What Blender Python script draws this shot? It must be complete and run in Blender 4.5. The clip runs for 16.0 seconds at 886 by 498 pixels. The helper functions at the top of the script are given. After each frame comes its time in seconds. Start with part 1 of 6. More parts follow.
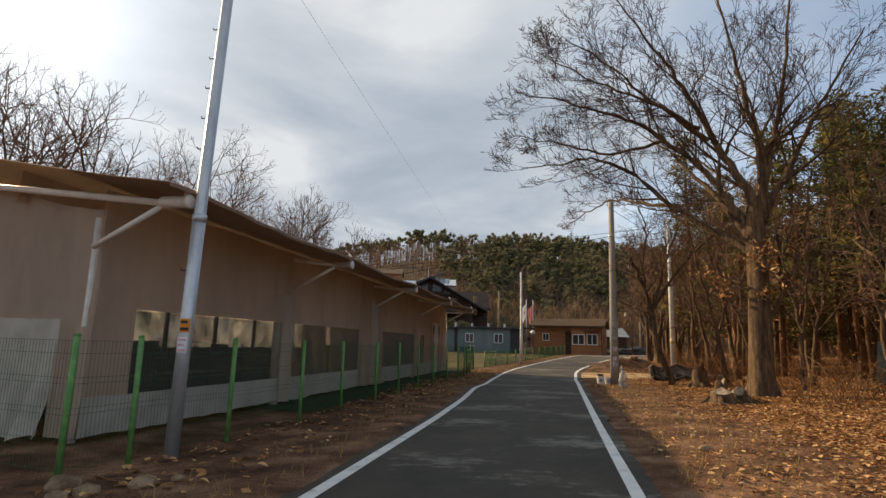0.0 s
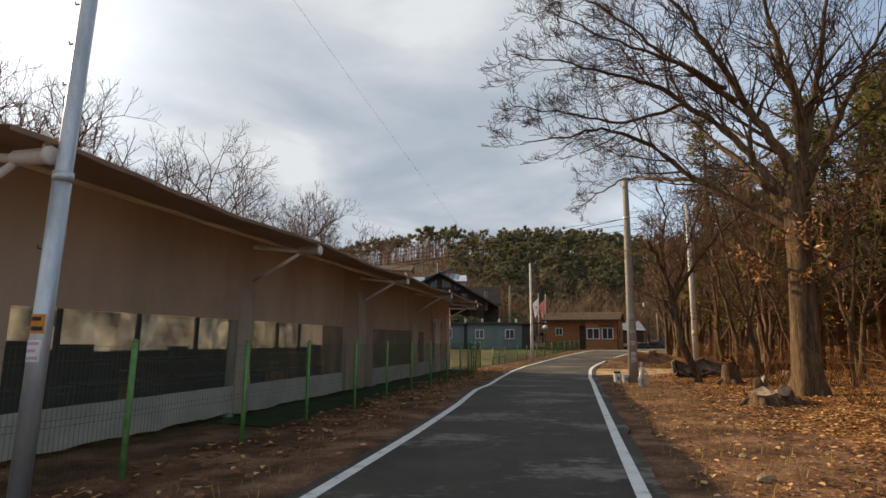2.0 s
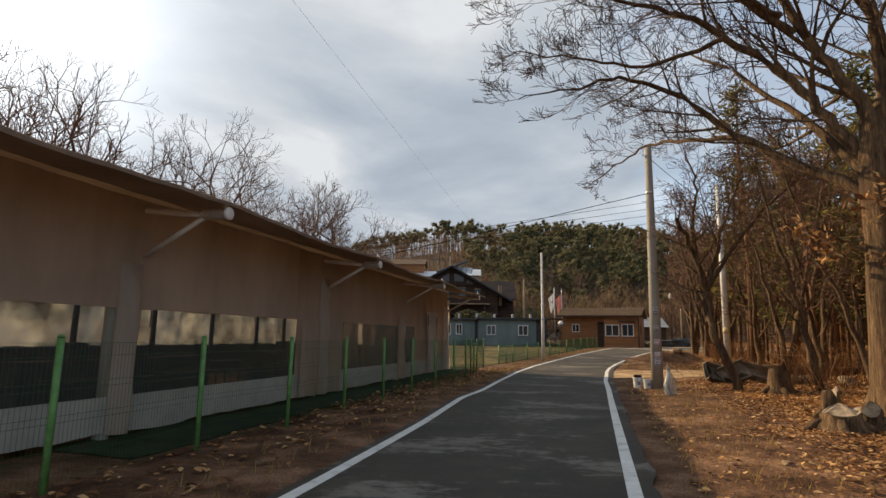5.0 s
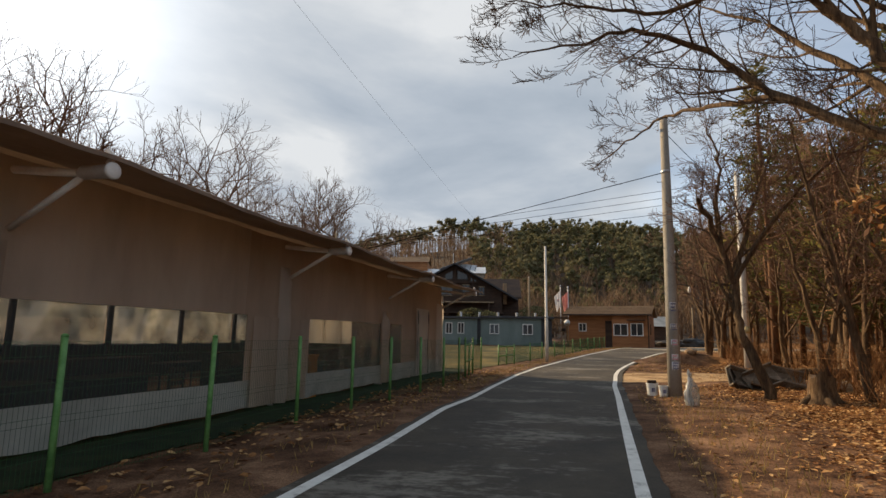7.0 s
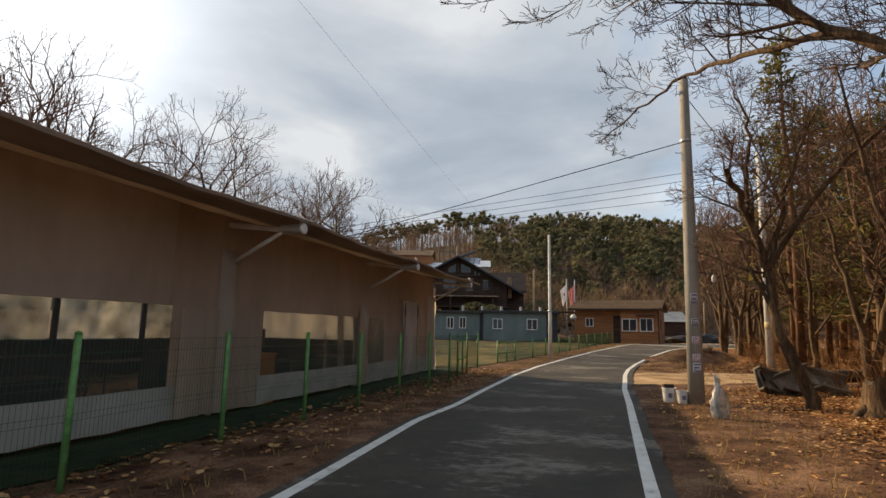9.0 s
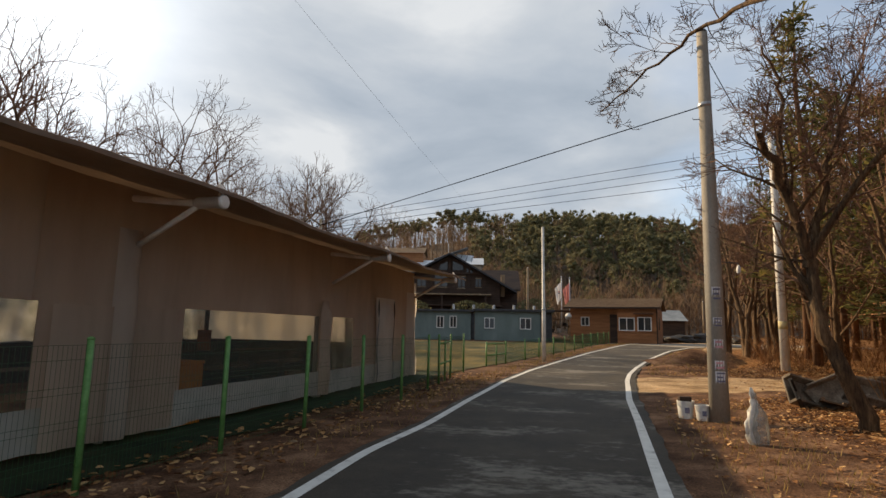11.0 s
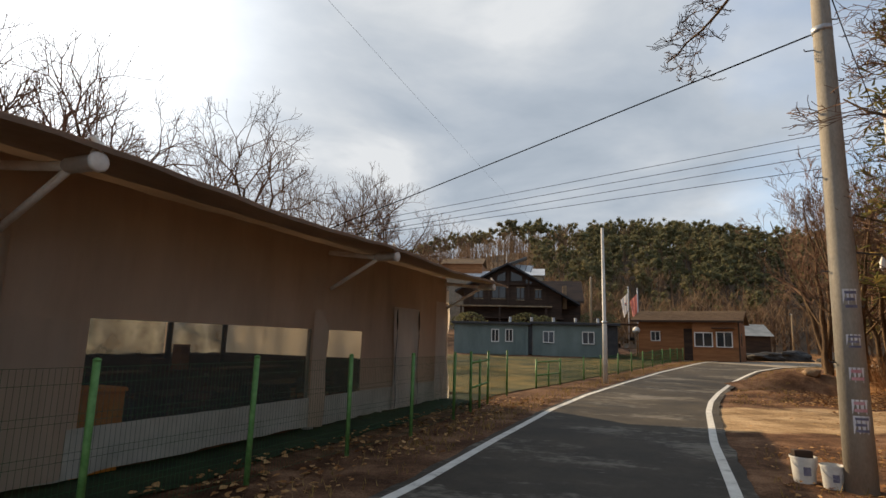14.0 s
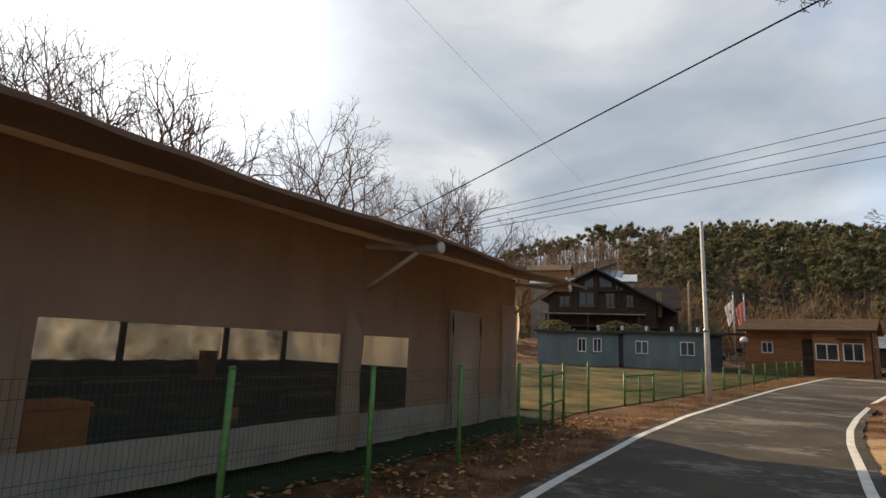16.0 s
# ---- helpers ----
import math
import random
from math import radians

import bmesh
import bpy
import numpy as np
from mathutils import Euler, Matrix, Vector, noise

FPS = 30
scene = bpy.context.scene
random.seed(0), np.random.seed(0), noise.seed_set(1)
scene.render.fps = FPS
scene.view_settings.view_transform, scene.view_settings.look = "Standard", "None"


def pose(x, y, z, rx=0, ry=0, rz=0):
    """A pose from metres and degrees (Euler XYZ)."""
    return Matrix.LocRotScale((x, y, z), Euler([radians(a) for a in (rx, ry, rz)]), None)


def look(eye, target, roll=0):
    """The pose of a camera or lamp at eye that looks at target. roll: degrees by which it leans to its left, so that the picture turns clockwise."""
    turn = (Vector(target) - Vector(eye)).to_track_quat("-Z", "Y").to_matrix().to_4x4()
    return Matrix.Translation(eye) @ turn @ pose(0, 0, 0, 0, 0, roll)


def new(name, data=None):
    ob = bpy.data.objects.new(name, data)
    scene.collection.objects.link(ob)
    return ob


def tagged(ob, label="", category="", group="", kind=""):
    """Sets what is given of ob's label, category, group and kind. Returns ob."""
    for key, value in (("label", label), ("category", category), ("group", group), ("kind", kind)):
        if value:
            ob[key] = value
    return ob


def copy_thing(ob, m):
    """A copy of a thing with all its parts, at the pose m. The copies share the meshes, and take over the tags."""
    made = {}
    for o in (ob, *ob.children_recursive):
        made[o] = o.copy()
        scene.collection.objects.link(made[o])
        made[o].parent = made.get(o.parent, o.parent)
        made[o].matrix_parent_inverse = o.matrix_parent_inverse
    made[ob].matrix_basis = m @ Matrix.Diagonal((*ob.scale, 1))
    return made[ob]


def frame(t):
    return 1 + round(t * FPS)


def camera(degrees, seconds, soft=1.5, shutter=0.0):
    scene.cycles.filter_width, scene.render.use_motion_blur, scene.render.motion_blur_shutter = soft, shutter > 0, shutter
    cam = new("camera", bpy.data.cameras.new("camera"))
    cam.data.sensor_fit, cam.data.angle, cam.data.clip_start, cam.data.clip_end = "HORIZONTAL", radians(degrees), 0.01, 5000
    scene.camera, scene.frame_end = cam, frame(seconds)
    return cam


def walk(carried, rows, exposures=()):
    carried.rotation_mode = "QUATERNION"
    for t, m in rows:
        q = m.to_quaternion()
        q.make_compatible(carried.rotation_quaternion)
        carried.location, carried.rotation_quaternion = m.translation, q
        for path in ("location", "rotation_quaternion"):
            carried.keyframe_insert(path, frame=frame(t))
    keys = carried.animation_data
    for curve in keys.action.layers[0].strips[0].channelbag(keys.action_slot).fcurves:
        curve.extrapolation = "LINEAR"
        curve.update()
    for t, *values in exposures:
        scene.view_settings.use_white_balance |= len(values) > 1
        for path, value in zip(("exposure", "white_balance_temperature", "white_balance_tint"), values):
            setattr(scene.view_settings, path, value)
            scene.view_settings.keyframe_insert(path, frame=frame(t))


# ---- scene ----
cam = camera(77.0, 16.0)
PATH = [
    (0, (-0.327, 0.774, 1.422), (-0.299, 2.745, 1.759), 1.6),
    (0.5, (-0.174, 1.35, 1.42), (-0.152, 3.32, 1.762), 1.4),
    (1, (-0.002, 1.864, 1.419), (0.005, 3.835, 1.754), 1.2),
    (1.5, (0.15, 2.419, 1.414), (0.138, 4.39, 1.748), 1.2),
    (2, (0.288, 2.897, 1.443), (0.271, 4.87, 1.769), 0.5),
    (2.5, (0.506, 3.461, 1.467), (0.48, 5.436, 1.783), 0.5),
    (3, (0.611, 4.029, 1.478), (0.593, 6.004, 1.797), 0.8),
    (3.5, (0.789, 4.499, 1.484), (0.751, 6.472, 1.812), 0.8),
    (4, (0.915, 5.018, 1.463), (0.856, 6.99, 1.789), 0.9),
    (4.5, (1.07, 5.508, 1.474), (1.004, 7.482, 1.788), 0.5),
    (5, (1.249, 6.045, 1.472), (1.163, 8.019, 1.783), 0.9),
    (7.5, (1.843, 8.728, 1.491), (1.722, 10.701, 1.797), 0.8),
    (8, (1.964, 9.233, 1.515), (1.833, 11.205, 1.817), 0.4),
    (8.5, (2.1, 9.802, 1.518), (1.957, 11.776, 1.81), 1.1),
    (11, (2.519, 12.616, 1.58), (2.4, 14.592, 1.865), 1.2),
    (11.5, (2.653, 13.168, 1.618), (2.567, 15.145, 1.909), 1.2),
    (12, (2.79, 13.654, 1.631), (2.696, 15.629, 1.932), 1.3),
    (12.5, (2.851, 14.091, 1.647), (2.723, 16.062, 1.96), 1.4),
    (13, (3.002, 14.56, 1.664), (2.81, 16.525, 1.986), 1.7),
    (13.5, (3.059, 15.006, 1.667), (2.782, 16.96, 1.992), 1.7),
    (14, (3.159, 15.473, 1.678), (2.813, 17.416, 2.002), 1.7),
    (14.5, (3.259, 15.888, 1.661), (2.81, 17.81, 1.985), 2.0),
    (15, (3.289, 16.427, 1.666), (2.788, 18.335, 1.997), 1.6),
    (15.5, (3.373, 16.836, 1.668), (2.785, 18.719, 1.999), 2.1),
    (16, (3.346, 17.467, 1.692), (2.699, 19.328, 2.036), 2.3),
]
walk(cam, [(t, look(e, a, r)) for t, e, a, r in PATH], [(0.0, 0.46), (16.0, 0.46)])

import itertools

# ---- light ----
SUN_AZ, SUN_EL = radians(51), radians(25.5)
SUN_DIR = Vector((-math.sin(SUN_AZ) * math.cos(SUN_EL), math.cos(SUN_AZ) * math.cos(SUN_EL), math.sin(SUN_EL)))
sun_data = bpy.data.lights.new("sun", "SUN")
sun_data.energy, sun_data.angle, sun_data.color = 4.9, radians(0.6), (1.0, 0.74, 0.44)
sun = new("sun", sun_data)
sun.matrix_world = look(SUN_DIR * 100, (0, 0, 0))

world = bpy.data.worlds.new("sky")
scene.world = world
world.use_nodes = True
wn, wl = world.node_tree.nodes, world.node_tree.links
wn.clear()


def wnode(kind, **values):
    n = wn.new(kind)
    for key, value in values.items():
        n.inputs[key].default_value = value
    return n


def ramp_set(node, stops):
    r = node.color_ramp
    while len(r.elements) < len(stops):
        r.elements.new(0.5)
    for e, (pos, col) in zip(r.elements, stops):
        e.position, e.color = pos, (*col, 1) if len(col) == 3 else col


sky = wn.new("ShaderNodeTexSky")
sky.sky_type, sky.sun_disc = "NISHITA", False
sky.sun_elevation, sky.sun_rotation = SUN_EL, -SUN_AZ
sky_gain = wnode("ShaderNodeVectorMath")
sky_gain.operation = "SCALE"
sky_gain.inputs["Scale"].default_value = 0.19
wl.new(sky.outputs[0], sky_gain.inputs[0])
wcoord = wn.new("ShaderNodeTexCoord")
# the cloud deck: direction projected on a flat layer
sep = wn.new("ShaderNodeSeparateXYZ")
wl.new(wcoord.outputs["Generated"], sep.inputs[0])
up = wn.new("ShaderNodeMath"); up.operation = "MAXIMUM"; up.inputs[1].default_value = 0.0
wl.new(sep.outputs[2], up.inputs[0])
up2 = wn.new("ShaderNodeMath"); up2.operation = "ADD"; up2.inputs[1].default_value = 0.16
wl.new(up.outputs[0], up2.inputs[0])
comb = wn.new("ShaderNodeCombineXYZ")
wl.new(up2.outputs[0], comb.inputs[0]); wl.new(up2.outputs[0], comb.inputs[1]); comb.inputs[2].default_value = 1.0
deck = wn.new("ShaderNodeVectorMath"); deck.operation = "DIVIDE"
wl.new(wcoord.outputs["Generated"], deck.inputs[0]); wl.new(comb.outputs[0], deck.inputs[1])
clouds = wnode("ShaderNodeTexNoise", Scale=1.35, Detail=8.0, Roughness=0.52, Distortion=0.3)
wl.new(deck.outputs[0], clouds.inputs["Vector"])
shade = wn.new("ShaderNodeValToRGB")
ramp_set(shade, [(0.30, (0.34, 0.40, 0.475)), (0.45, (0.44, 0.495, 0.565)), (0.55, (0.53, 0.575, 0.63)), (0.62, (0.61, 0.645, 0.685)), (0.70, (0.74, 0.76, 0.78))])
wl.new(clouds.outputs[0], shade.inputs[0])
# brightening of the thin cloud towards the sun
dot = wn.new("ShaderNodeVectorMath"); dot.operation = "DOT_PRODUCT"
dot.inputs[1].default_value = SUN_DIR
wl.new(wcoord.outputs["Generated"], dot.inputs[0])
halo = wn.new("ShaderNodeMapRange")
halo.inputs[1].default_value, halo.inputs[2].default_value = 0.80, 1.0
halo.inputs[3].default_value, halo.inputs[4].default_value = 0.0, 1.0
wl.new(dot.outputs["Value"], halo.inputs[0])
halo2 = wn.new("ShaderNodeMath"); halo2.operation = "POWER"; halo2.inputs[1].default_value = 5.0
wl.new(halo.outputs[0], halo2.inputs[0])
halo3 = wn.new("ShaderNodeMath"); halo3.operation = "MULTIPLY"; halo3.inputs[1].default_value = 1.5
wl.new(halo2.outputs[0], halo3.inputs[0])
lit = wn.new("ShaderNodeMix"); lit.data_type = "RGBA"; lit.blend_type = "ADD"; lit.clamp_result = False
lit.inputs[0].default_value = 1.0
wl.new(shade.outputs[0], lit.inputs[6]); wl.new(halo3.outputs[0], lit.inputs[7])
# gaps of blue
gap = wnode("ShaderNodeTexNoise", Scale=0.8, Detail=5.0, Roughness=0.5)
shift = wn.new("ShaderNodeVectorMath"); shift.operation = "ADD"; shift.inputs[1].default_value = (3.1, 7.7, 1.0)
wl.new(deck.outputs[0], shift.inputs[0]); wl.new(shift.outputs[0], gap.inputs["Vector"])
side = wn.new("ShaderNodeMapRange")
side.inputs[1].default_value, side.inputs[2].default_value = 0.05, 0.6
wl.new(sep.outputs[0], side.inputs[0])
gsum = wn.new("ShaderNodeMath"); gsum.operation = "MULTIPLY_ADD"; gsum.inputs[1].default_value = 0.42
wl.new(side.outputs[0], gsum.inputs[0]); wl.new(gap.outputs[0], gsum.inputs[2])
cover = wn.new("ShaderNodeValToRGB")
ramp_set(cover, [(0.66, (1, 1, 1)), (0.82, (0.42, 0.42, 0.42))])
wl.new(gsum.outputs[0], cover.inputs[0])
mixsky = wn.new("ShaderNodeMix"); mixsky.data_type = "RGBA"; mixsky.clamp_result = False
wl.new(cover.outputs[0], mixsky.inputs[0])
wl.new(sky_gain.outputs[0], mixsky.inputs[6]); wl.new(lit.outputs[2], mixsky.inputs[7])
back = wnode("ShaderNodeBackground", Strength=0.76)
wl.new(mixsky.outputs[2], back.inputs[0])
wout = wn.new("ShaderNodeOutputWorld")
wl.new(back.outputs[0], wout.inputs[0])

# ---- materials ----


def material(name, stops, scale=3.0, rough=0.8, bump=0.3, fine=40.0, metal=0.0, translucent=0.0, rand=0.0, spread=0.6, detail=6.0, stretch=(1, 1, 1), spec=0.3, depth=0.02):
    """A surface with colour varied at two scales, fine relief and varied gloss."""
    m = bpy.data.materials.new(name)
    m.use_nodes = True
    n, l = m.node_tree.nodes, m.node_tree.links
    b = n["Principled BSDF"]
    co = n.new("ShaderNodeTexCoord")
    mp = n.new("ShaderNodeMapping"); mp.inputs["Scale"].default_value = stretch
    l.new(co.outputs["Object"], mp.inputs[0])
    a = n.new("ShaderNodeTexNoise"); a.inputs["Scale"].default_value = scale; a.inputs["Detail"].default_value = detail; a.inputs["Roughness"].default_value = spread
    f = n.new("ShaderNodeTexNoise"); f.inputs["Scale"].default_value = fine; f.inputs["Detail"].default_value = 4
    l.new(mp.outputs[0], a.inputs["Vector"]); l.new(mp.outputs[0], f.inputs["Vector"])
    add = n.new("ShaderNodeMath"); add.operation = "MULTIPLY_ADD"; add.inputs[1].default_value = 0.35
    l.new(f.outputs[0], add.inputs[0]); l.new(a.outputs[0], add.inputs[2])
    sub = n.new("ShaderNodeMath"); sub.operation = "SUBTRACT"; sub.inputs[1].default_value = 0.175
    l.new(add.outputs[0], sub.inputs[0])
    last = sub
    if rand:
        oi = n.new("ShaderNodeObjectInfo") if rand > 0 else n.new("ShaderNodeNewGeometry")
        r = n.new("ShaderNodeMath"); r.operation = "MULTIPLY_ADD"; r.inputs[1].default_value = abs(rand)
        l.new(oi.outputs["Random" if rand > 0 else "Random Per Island"], r.inputs[0]); l.new(sub.outputs[0], r.inputs[2])
        s2 = n.new("ShaderNodeMath"); s2.operation = "SUBTRACT"; s2.inputs[1].default_value = abs(rand) / 2
        l.new(r.outputs[0], s2.inputs[0]); last = s2
    cr = n.new("ShaderNodeValToRGB")
    ramp_set(cr, stops)
    l.new(last.outputs[0], cr.inputs[0])
    l.new(cr.outputs[0], b.inputs["Base Color"])
    b.inputs["Metallic"].default_value = metal
    b.inputs["Specular IOR Level"].default_value = spec
    ro = n.new("ShaderNodeMapRange"); ro.inputs[3].default_value = max(0.02, rough - 0.12); ro.inputs[4].default_value = min(1, rough + 0.12)
    l.new(a.outputs[0], ro.inputs[0]); l.new(ro.outputs[0], b.inputs["Roughness"])
    if bump:
        bu = n.new("ShaderNodeBump"); bu.inputs["Strength"].default_value = bump; bu.inputs["Distance"].default_value = depth
        l.new(add.outputs[0], bu.inputs["Height"]); l.new(bu.outputs[0], b.inputs["Normal"])
    if translucent:
        t = n.new("ShaderNodeBsdfTranslucent"); l.new(cr.outputs[0], t.inputs[0])
        mx = n.new("ShaderNodeMixShader"); mx.inputs[0].default_value = translucent
        l.new(b.outputs[0], mx.inputs[1]); l.new(t.outputs[0], mx.inputs[2])
        l.new(mx.outputs[0], n["Material Output"].inputs[0])
    return m


def two(a, b, lo=0.35, hi=0.65):
    return [(lo, a), (hi, b)]


M_ASPHALT = material("asphalt", [(0.36, (0.027, 0.0225, 0.0165)), (0.48, (0.044, 0.0365, 0.027)), (0.60, (0.061, 0.051, 0.037)), (0.72, (0.09, 0.076, 0.055))], 0.8, 0.8, 0.6, 60, detail=12, spread=0.72, spec=0.3)


def scuffs(m):
    """Pale dust caught in the texture of the asphalt, in scattered drifts."""
    n, l = m.node_tree.nodes, m.node_tree.links
    b = n["Principled BSDF"]
    base = b.inputs["Base Color"].links[0].from_socket
    co = n.new("ShaderNodeTexCoord")
    wide, fine = n.new("ShaderNodeTexNoise"), n.new("ShaderNodeTexNoise")
    st = n.new("ShaderNodeMapping"); st.inputs["Scale"].default_value = (0.75, 1.3, 1); st.inputs["Rotation"].default_value = (0, 0, 0.2)
    l.new(co.outputs["Object"], st.inputs[0])
    wide.inputs["Scale"].default_value, wide.inputs["Detail"].default_value = 0.55, 3
    fine.inputs["Scale"].default_value, fine.inputs["Detail"].default_value, fine.inputs["Roughness"].default_value = 5.0, 9, 0.72
    l.new(st.outputs[0], wide.inputs["Vector"]); l.new(st.outputs[0], fine.inputs["Vector"])
    mul = n.new("ShaderNodeMath"); mul.operation = "MULTIPLY_ADD"; mul.inputs[1].default_value = 1.15
    l.new(wide.outputs[0], mul.inputs[0]); l.new(fine.outputs[0], mul.inputs[2])
    mr = n.new("ShaderNodeMapRange"); mr.inputs[1].default_value, mr.inputs[2].default_value = 1.14, 1.30
    mr.inputs[4].default_value = 0.75
    l.new(mul.outputs[0], mr.inputs[0])
    mx = n.new("ShaderNodeMix"); mx.data_type = "RGBA"; mx.inputs[7].default_value = (0.2, 0.18, 0.15, 1)
    l.new(mr.outputs[0], mx.inputs[0]); l.new(base, mx.inputs[6]); l.new(mx.outputs[2], b.inputs["Base Color"])


scuffs(M_ASPHALT)
M_CONCRETE = material("concrete_paving", two((0.2288, 0.194, 0.1462), (0.3744, 0.3201, 0.2494)), 1.2, 0.9, 0.3, 60)
M_LINE = material("road_paint", [(0.3, (0.34, 0.33, 0.31)), (0.42, (0.62, 0.61, 0.57)), (0.7, (0.74, 0.73, 0.69))], 4, 0.7, 0.3, 90)
M_LEAF = material("dry_leaf", [(0.2, (0.10, 0.04, 0.015)), (0.4, (0.24, 0.105, 0.036)), (0.6, (0.42, 0.215, 0.078)), (0.84, (0.64, 0.40, 0.175))], 2, 0.75, 0.1, 30, rand=-0.8, translucent=0.2)
M_BARK = material("bark", [(0.3, (0.033, 0.0194, 0.01092)), (0.47, (0.0935, 0.05626, 0.02886)), (0.62, (0.176, 0.1115, 0.0585)), (0.75, (0.264, 0.1794, 0.0975))], 9, 0.95, 1.0, 40, stretch=(1, 1, 0.14), spread=0.72, depth=0.07)
M_TWIG = material("twig_bark", two((0.05, 0.031, 0.023), (0.12, 0.073, 0.048)), 3, 0.95, 0.3, 20)
M_REDTWIG = material("reddish_twig_bark", two((0.10, 0.056, 0.036), (0.225, 0.13, 0.08)), 3, 0.95, 0.3, 20)
M_PINEBARK = material("pine_bark", [(0.3, (0.066, 0.037, 0.021)), (0.55, (0.165, 0.085, 0.043)), (0.7, (0.29, 0.155, 0.08))], 4, 0.95, 0.9, 14, rand=0.3, stretch=(1, 1, 0.3))
M_NEEDLE = material("pine_needles", [(0.22, (0.05, 0.056, 0.02)), (0.45, (0.10, 0.102, 0.035)), (0.65, (0.18, 0.155, 0.052)), (0.85, (0.32, 0.22, 0.08))], 0.6, 0.85, 0, 20, rand=-0.5, translucent=0.5)
# hill needles and wood lifted paler: distance haze put into both colours
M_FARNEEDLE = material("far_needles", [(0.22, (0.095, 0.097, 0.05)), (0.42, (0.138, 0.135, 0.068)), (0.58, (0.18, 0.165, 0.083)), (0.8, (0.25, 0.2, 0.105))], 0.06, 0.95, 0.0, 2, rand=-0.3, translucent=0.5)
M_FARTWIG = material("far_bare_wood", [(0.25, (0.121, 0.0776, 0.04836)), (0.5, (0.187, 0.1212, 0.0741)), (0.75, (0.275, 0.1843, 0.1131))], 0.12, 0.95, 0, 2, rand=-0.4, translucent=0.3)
M_BRUSH = material("dry_brush", [(0.3, (0.143, 0.0679, 0.02496)), (0.55, (0.275, 0.1358, 0.0507)), (0.75, (0.396, 0.2134, 0.0858))], 1, 0.9, 0, 20, rand=-0.5)
# beige of the near half, lifted further: sun flare put into the colour
M_TARP = material("beige_tarp", [(0.3, (0.62, 0.525, 0.425)), (0.5, (0.71, 0.61, 0.505)), (0.7, (0.78, 0.68, 0.57))], 0.7, 0.55, 0.25, 5, translucent=0.66, stretch=(1, 1, 0.3))
M_TARP2 = material("tan_tarp", [(0.3, (0.50, 0.385, 0.285)), (0.5, (0.58, 0.455, 0.34)), (0.7, (0.65, 0.52, 0.395))], 0.7, 0.55, 0.3, 5, translucent=0.5, stretch=(1, 1, 0.25))
M_SKIRT = material("grey_tarp", [(0.3, (0.44, 0.42, 0.355)), (0.5, (0.55, 0.525, 0.45)), (0.7, (0.64, 0.61, 0.53))], 1.2, 0.5, 0.5, 5, translucent=0.35)
M_ROOFCLOTH = material("roof_fabric", two((0.40, 0.30, 0.21), (0.50, 0.385, 0.275)), 0.6, 0.6, 0.2, 8, translucent=0.45)
M_WHITESTEEL = material("painted_steel", two((0.52, 0.49, 0.44), (0.68, 0.65, 0.6)), 3, 0.45, 0.1, 30)
M_FLAP = material("pale_tarp", [(0.3, (0.66, 0.60, 0.53)), (0.5, (0.76, 0.70, 0.62)), (0.7, (0.84, 0.79, 0.71))], 0.8, 0.55, 0.3, 5, translucent=0.6, stretch=(1, 1, 0.3))
# cream paint of the beams, made lighter to carry sunlight the roof blocks
M_CREAMSTEEL = material("cream_steel", two((0.66, 0.60, 0.53), (0.8, 0.75, 0.68)), 3, 0.5, 0.1, 30)
# darker copy of the roof fabric: shade under the overhang put into the colour
M_EAVE = material("shaded_roof_fabric", two((0.26, 0.185, 0.13), (0.35, 0.255, 0.185)), 0.6, 0.65, 0.2, 8, translucent=0.3)
M_GALV = material("galvanised_steel", two((0.42, 0.44, 0.46), (0.58, 0.6, 0.62)), 4, 0.42, 0.15, 40, metal=0.6, stretch=(1, 1, 0.3))
M_CONC_POLE = material("spun_concrete", [(0.3, (0.22, 0.2, 0.168)), (0.5, (0.31, 0.282, 0.238)), (0.7, (0.40, 0.365, 0.31))], 1.6, 0.9, 0.4, 50, stretch=(1, 1, 0.4))
M_GREEN = material("green_paint", two((0.085, 0.21, 0.055), (0.16, 0.32, 0.10)), 9, 0.5, 0.15, 60)
M_GREENWIRE = material("green_wire", two((0.018, 0.07, 0.022), (0.03, 0.11, 0.035)), 3, 0.6, 0, 20)
M_WOOD = material("cabin_board", [(0.3, (0.22, 0.09215, 0.0351)), (0.5, (0.319, 0.1406, 0.05616)), (0.7, (0.418, 0.194, 0.0819))], 1.2, 0.65, 0.3, 25, rand=0.12, stretch=(0.4, 0.4, 3))
M_BROWNDARK = material("dark_brown_timber", two((0.035, 0.022, 0.016), (0.075, 0.045, 0.03)), 1.5, 0.75, 0.3, 20, stretch=(0.4, 0.4, 3))
M_SHINGLE = material("brown_shingle", [(0.3, (0.0935, 0.0582, 0.0351)), (0.5, (0.143, 0.09215, 0.0546)), (0.7, (0.187, 0.1261, 0.078))], 2.5, 0.9, 0.6, 14, rand=0.15)
M_BLUE = material("pale_blue_siding", [(0.3, (0.115, 0.155, 0.15)), (0.5, (0.155, 0.2, 0.192)), (0.7, (0.2, 0.25, 0.24))], 0.9, 0.6, 0.2, 20, stretch=(1, 1, 0.3))
M_TRIMDARK = material("dark_trim", two((0.03, 0.032, 0.036), (0.06, 0.06, 0.065)), 2, 0.6, 0.2, 20)
M_WHITE = material("white_paint", two((0.68, 0.67, 0.64), (0.8, 0.79, 0.77)), 2, 0.5, 0.1, 30)
M_PAPER = material("paper", two((0.62, 0.62, 0.66), (0.78, 0.77, 0.78)), 6, 0.8, 0.1, 40)
M_INK = material("ink", two((0.13, 0.13, 0.2), (0.26, 0.25, 0.33)), 6, 0.8, 0, 40)
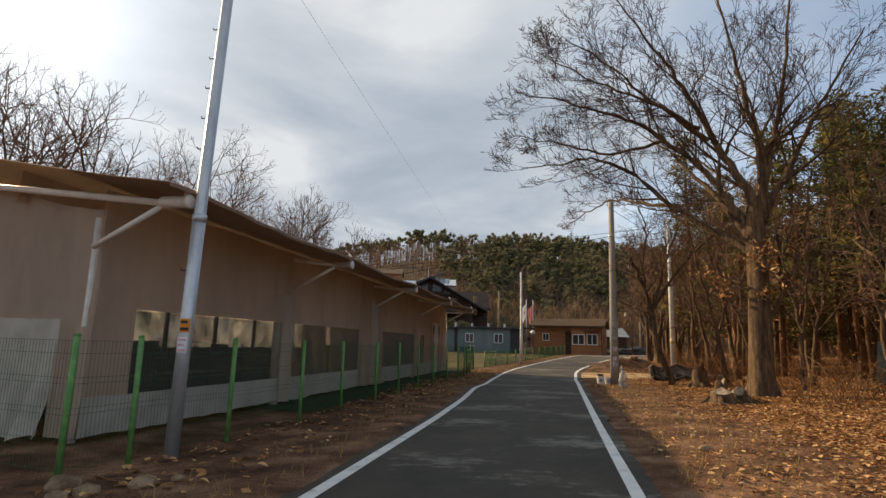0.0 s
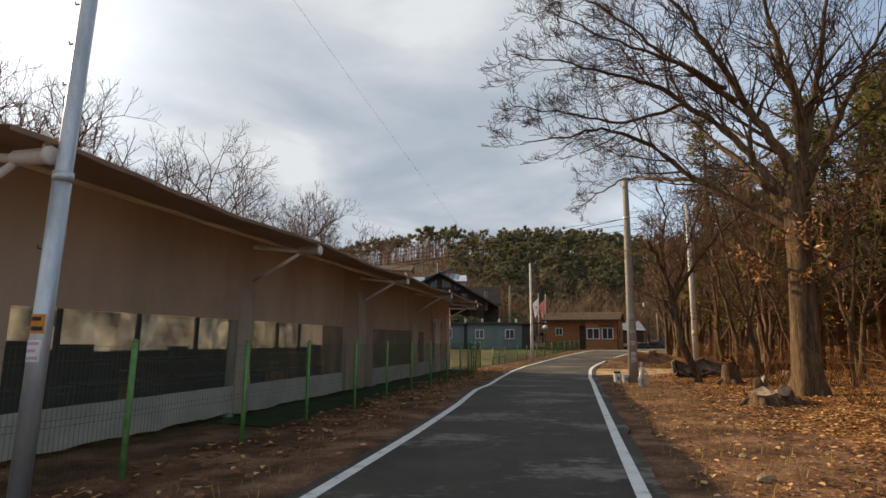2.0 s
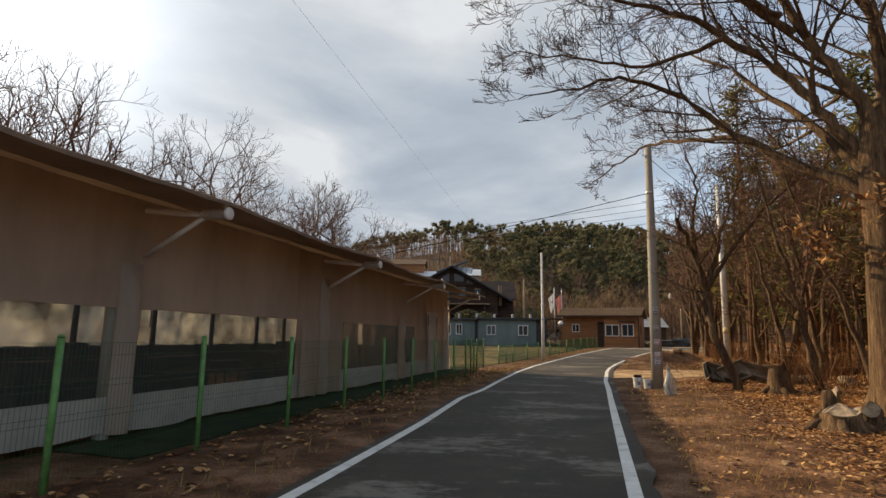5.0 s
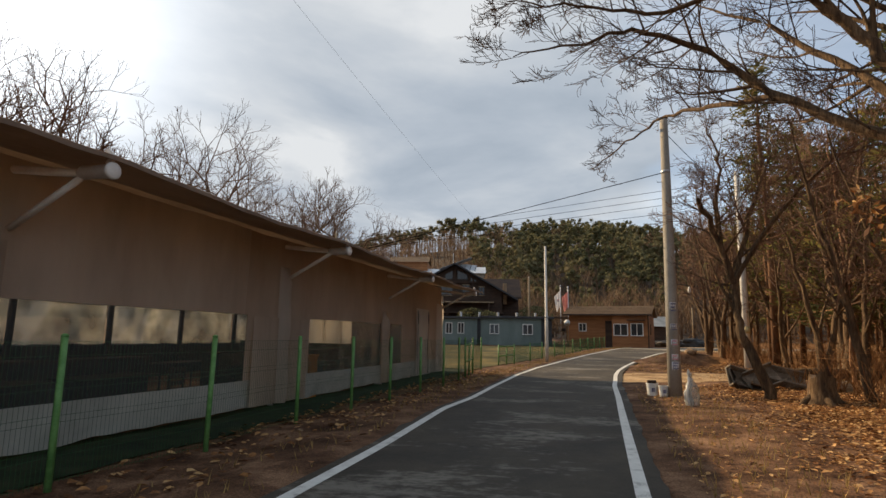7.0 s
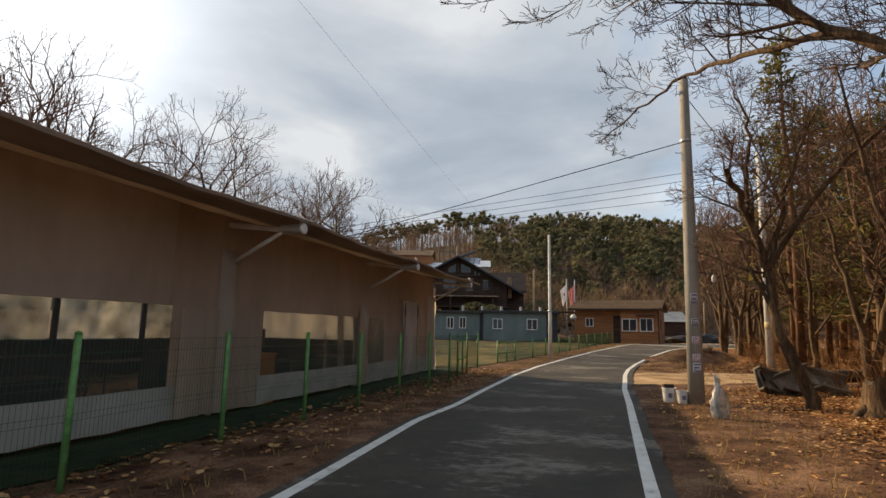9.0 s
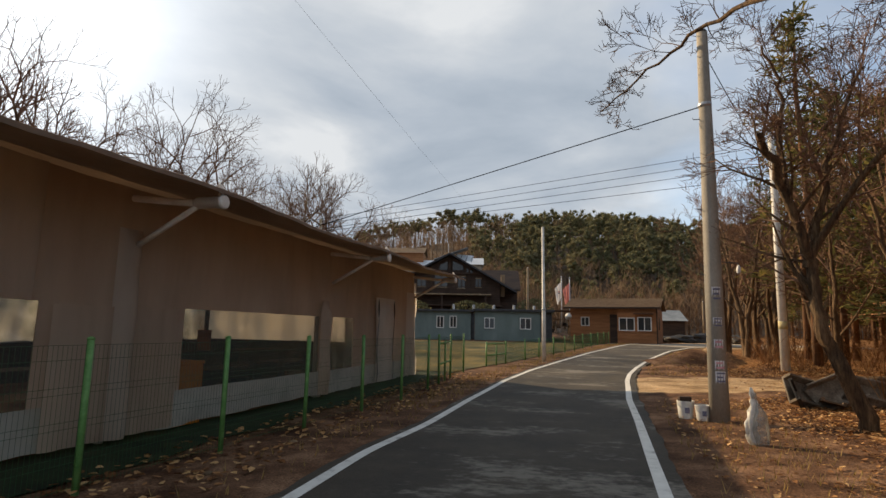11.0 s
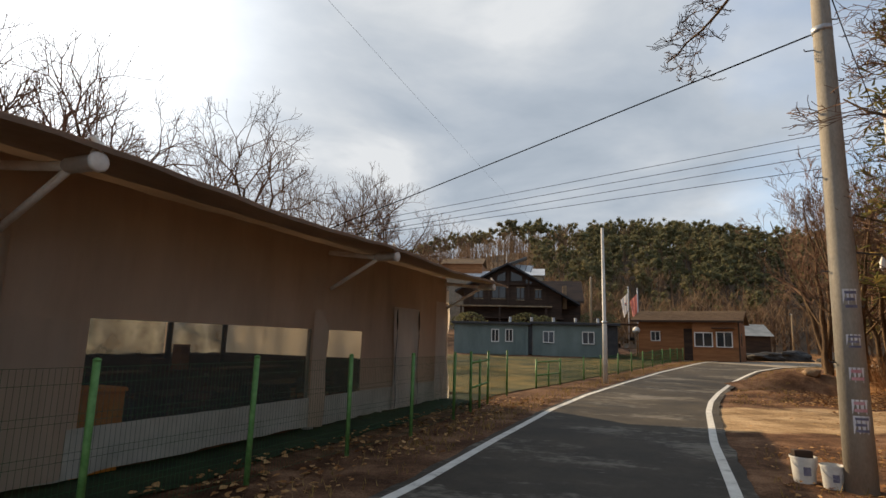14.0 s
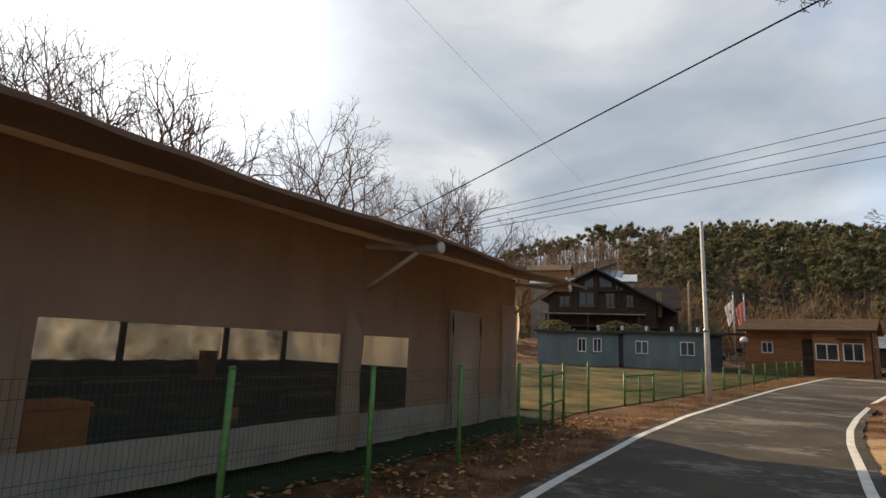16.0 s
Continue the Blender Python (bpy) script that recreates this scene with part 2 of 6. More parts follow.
M_PINK = material("red_ink", two((0.55, 0.25, 0.28), (0.66, 0.38, 0.4)), 6, 0.8, 0, 40)
M_ORANGE = material("orange_plastic", two((0.80, 0.27, 0.03), (0.9, 0.36, 0.06)), 4, 0.5, 0.1, 30, translucent=0.3)
M_BUCKET = material("white_plastic", two((0.6, 0.6, 0.58), (0.78, 0.78, 0.76)), 5, 0.4, 0.1, 30)
M_SACK = material("clear_plastic_bag", two((0.5, 0.5, 0.48), (0.78, 0.77, 0.75)), 6, 0.3, 0.8, 14, translucent=0.3)
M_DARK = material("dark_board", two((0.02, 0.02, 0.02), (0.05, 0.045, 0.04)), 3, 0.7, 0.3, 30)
M_GREYWOOD = material("weathered_wood", [(0.3, (0.176, 0.1261, 0.078)), (0.5, (0.286, 0.2134, 0.1326)), (0.7, (0.396, 0.3007, 0.195))], 3, 0.9, 0.7, 25, stretch=(1, 1, 0.3))
M_CUT = material("cut_wood", [(0.35, (0.14, 0.105, 0.072)), (0.5, (0.24, 0.185, 0.13)), (0.65, (0.36, 0.285, 0.2))], 7, 0.85, 0.6, 50)
M_STONE = material("stone", two((0.132, 0.0873, 0.0507), (0.286, 0.194, 0.117)), 4, 0.95, 0.8, 20, rand=0.3)
M_METALROOF = material("pale_metal_roof", two((0.5, 0.52, 0.54), (0.64, 0.66, 0.68)), 0.5, 0.4, 0.1, 10)
M_FLAGW = material("white_cloth", two((0.72, 0.7, 0.7), (0.82, 0.8, 0.8)), 3, 0.8, 0.2, 20, translucent=0.3)
M_FLAGR = material("red_cloth", two((0.55, 0.2, 0.17), (0.7, 0.34, 0.3)), 3, 0.8, 0.2, 20, translucent=0.3)
M_WIRE = material("cable", two((0.012, 0.012, 0.013), (0.02, 0.02, 0.02)), 3, 0.9, 0, 20, spec=0.03)
M_LAWN = material("dry_lawn", [(0.36, (0.04, 0.042, 0.010)), (0.5, (0.095, 0.078, 0.017)), (0.64, (0.19, 0.125, 0.028))], 0.35, 0.95, 0.8, 25)
M_GRASS = material("dry_grass", [(0.3, (0.22, 0.1552, 0.0468)), (0.6, (0.396, 0.2619, 0.0936))], 1, 0.9, 0, 20, rand=-0.5, translucent=0.2)


def pane_material(name, tint, clear, rough, haze=0.07):
    m = bpy.data.materials.new(name)
    m.use_nodes = True
    n, l = m.node_tree.nodes, m.node_tree.links
    n.clear()
    out = n.new("ShaderNodeOutputMaterial")
    tr = n.new("ShaderNodeBsdfTransparent"); tr.inputs[0].default_value = (*tint, 1)
    gl = n.new("ShaderNodeBsdfGlossy"); gl.inputs["Roughness"].default_value = rough
    co = n.new("ShaderNodeTexCoord")
    no = n.new("ShaderNodeTexNoise"); no.inputs["Scale"].default_value = 1.6; no.inputs["Detail"].default_value = 3
    l.new(co.outputs["Object"], no.inputs["Vector"])
    bu = n.new("ShaderNodeBump"); bu.inputs["Strength"].default_value = 0.25; bu.inputs["Distance"].default_value = 0.05
    l.new(no.outputs[0], bu.inputs["Height"]); l.new(bu.outputs[0], gl.inputs["Normal"])
    lw = n.new("ShaderNodeLayerWeight"); lw.inputs[0].default_value = clear
    mx = n.new("ShaderNodeMixShader")
    l.new(lw.outputs["Fresnel"], mx.inputs[0]); l.new(tr.outputs[0], mx.inputs[1]); l.new(gl.outputs[0], mx.inputs[2])
    df = n.new("ShaderNodeBsdfDiffuse"); df.inputs[0].default_value = (0.5, 0.48, 0.44, 1)
    m2 = n.new("ShaderNodeMixShader"); m2.inputs[0].default_value = haze
    l.new(mx.outputs[0], m2.inputs[1]); l.new(df.outputs[0], m2.inputs[2])
    l.new(m2.outputs[0], out.inputs[0])
    return m


M_VINYL = pane_material("clear_vinyl", (0.80, 0.80, 0.77), 0.10, 0.16, 0.06)
M_TURF = material("dark_turf", [(0.35, (0.010, 0.016, 0.006)), (0.5, (0.018, 0.034, 0.010)), (0.65, (0.036, 0.044, 0.018))], 2.0, 0.95, 0.9, 40)
M_GUTTER = material("old_concrete", [(0.3, (0.09, 0.07, 0.052)), (0.5, (0.17, 0.14, 0.105)), (0.7, (0.30, 0.25, 0.195))], 3, 0.95, 0.7, 25)
M_DULLROOF = material("dull_sheet_roof", two((0.2, 0.21, 0.21), (0.33, 0.34, 0.335)), 0.8, 0.7, 0.2, 10)


def milky_material(name):
    """Weathered vinyl sheet: light passes, shapes behind it blur away."""
    m = bpy.data.materials.new(name)
    m.use_nodes = True
    n, l = m.node_tree.nodes, m.node_tree.links
    n.clear()
    co = n.new("ShaderNodeTexCoord")
    no = n.new("ShaderNodeTexNoise"); no.inputs["Scale"].default_value = 1.1; no.inputs["Detail"].default_value = 4
    l.new(co.outputs["Object"], no.inputs["Vector"])
    cr = n.new("ShaderNodeValToRGB"); ramp_set(cr, [(0.34, (0.10, 0.098, 0.087)), (0.48, (0.24, 0.236, 0.21)), (0.64, (0.47, 0.46, 0.425))])
    l.new(no.outputs[0], cr.inputs[0])
    tl, tr, mx = n.new("ShaderNodeBsdfTranslucent"), n.new("ShaderNodeBsdfTransparent"), n.new("ShaderNodeMixShader")
    tr.inputs[0].default_value = (0.8, 0.78, 0.72, 1)
    l.new(cr.outputs[0], tl.inputs[0])
    mx.inputs[0].default_value = 0.3
    out = n.new("ShaderNodeOutputMaterial")
    l.new(tl.outputs[0], mx.inputs[1]); l.new(tr.outputs[0], mx.inputs[2]); l.new(mx.outputs[0], out.inputs[0])
    return m


M_MILKY = milky_material("milky_vinyl")

M_FILM = pane_material("bag_film", (0.93, 0.93, 0.91), 0.25, 0.2, 0.35)


def glass_material(name):
    m = bpy.data.materials.new(name)
    m.use_nodes = True
    b = m.node_tree.nodes["Principled BSDF"]
    b.inputs["Base Color"].default_value = (0.03, 0.035, 0.04, 1)
    b.inputs["Roughness"].default_value = 0.06
    b.inputs["Specular IOR Level"].default_value = 0.6
    return m


M_GLASS = glass_material("window_glass")

# ---- mesh helpers ----


class Build:
    """Collects vertices and faces for one mesh."""

    def __init__(self):
        self.v, self.f = [], []

    def face(self, *pts):
        k = len(self.v)
        self.v += [tuple(p) for p in pts]
        self.f.append(tuple(range(k, k + len(pts))))
        return self

    def box(self, x0, y0, z0, x1, y1, z1, bevel=0.0):
        k = len(self.v)
        b = min(bevel, (x1 - x0) / 3, (y1 - y0) / 3)
        for z, i in ((z0, 0), (z1 - b if b else z1, 0)) + (((z1, b),) if b else ()):
            self.v += [(x0 + i, y0 + i, z), (x1 - i, y0 + i, z), (x1 - i, y1 - i, z), (x0 + i, y1 - i, z)]
        n = 3 if b else 2
        self.f.append((k + 3, k + 2, k + 1, k))
        for j in range(n - 1):
            for a in range(4):
                c = (a + 1) % 4
                self.f.append((k + 4 * j + a, k + 4 * j + c, k + 4 * j + 4 + c, k + 4 * j + 4 + a))
        e = k + 4 * (n - 1)
        self.f.append((e, e + 1, e + 2, e + 3))
        return self

    def tube(self, pts, radii, sides=6, cap=True):
        pts = [Vector(p) for p in pts]
        k, n = len(self.v), len(pts)
        for i, p in enumerate(pts):
            d = (pts[min(i + 1, n - 1)] - pts[max(i - 1, 0)])
            if d.length < 1e-6:
                d = Vector((0, 0, 1))
            d.normalize()
            a = d.cross(Vector((0, 1, 0)) if abs(d.z) > 0.7 else Vector((0, 0, 1))).normalized()
            b = d.cross(a)
            r = radii[i] if isinstance(radii, (list, tuple)) else radii
            for s in range(sides):
                w = 2 * math.pi * s / sides
                self.v.append(tuple(p + (a * math.cos(w) + b * math.sin(w)) * r))
        for i in range(n - 1):
            for s in range(sides):
                c = (s + 1) % sides
                self.f.append((k + i * sides + s, k + i * sides + c, k + (i + 1) * sides + c, k + (i + 1) * sides + s))
        if cap:
            self.f.append(tuple(k + s for s in reversed(range(sides))))
            self.f.append(tuple(k + (n - 1) * sides + s for s in range(sides)))
        return self

    def grid(self, rows):
        """A sheet from rows of points."""
        k, w = len(self.v), len(rows[0])
        for r in rows:
            self.v += [tuple(p) for p in r]
        for i in range(len(rows) - 1):
            for j in range(w - 1):
                a = k + i * w + j
                self.f.append((a, a + 1, a + w + 1, a + w))
        return self

    def mesh(self, name, mat, smooth=False):
        me = bpy.data.meshes.new(name)
        me.from_pydata(self.v, [], self.f)
        me.materials.append(mat)
        if smooth:
            me.polygons.foreach_set("use_smooth", [True] * len(me.polygons))
        me.update()
        return me


def part(name, build, mat, parent=None, label="", smooth=False):
    ob = new(name, build.mesh(name, mat, smooth))
    ob.parent = parent
    if label:
        tagged(ob, label)
    return ob


def thing(name, m, label, category, group="", kind=""):
    ob = new(name)
    ob.matrix_world = m
    return tagged(ob, label, category, group, kind)


def one(name, build, mat, label, category, group="", kind="", smooth=False):
    return tagged(part(name, build, mat, None, "", smooth), label, category, group, kind)


def smoothstep(a, b, x):
    t = min(1.0, max(0.0, (x - a) / (b - a)))
    return t * t * (3 - 2 * t)


def along(points, y):
    """x of a polyline at a given y."""
    for (x0, y0), (x1, y1) in zip(points, points[1:]):
        if y <= y1 or (x1, y1) == points[-1]:
            return x0 + (x1 - x0) * (y - y0) / (y1 - y0)
    return points[-1][0]


# ---- ground ----
ROAD_L = [(-5.3, -14.0), (-2.75, 0.0), (-1.42, 6.2), (-0.73, 9.5), (-0.21, 12.0), (0.52, 15.9), (1.15, 20.0), (1.72, 22.1), (2.4, 25.6), (3.43, 30.2), (4.6, 34.2), (6.5, 39.4), (9.3, 46.5), (11.2, 50.8), (13.2, 55.5), (15.1, 59.7), (17.2, 63.0)]
ROAD_R = [(-3.0, -14.0), (0.2, 0.0), (1.72, 6.47), (2.16, 8.5), (2.8, 11.4), (4.11, 17.2), (4.86, 20.5), (5.46, 23.1), (6.2, 26.5), (6.72, 28.5), (7.4, 31.2), (8.15, 33.7), (9.2, 36.6), (11.3, 41.8), (13.2, 46.0), (15.2, 50.2), (18.1, 54.8), (22.0, 58.5)]


def rise(y):
    a = min(1.0, max(0.0, (y - 24) / 45))
    return 0.75 * a * a * (3 - 2 * a) + max(0.0, y - 69) * 0.012


def ground_z(x, y):
    z = rise(y)
    dr = x - along(ROAD_R, min(max(y, -14), 58))
    dl = along(ROAD_L, min(max(y, -14), 62)) - x
    if dr > 0:
        z += 0.045 * min(max(dr - 0.7, 0), 10) * (1 - smoothstep(24, 34, y)) + 0.1 * smoothstep(8, 30, dr)
        z += 0.05 * noise.noise((x * 0.6, y * 0.6, 0)) * smoothstep(0.5, 2, dr)
        z -= 1.3 * math.exp(-((x - 12.8) / 1.7) ** 2 - ((y - 38.2) / 1.1) ** 2)
        z += (0.6 + 0.2 * noise.noise((x * 1.4, y * 1.4, 3))) * math.exp(-((x - 13.4) / 2.2) ** 2 - ((y - 40.4) / 0.9) ** 2)
        z += (0.3 + 0.2 * noise.noise((x * 1.7, y * 1.7, 7))) * math.exp(-((x - 11.2) / 1.2) ** 2 - ((y - 37.0) / 1.3) ** 2)
        z += 0.5 * math.exp(-((x - 15.6) / 2.2) ** 2 - ((y - 37.0) / 2.2) ** 2)
    if dl > 0:
        z += -0.07 * smoothstep(0.3, 1.6, dl) + 0.035 * noise.noise((x * 0.9, y * 0.9, 5)) * smoothstep(0.3, 1, dl)
        z += 2.2 * smoothstep(64, 84, y) * smoothstep(0, 10, dl)
    return z


def ground_sheet():
    xs = sorted(set([-400, -250, -150, -100, -70, -50, -40, -32, -26] + [-22 + 0.5 * i for i in range(0, 90)] + [23 + i for i in range(0, 30)] + [56, 62, 70, 85, 110, 150, 220, 400]))
    ys = sorted(set([-300, -150, -80, -50, -35, -25, -18] + [-14 + 0.5 * i for i in range(0, 140)] + [57 + i for i in range(0, 30)] + [90, 95, 100, 110, 120, 135, 150, 170, 200, 260, 400]))
    b = Build()
    b.grid([[(x, y, ground_z(x, y) - (0.035 if along(ROAD_L, min(max(y, -14), 62)) - 0.3 < x < along(ROAD_R, min(max(y, -14), 58)) + 0.25 else 0)) for x in xs] for y in ys])
    m = bpy.data.materials.new("soil")
    m.use_nodes = True
    n, l = m.node_tree.nodes, m.node_tree.links
    bs = n["Principled BSDF"]
    at = n.new("ShaderNodeAttribute"); at.attribute_name = "zone"
    sp = n.new("ShaderNodeSeparateColor"); l.new(at.outputs["Color"], sp.inputs[0])
    co = n.new("ShaderNodeTexCoord")

    def noise_node(scale, detail=7, rough=0.6):
        k = n.new("ShaderNodeTexNoise"); k.inputs["Scale"].default_value = scale; k.inputs["Detail"].default_value = detail; k.inputs["Roughness"].default_value = rough
        l.new(co.outputs["Object"], k.inputs["Vector"])
        return k

    def colours(src, stops):
        r = n.new("ShaderNodeValToRGB"); ramp_set(r, stops); l.new(src.outputs[0], r.inputs[0])
        return r

    n1, n2, n3 = noise_node(1.1, 9, 0.65), noise_node(9, 6), noise_node(45, 4)
    soil = colours(n1, [(0.36, (0.066, 0.033, 0.018)), (0.5, (0.145, 0.076, 0.042)), (0.64, (0.27, 0.155, 0.09))])
    sand = colours(n1, [(0.36, (0.23, 0.145, 0.075)), (0.5, (0.41, 0.275, 0.15)), (0.64, (0.56, 0.40, 0.235))])
    litter = colours(n2, [(0.36, (0.108, 0.0485, 0.0176)), (0.5, (0.2376, 0.1115, 0.04)), (0.64, (0.4104, 0.2134, 0.08))])

    def blend(fac, a, bb):
        ma = n.new("ShaderNodeMath"); ma.operation = "MULTIPLY_ADD"; ma.inputs[1].default_value = 0.9
        l.new(n1.outputs[0], ma.inputs[0]); l.new(fac, ma.inputs[2])
        mr = n.new("ShaderNodeMapRange"); mr.inputs[1].default_value, mr.inputs[2].default_value = 0.85, 1.1
        l.new(ma.outputs[0], mr.inputs[0])
        mx = n.new("ShaderNodeMix"); mx.data_type = "RGBA"
        l.new(mr.outputs[0], mx.inputs[0]); l.new(a, mx.inputs[6]); l.new(bb, mx.inputs[7])
        return mx.outputs[2]

    c = blend(sp.outputs[0], soil.outputs[0], sand.outputs[0])
    c = blend(sp.outputs[1], c, litter.outputs[0])
    fine = colours(n3, [(0.35, (0.5, 0.5, 0.5)), (0.65, (1.35, 1.35, 1.35))])
    mu = n.new("ShaderNodeMix"); mu.data_type = "RGBA"; mu.blend_type = "MULTIPLY"; mu.inputs[0].default_value = 1
    l.new(c, mu.inputs[6]); l.new(fine.outputs[0], mu.inputs[7])
    l.new(mu.outputs[2], bs.inputs["Base Color"])
    bs.inputs["Roughness"].default_value = 0.97
    bs.inputs["Specular IOR Level"].default_value = 0.15
    hs = n.new("ShaderNodeMath"); hs.operation = "MULTIPLY_ADD"; hs.inputs[1].default_value = 0.3
    l.new(n3.outputs[0], hs.inputs[0]); l.new(n2.outputs[0], hs.inputs[2])
    bu = n.new("ShaderNodeBump"); bu.inputs["Strength"].default_value = 0.9; bu.inputs["Distance"].default_value = 0.05
    l.new(hs.outputs[0], bu.inputs["Height"]); l.new(bu.outputs[0], bs.inputs["Normal"])
    me = b.mesh("ground", m, True)
    zone = me.color_attributes.new("zone", "FLOAT_COLOR", "POINT")
    for i, (x, y, z) in enumerate(b.v):
        dr = x - along(ROAD_R, min(max(y, -14), 58))
        sandy = 0.0
        if dr > 0:
            sandy = max(0.75 * smoothstep(2.6, 1.4, abs(dr - 1.9)) * (1 - smoothstep(17, 21, y)) * 0.34,
                        smoothstep(3.0, 1.5, abs(y - 30.5 - 0.12 * (x - 9))) * smoothstep(18, 13, x), 0.8 * smoothstep(50, 58, y))
        elif y > 28:
            sandy = 0.28
        leafy = smoothstep(2.4, 4.2, dr) * (1 - smoothstep(25.5, 28, y) * smoothstep(17, 12, x)) * (1 - smoothstep(52, 58, y) * (1 - smoothstep(24, 34, x))) if dr > 0 else 0.0
        zone.data[i].color = (sandy, leafy, 0, 1)
    return tagged(new("ground", me), "bare brown soil with sand and fallen leaves", "ground", kind="structure")


ground_sheet()


def ribbon(name, left, right, z, mat, label, category, depth=0.05, kind="structure"):
    """A strip of paving with thickness between two edges."""
    b = Build()
    rows = []
    for (x0, y0), (x1, y1) in zip(left, right):
        c = [((x0 + (x1 - x0) * k / 6), (y0 + (y1 - y0) * k / 6)) for k in range(7)]
        top = [(x, y, rise(y) + z) for x, y in c]
        rows.append([(x0, y0, rise(y0) + z - depth)] + top + [(x1, y1, rise(y1) + z - depth)])
    b.grid(rows)
    return one(name, b, mat, label, category, kind=kind)


def resample(points, n):
    """Evenly spaced points on a smooth curve through the given ones."""
    p = np.array(points, float)
    d = np.r_[0, np.cumsum(np.hypot(*np.diff(p, axis=0).T))]
    t = np.linspace(0, d[-1], n)
    q = np.c_[np.interp(t, d, p[:, 0]), np.interp(t, d, p[:, 1])]
    for _ in range(3):
        q[1:-1] = (q[:-2] + 2 * q[1:-1] + q[2:]) / 4
    return [tuple(v) for v in q]


def offset(points, d):
    out = []
    for i, p in enumerate(points):
        a, c = points[max(i - 1, 0)], points[min(i + 1, len(points) - 1)]
        u = Vector((c[0] - a[0], c[1] - a[1])).normalized()
        out.append((p[0] + u.y * d, p[1] - u.x * d))
    return out


RL, RR = resample(ROAD_L, 320), resample(ROAD_R, 320)


def ragged(points, d, seed):
    """An edge offset by d that wanders a little, like the rim of laid asphalt."""
    near = offset(points, d - 0.05)
    far = offset(points, d + 0.05)
    out = []
    for k, (a, b) in enumerate(zip(near, far)):
        f = 0.5 + 0.7 * noise.noise((k * 0.35, seed, 0)) + 0.4 * noise.noise((k * 1.7, seed, 3))
        out.append((a[0] + (b[0] - a[0]) * f, a[1] + (b[1] - a[1]) * f))
    return out


ribbon("road", ragged(RL, -0.2, 1.0), ragged(RR, 0.24, 5.0), 0.012, M_ASPHALT, "dark grey asphalt lane with dusty worn patches", "road")
ribbon("edge_line", offset(RL, -0.07), offset(RL, 0.07), 0.017, M_LINE, "worn white painted edge line on asphalt", "road marking", 0.004)
ribbon("edge_line", offset(RR, -0.07), offset(RR, 0.07), 0.017, M_LINE, "worn white painted edge line on asphalt", "road marking", 0.004)
ribbon("concrete_road", resample([(14.6, 58.6), (19.0, 63.2), (27, 66.5), (48, 68)], 20), resample([(18.4, 55.3), (23, 58.6), (30, 61), (50, 62)], 20), 0.02, M_CONCRETE, "pale concrete lane in front of the cabin", "road")
lawn = Build()
LAWN = [(1.8, 33.6), (4.6, 40.2), (9.0, 51.0), (13.0, 60.0)]
lawn.grid([[(x - (1 - k / 12) * (x + 16), y + 0.0 * k, ground_z(x - (1 - k / 12) * (x + 16), y) + 0.03) for k in range(13)] for x, y in resample(LAWN, 40)])
one("lawn", lawn, M_LAWN, "yellow dry winter lawn behind the fence", "lawn", kind="structure", smooth=True)

# ---- tent pavilion ----
TENT = pose(-5.175, 8.45, 0, 0, 0, -13.3)   # local x: out from the wall, y: along it
pavilion = thing("tent_pavilion", TENT, "long beige tarpaulin tent hall with clear vinyl windows", "tent")
WIN = [(1.1, 5.72), (6.12, 10.85), (13.25, 17.62), (18.05, 19.45)]
Z0, Z1, ZTOP, SEND = 0.55, 1.82, 3.5, 24.2


def wavy(y, z, amp=0.02):
    return amp * math.sin(y * 2.1 + 0.6 * math.sin(z * 1.7)) + 0.6 * amp * math.sin(y * 7.3 + z)


def cloth(s0, s1, z0, z1, amp=0.02, x=0.0, foot=0.0):
    b = Build()
    ns, nz = max(2, int((s1 - s0) / 0.18) + 1), max(2, int((z1 - z0) / 0.3) + 1)
    rows = []
    for k in range(nz):
        z = z0 + (z1 - z0) * k / (nz - 1)
        row = []
        for j in range(ns):
            s = s0 + (s1 - s0) * j / (ns - 1)
            low = foot * (1 - k / (nz - 1)) * (noise.noise((s * 0.8, 3, 0)) + 0.4 * noise.noise((s * 3.1, 9, 0)))
            row.append((x + wavy(s, z, amp), s, z + low))
        rows.append(row)
    b.grid(rows)
    # thickness: a second face 3 mm behind
    b.grid([[(p[0] - 0.004, p[1], p[2]) for p in reversed(r)] for r in rows])
    return b


part("upper_curtain", cloth(0.25, 10.75, Z1, ZTOP, 0.025, 0.02), M_TARP, pavilion, "beige tarpaulin curtain with soft folds", True)
part("upper_curtain", cloth(10.7, SEND, Z1, ZTOP, 0.03, -0.02), M_TARP2, pavilion, "tan tarpaulin curtain with soft folds", True)
part("skirt", cloth(0.25, SEND, 0.02, Z0, 0.03, 0.0, 0.06), M_SKIRT, pavilion, "grey tarpaulin skirt, wrinkled at the ground", True)
edges = [0.25] + [v for w in WIN for v in w] + [21.3, 21.9, SEND]
for a, b in zip(edges[::2], edges[1::2]):
    part("curtain_strip", cloth(a, b, Z0, Z1, 0.02), M_TARP if a < 10 else M_TARP2, pavilion, "", True)
flap = part("door_flap", cloth(20.83, 22.15, 0.03, 2.46, 0.02, 0.05), M_FLAP, pavilion, "pale tarpaulin door flap with dark zips", True)
for s in (20.88, 22.1):
    part("zip", Build().tube([(0.10, s + 0.012 * math.sin(k), 1.86 + 0.09 * k) for k in range(7)], [0.006, 0.014, 0.02, 0.022, 0.02, 0.016, 0.008], 6), M_DARK, flap, "dark zip hanging open")
    part("seam", Build().tube([(0.095 + 0.02 * math.sin(k * 0.9), s + 0.015 * math.sin(k * 1.4), 0.04 + 0.2 * k) for k in range(10)], 0.007, 4), M_TRIMDARK, flap)
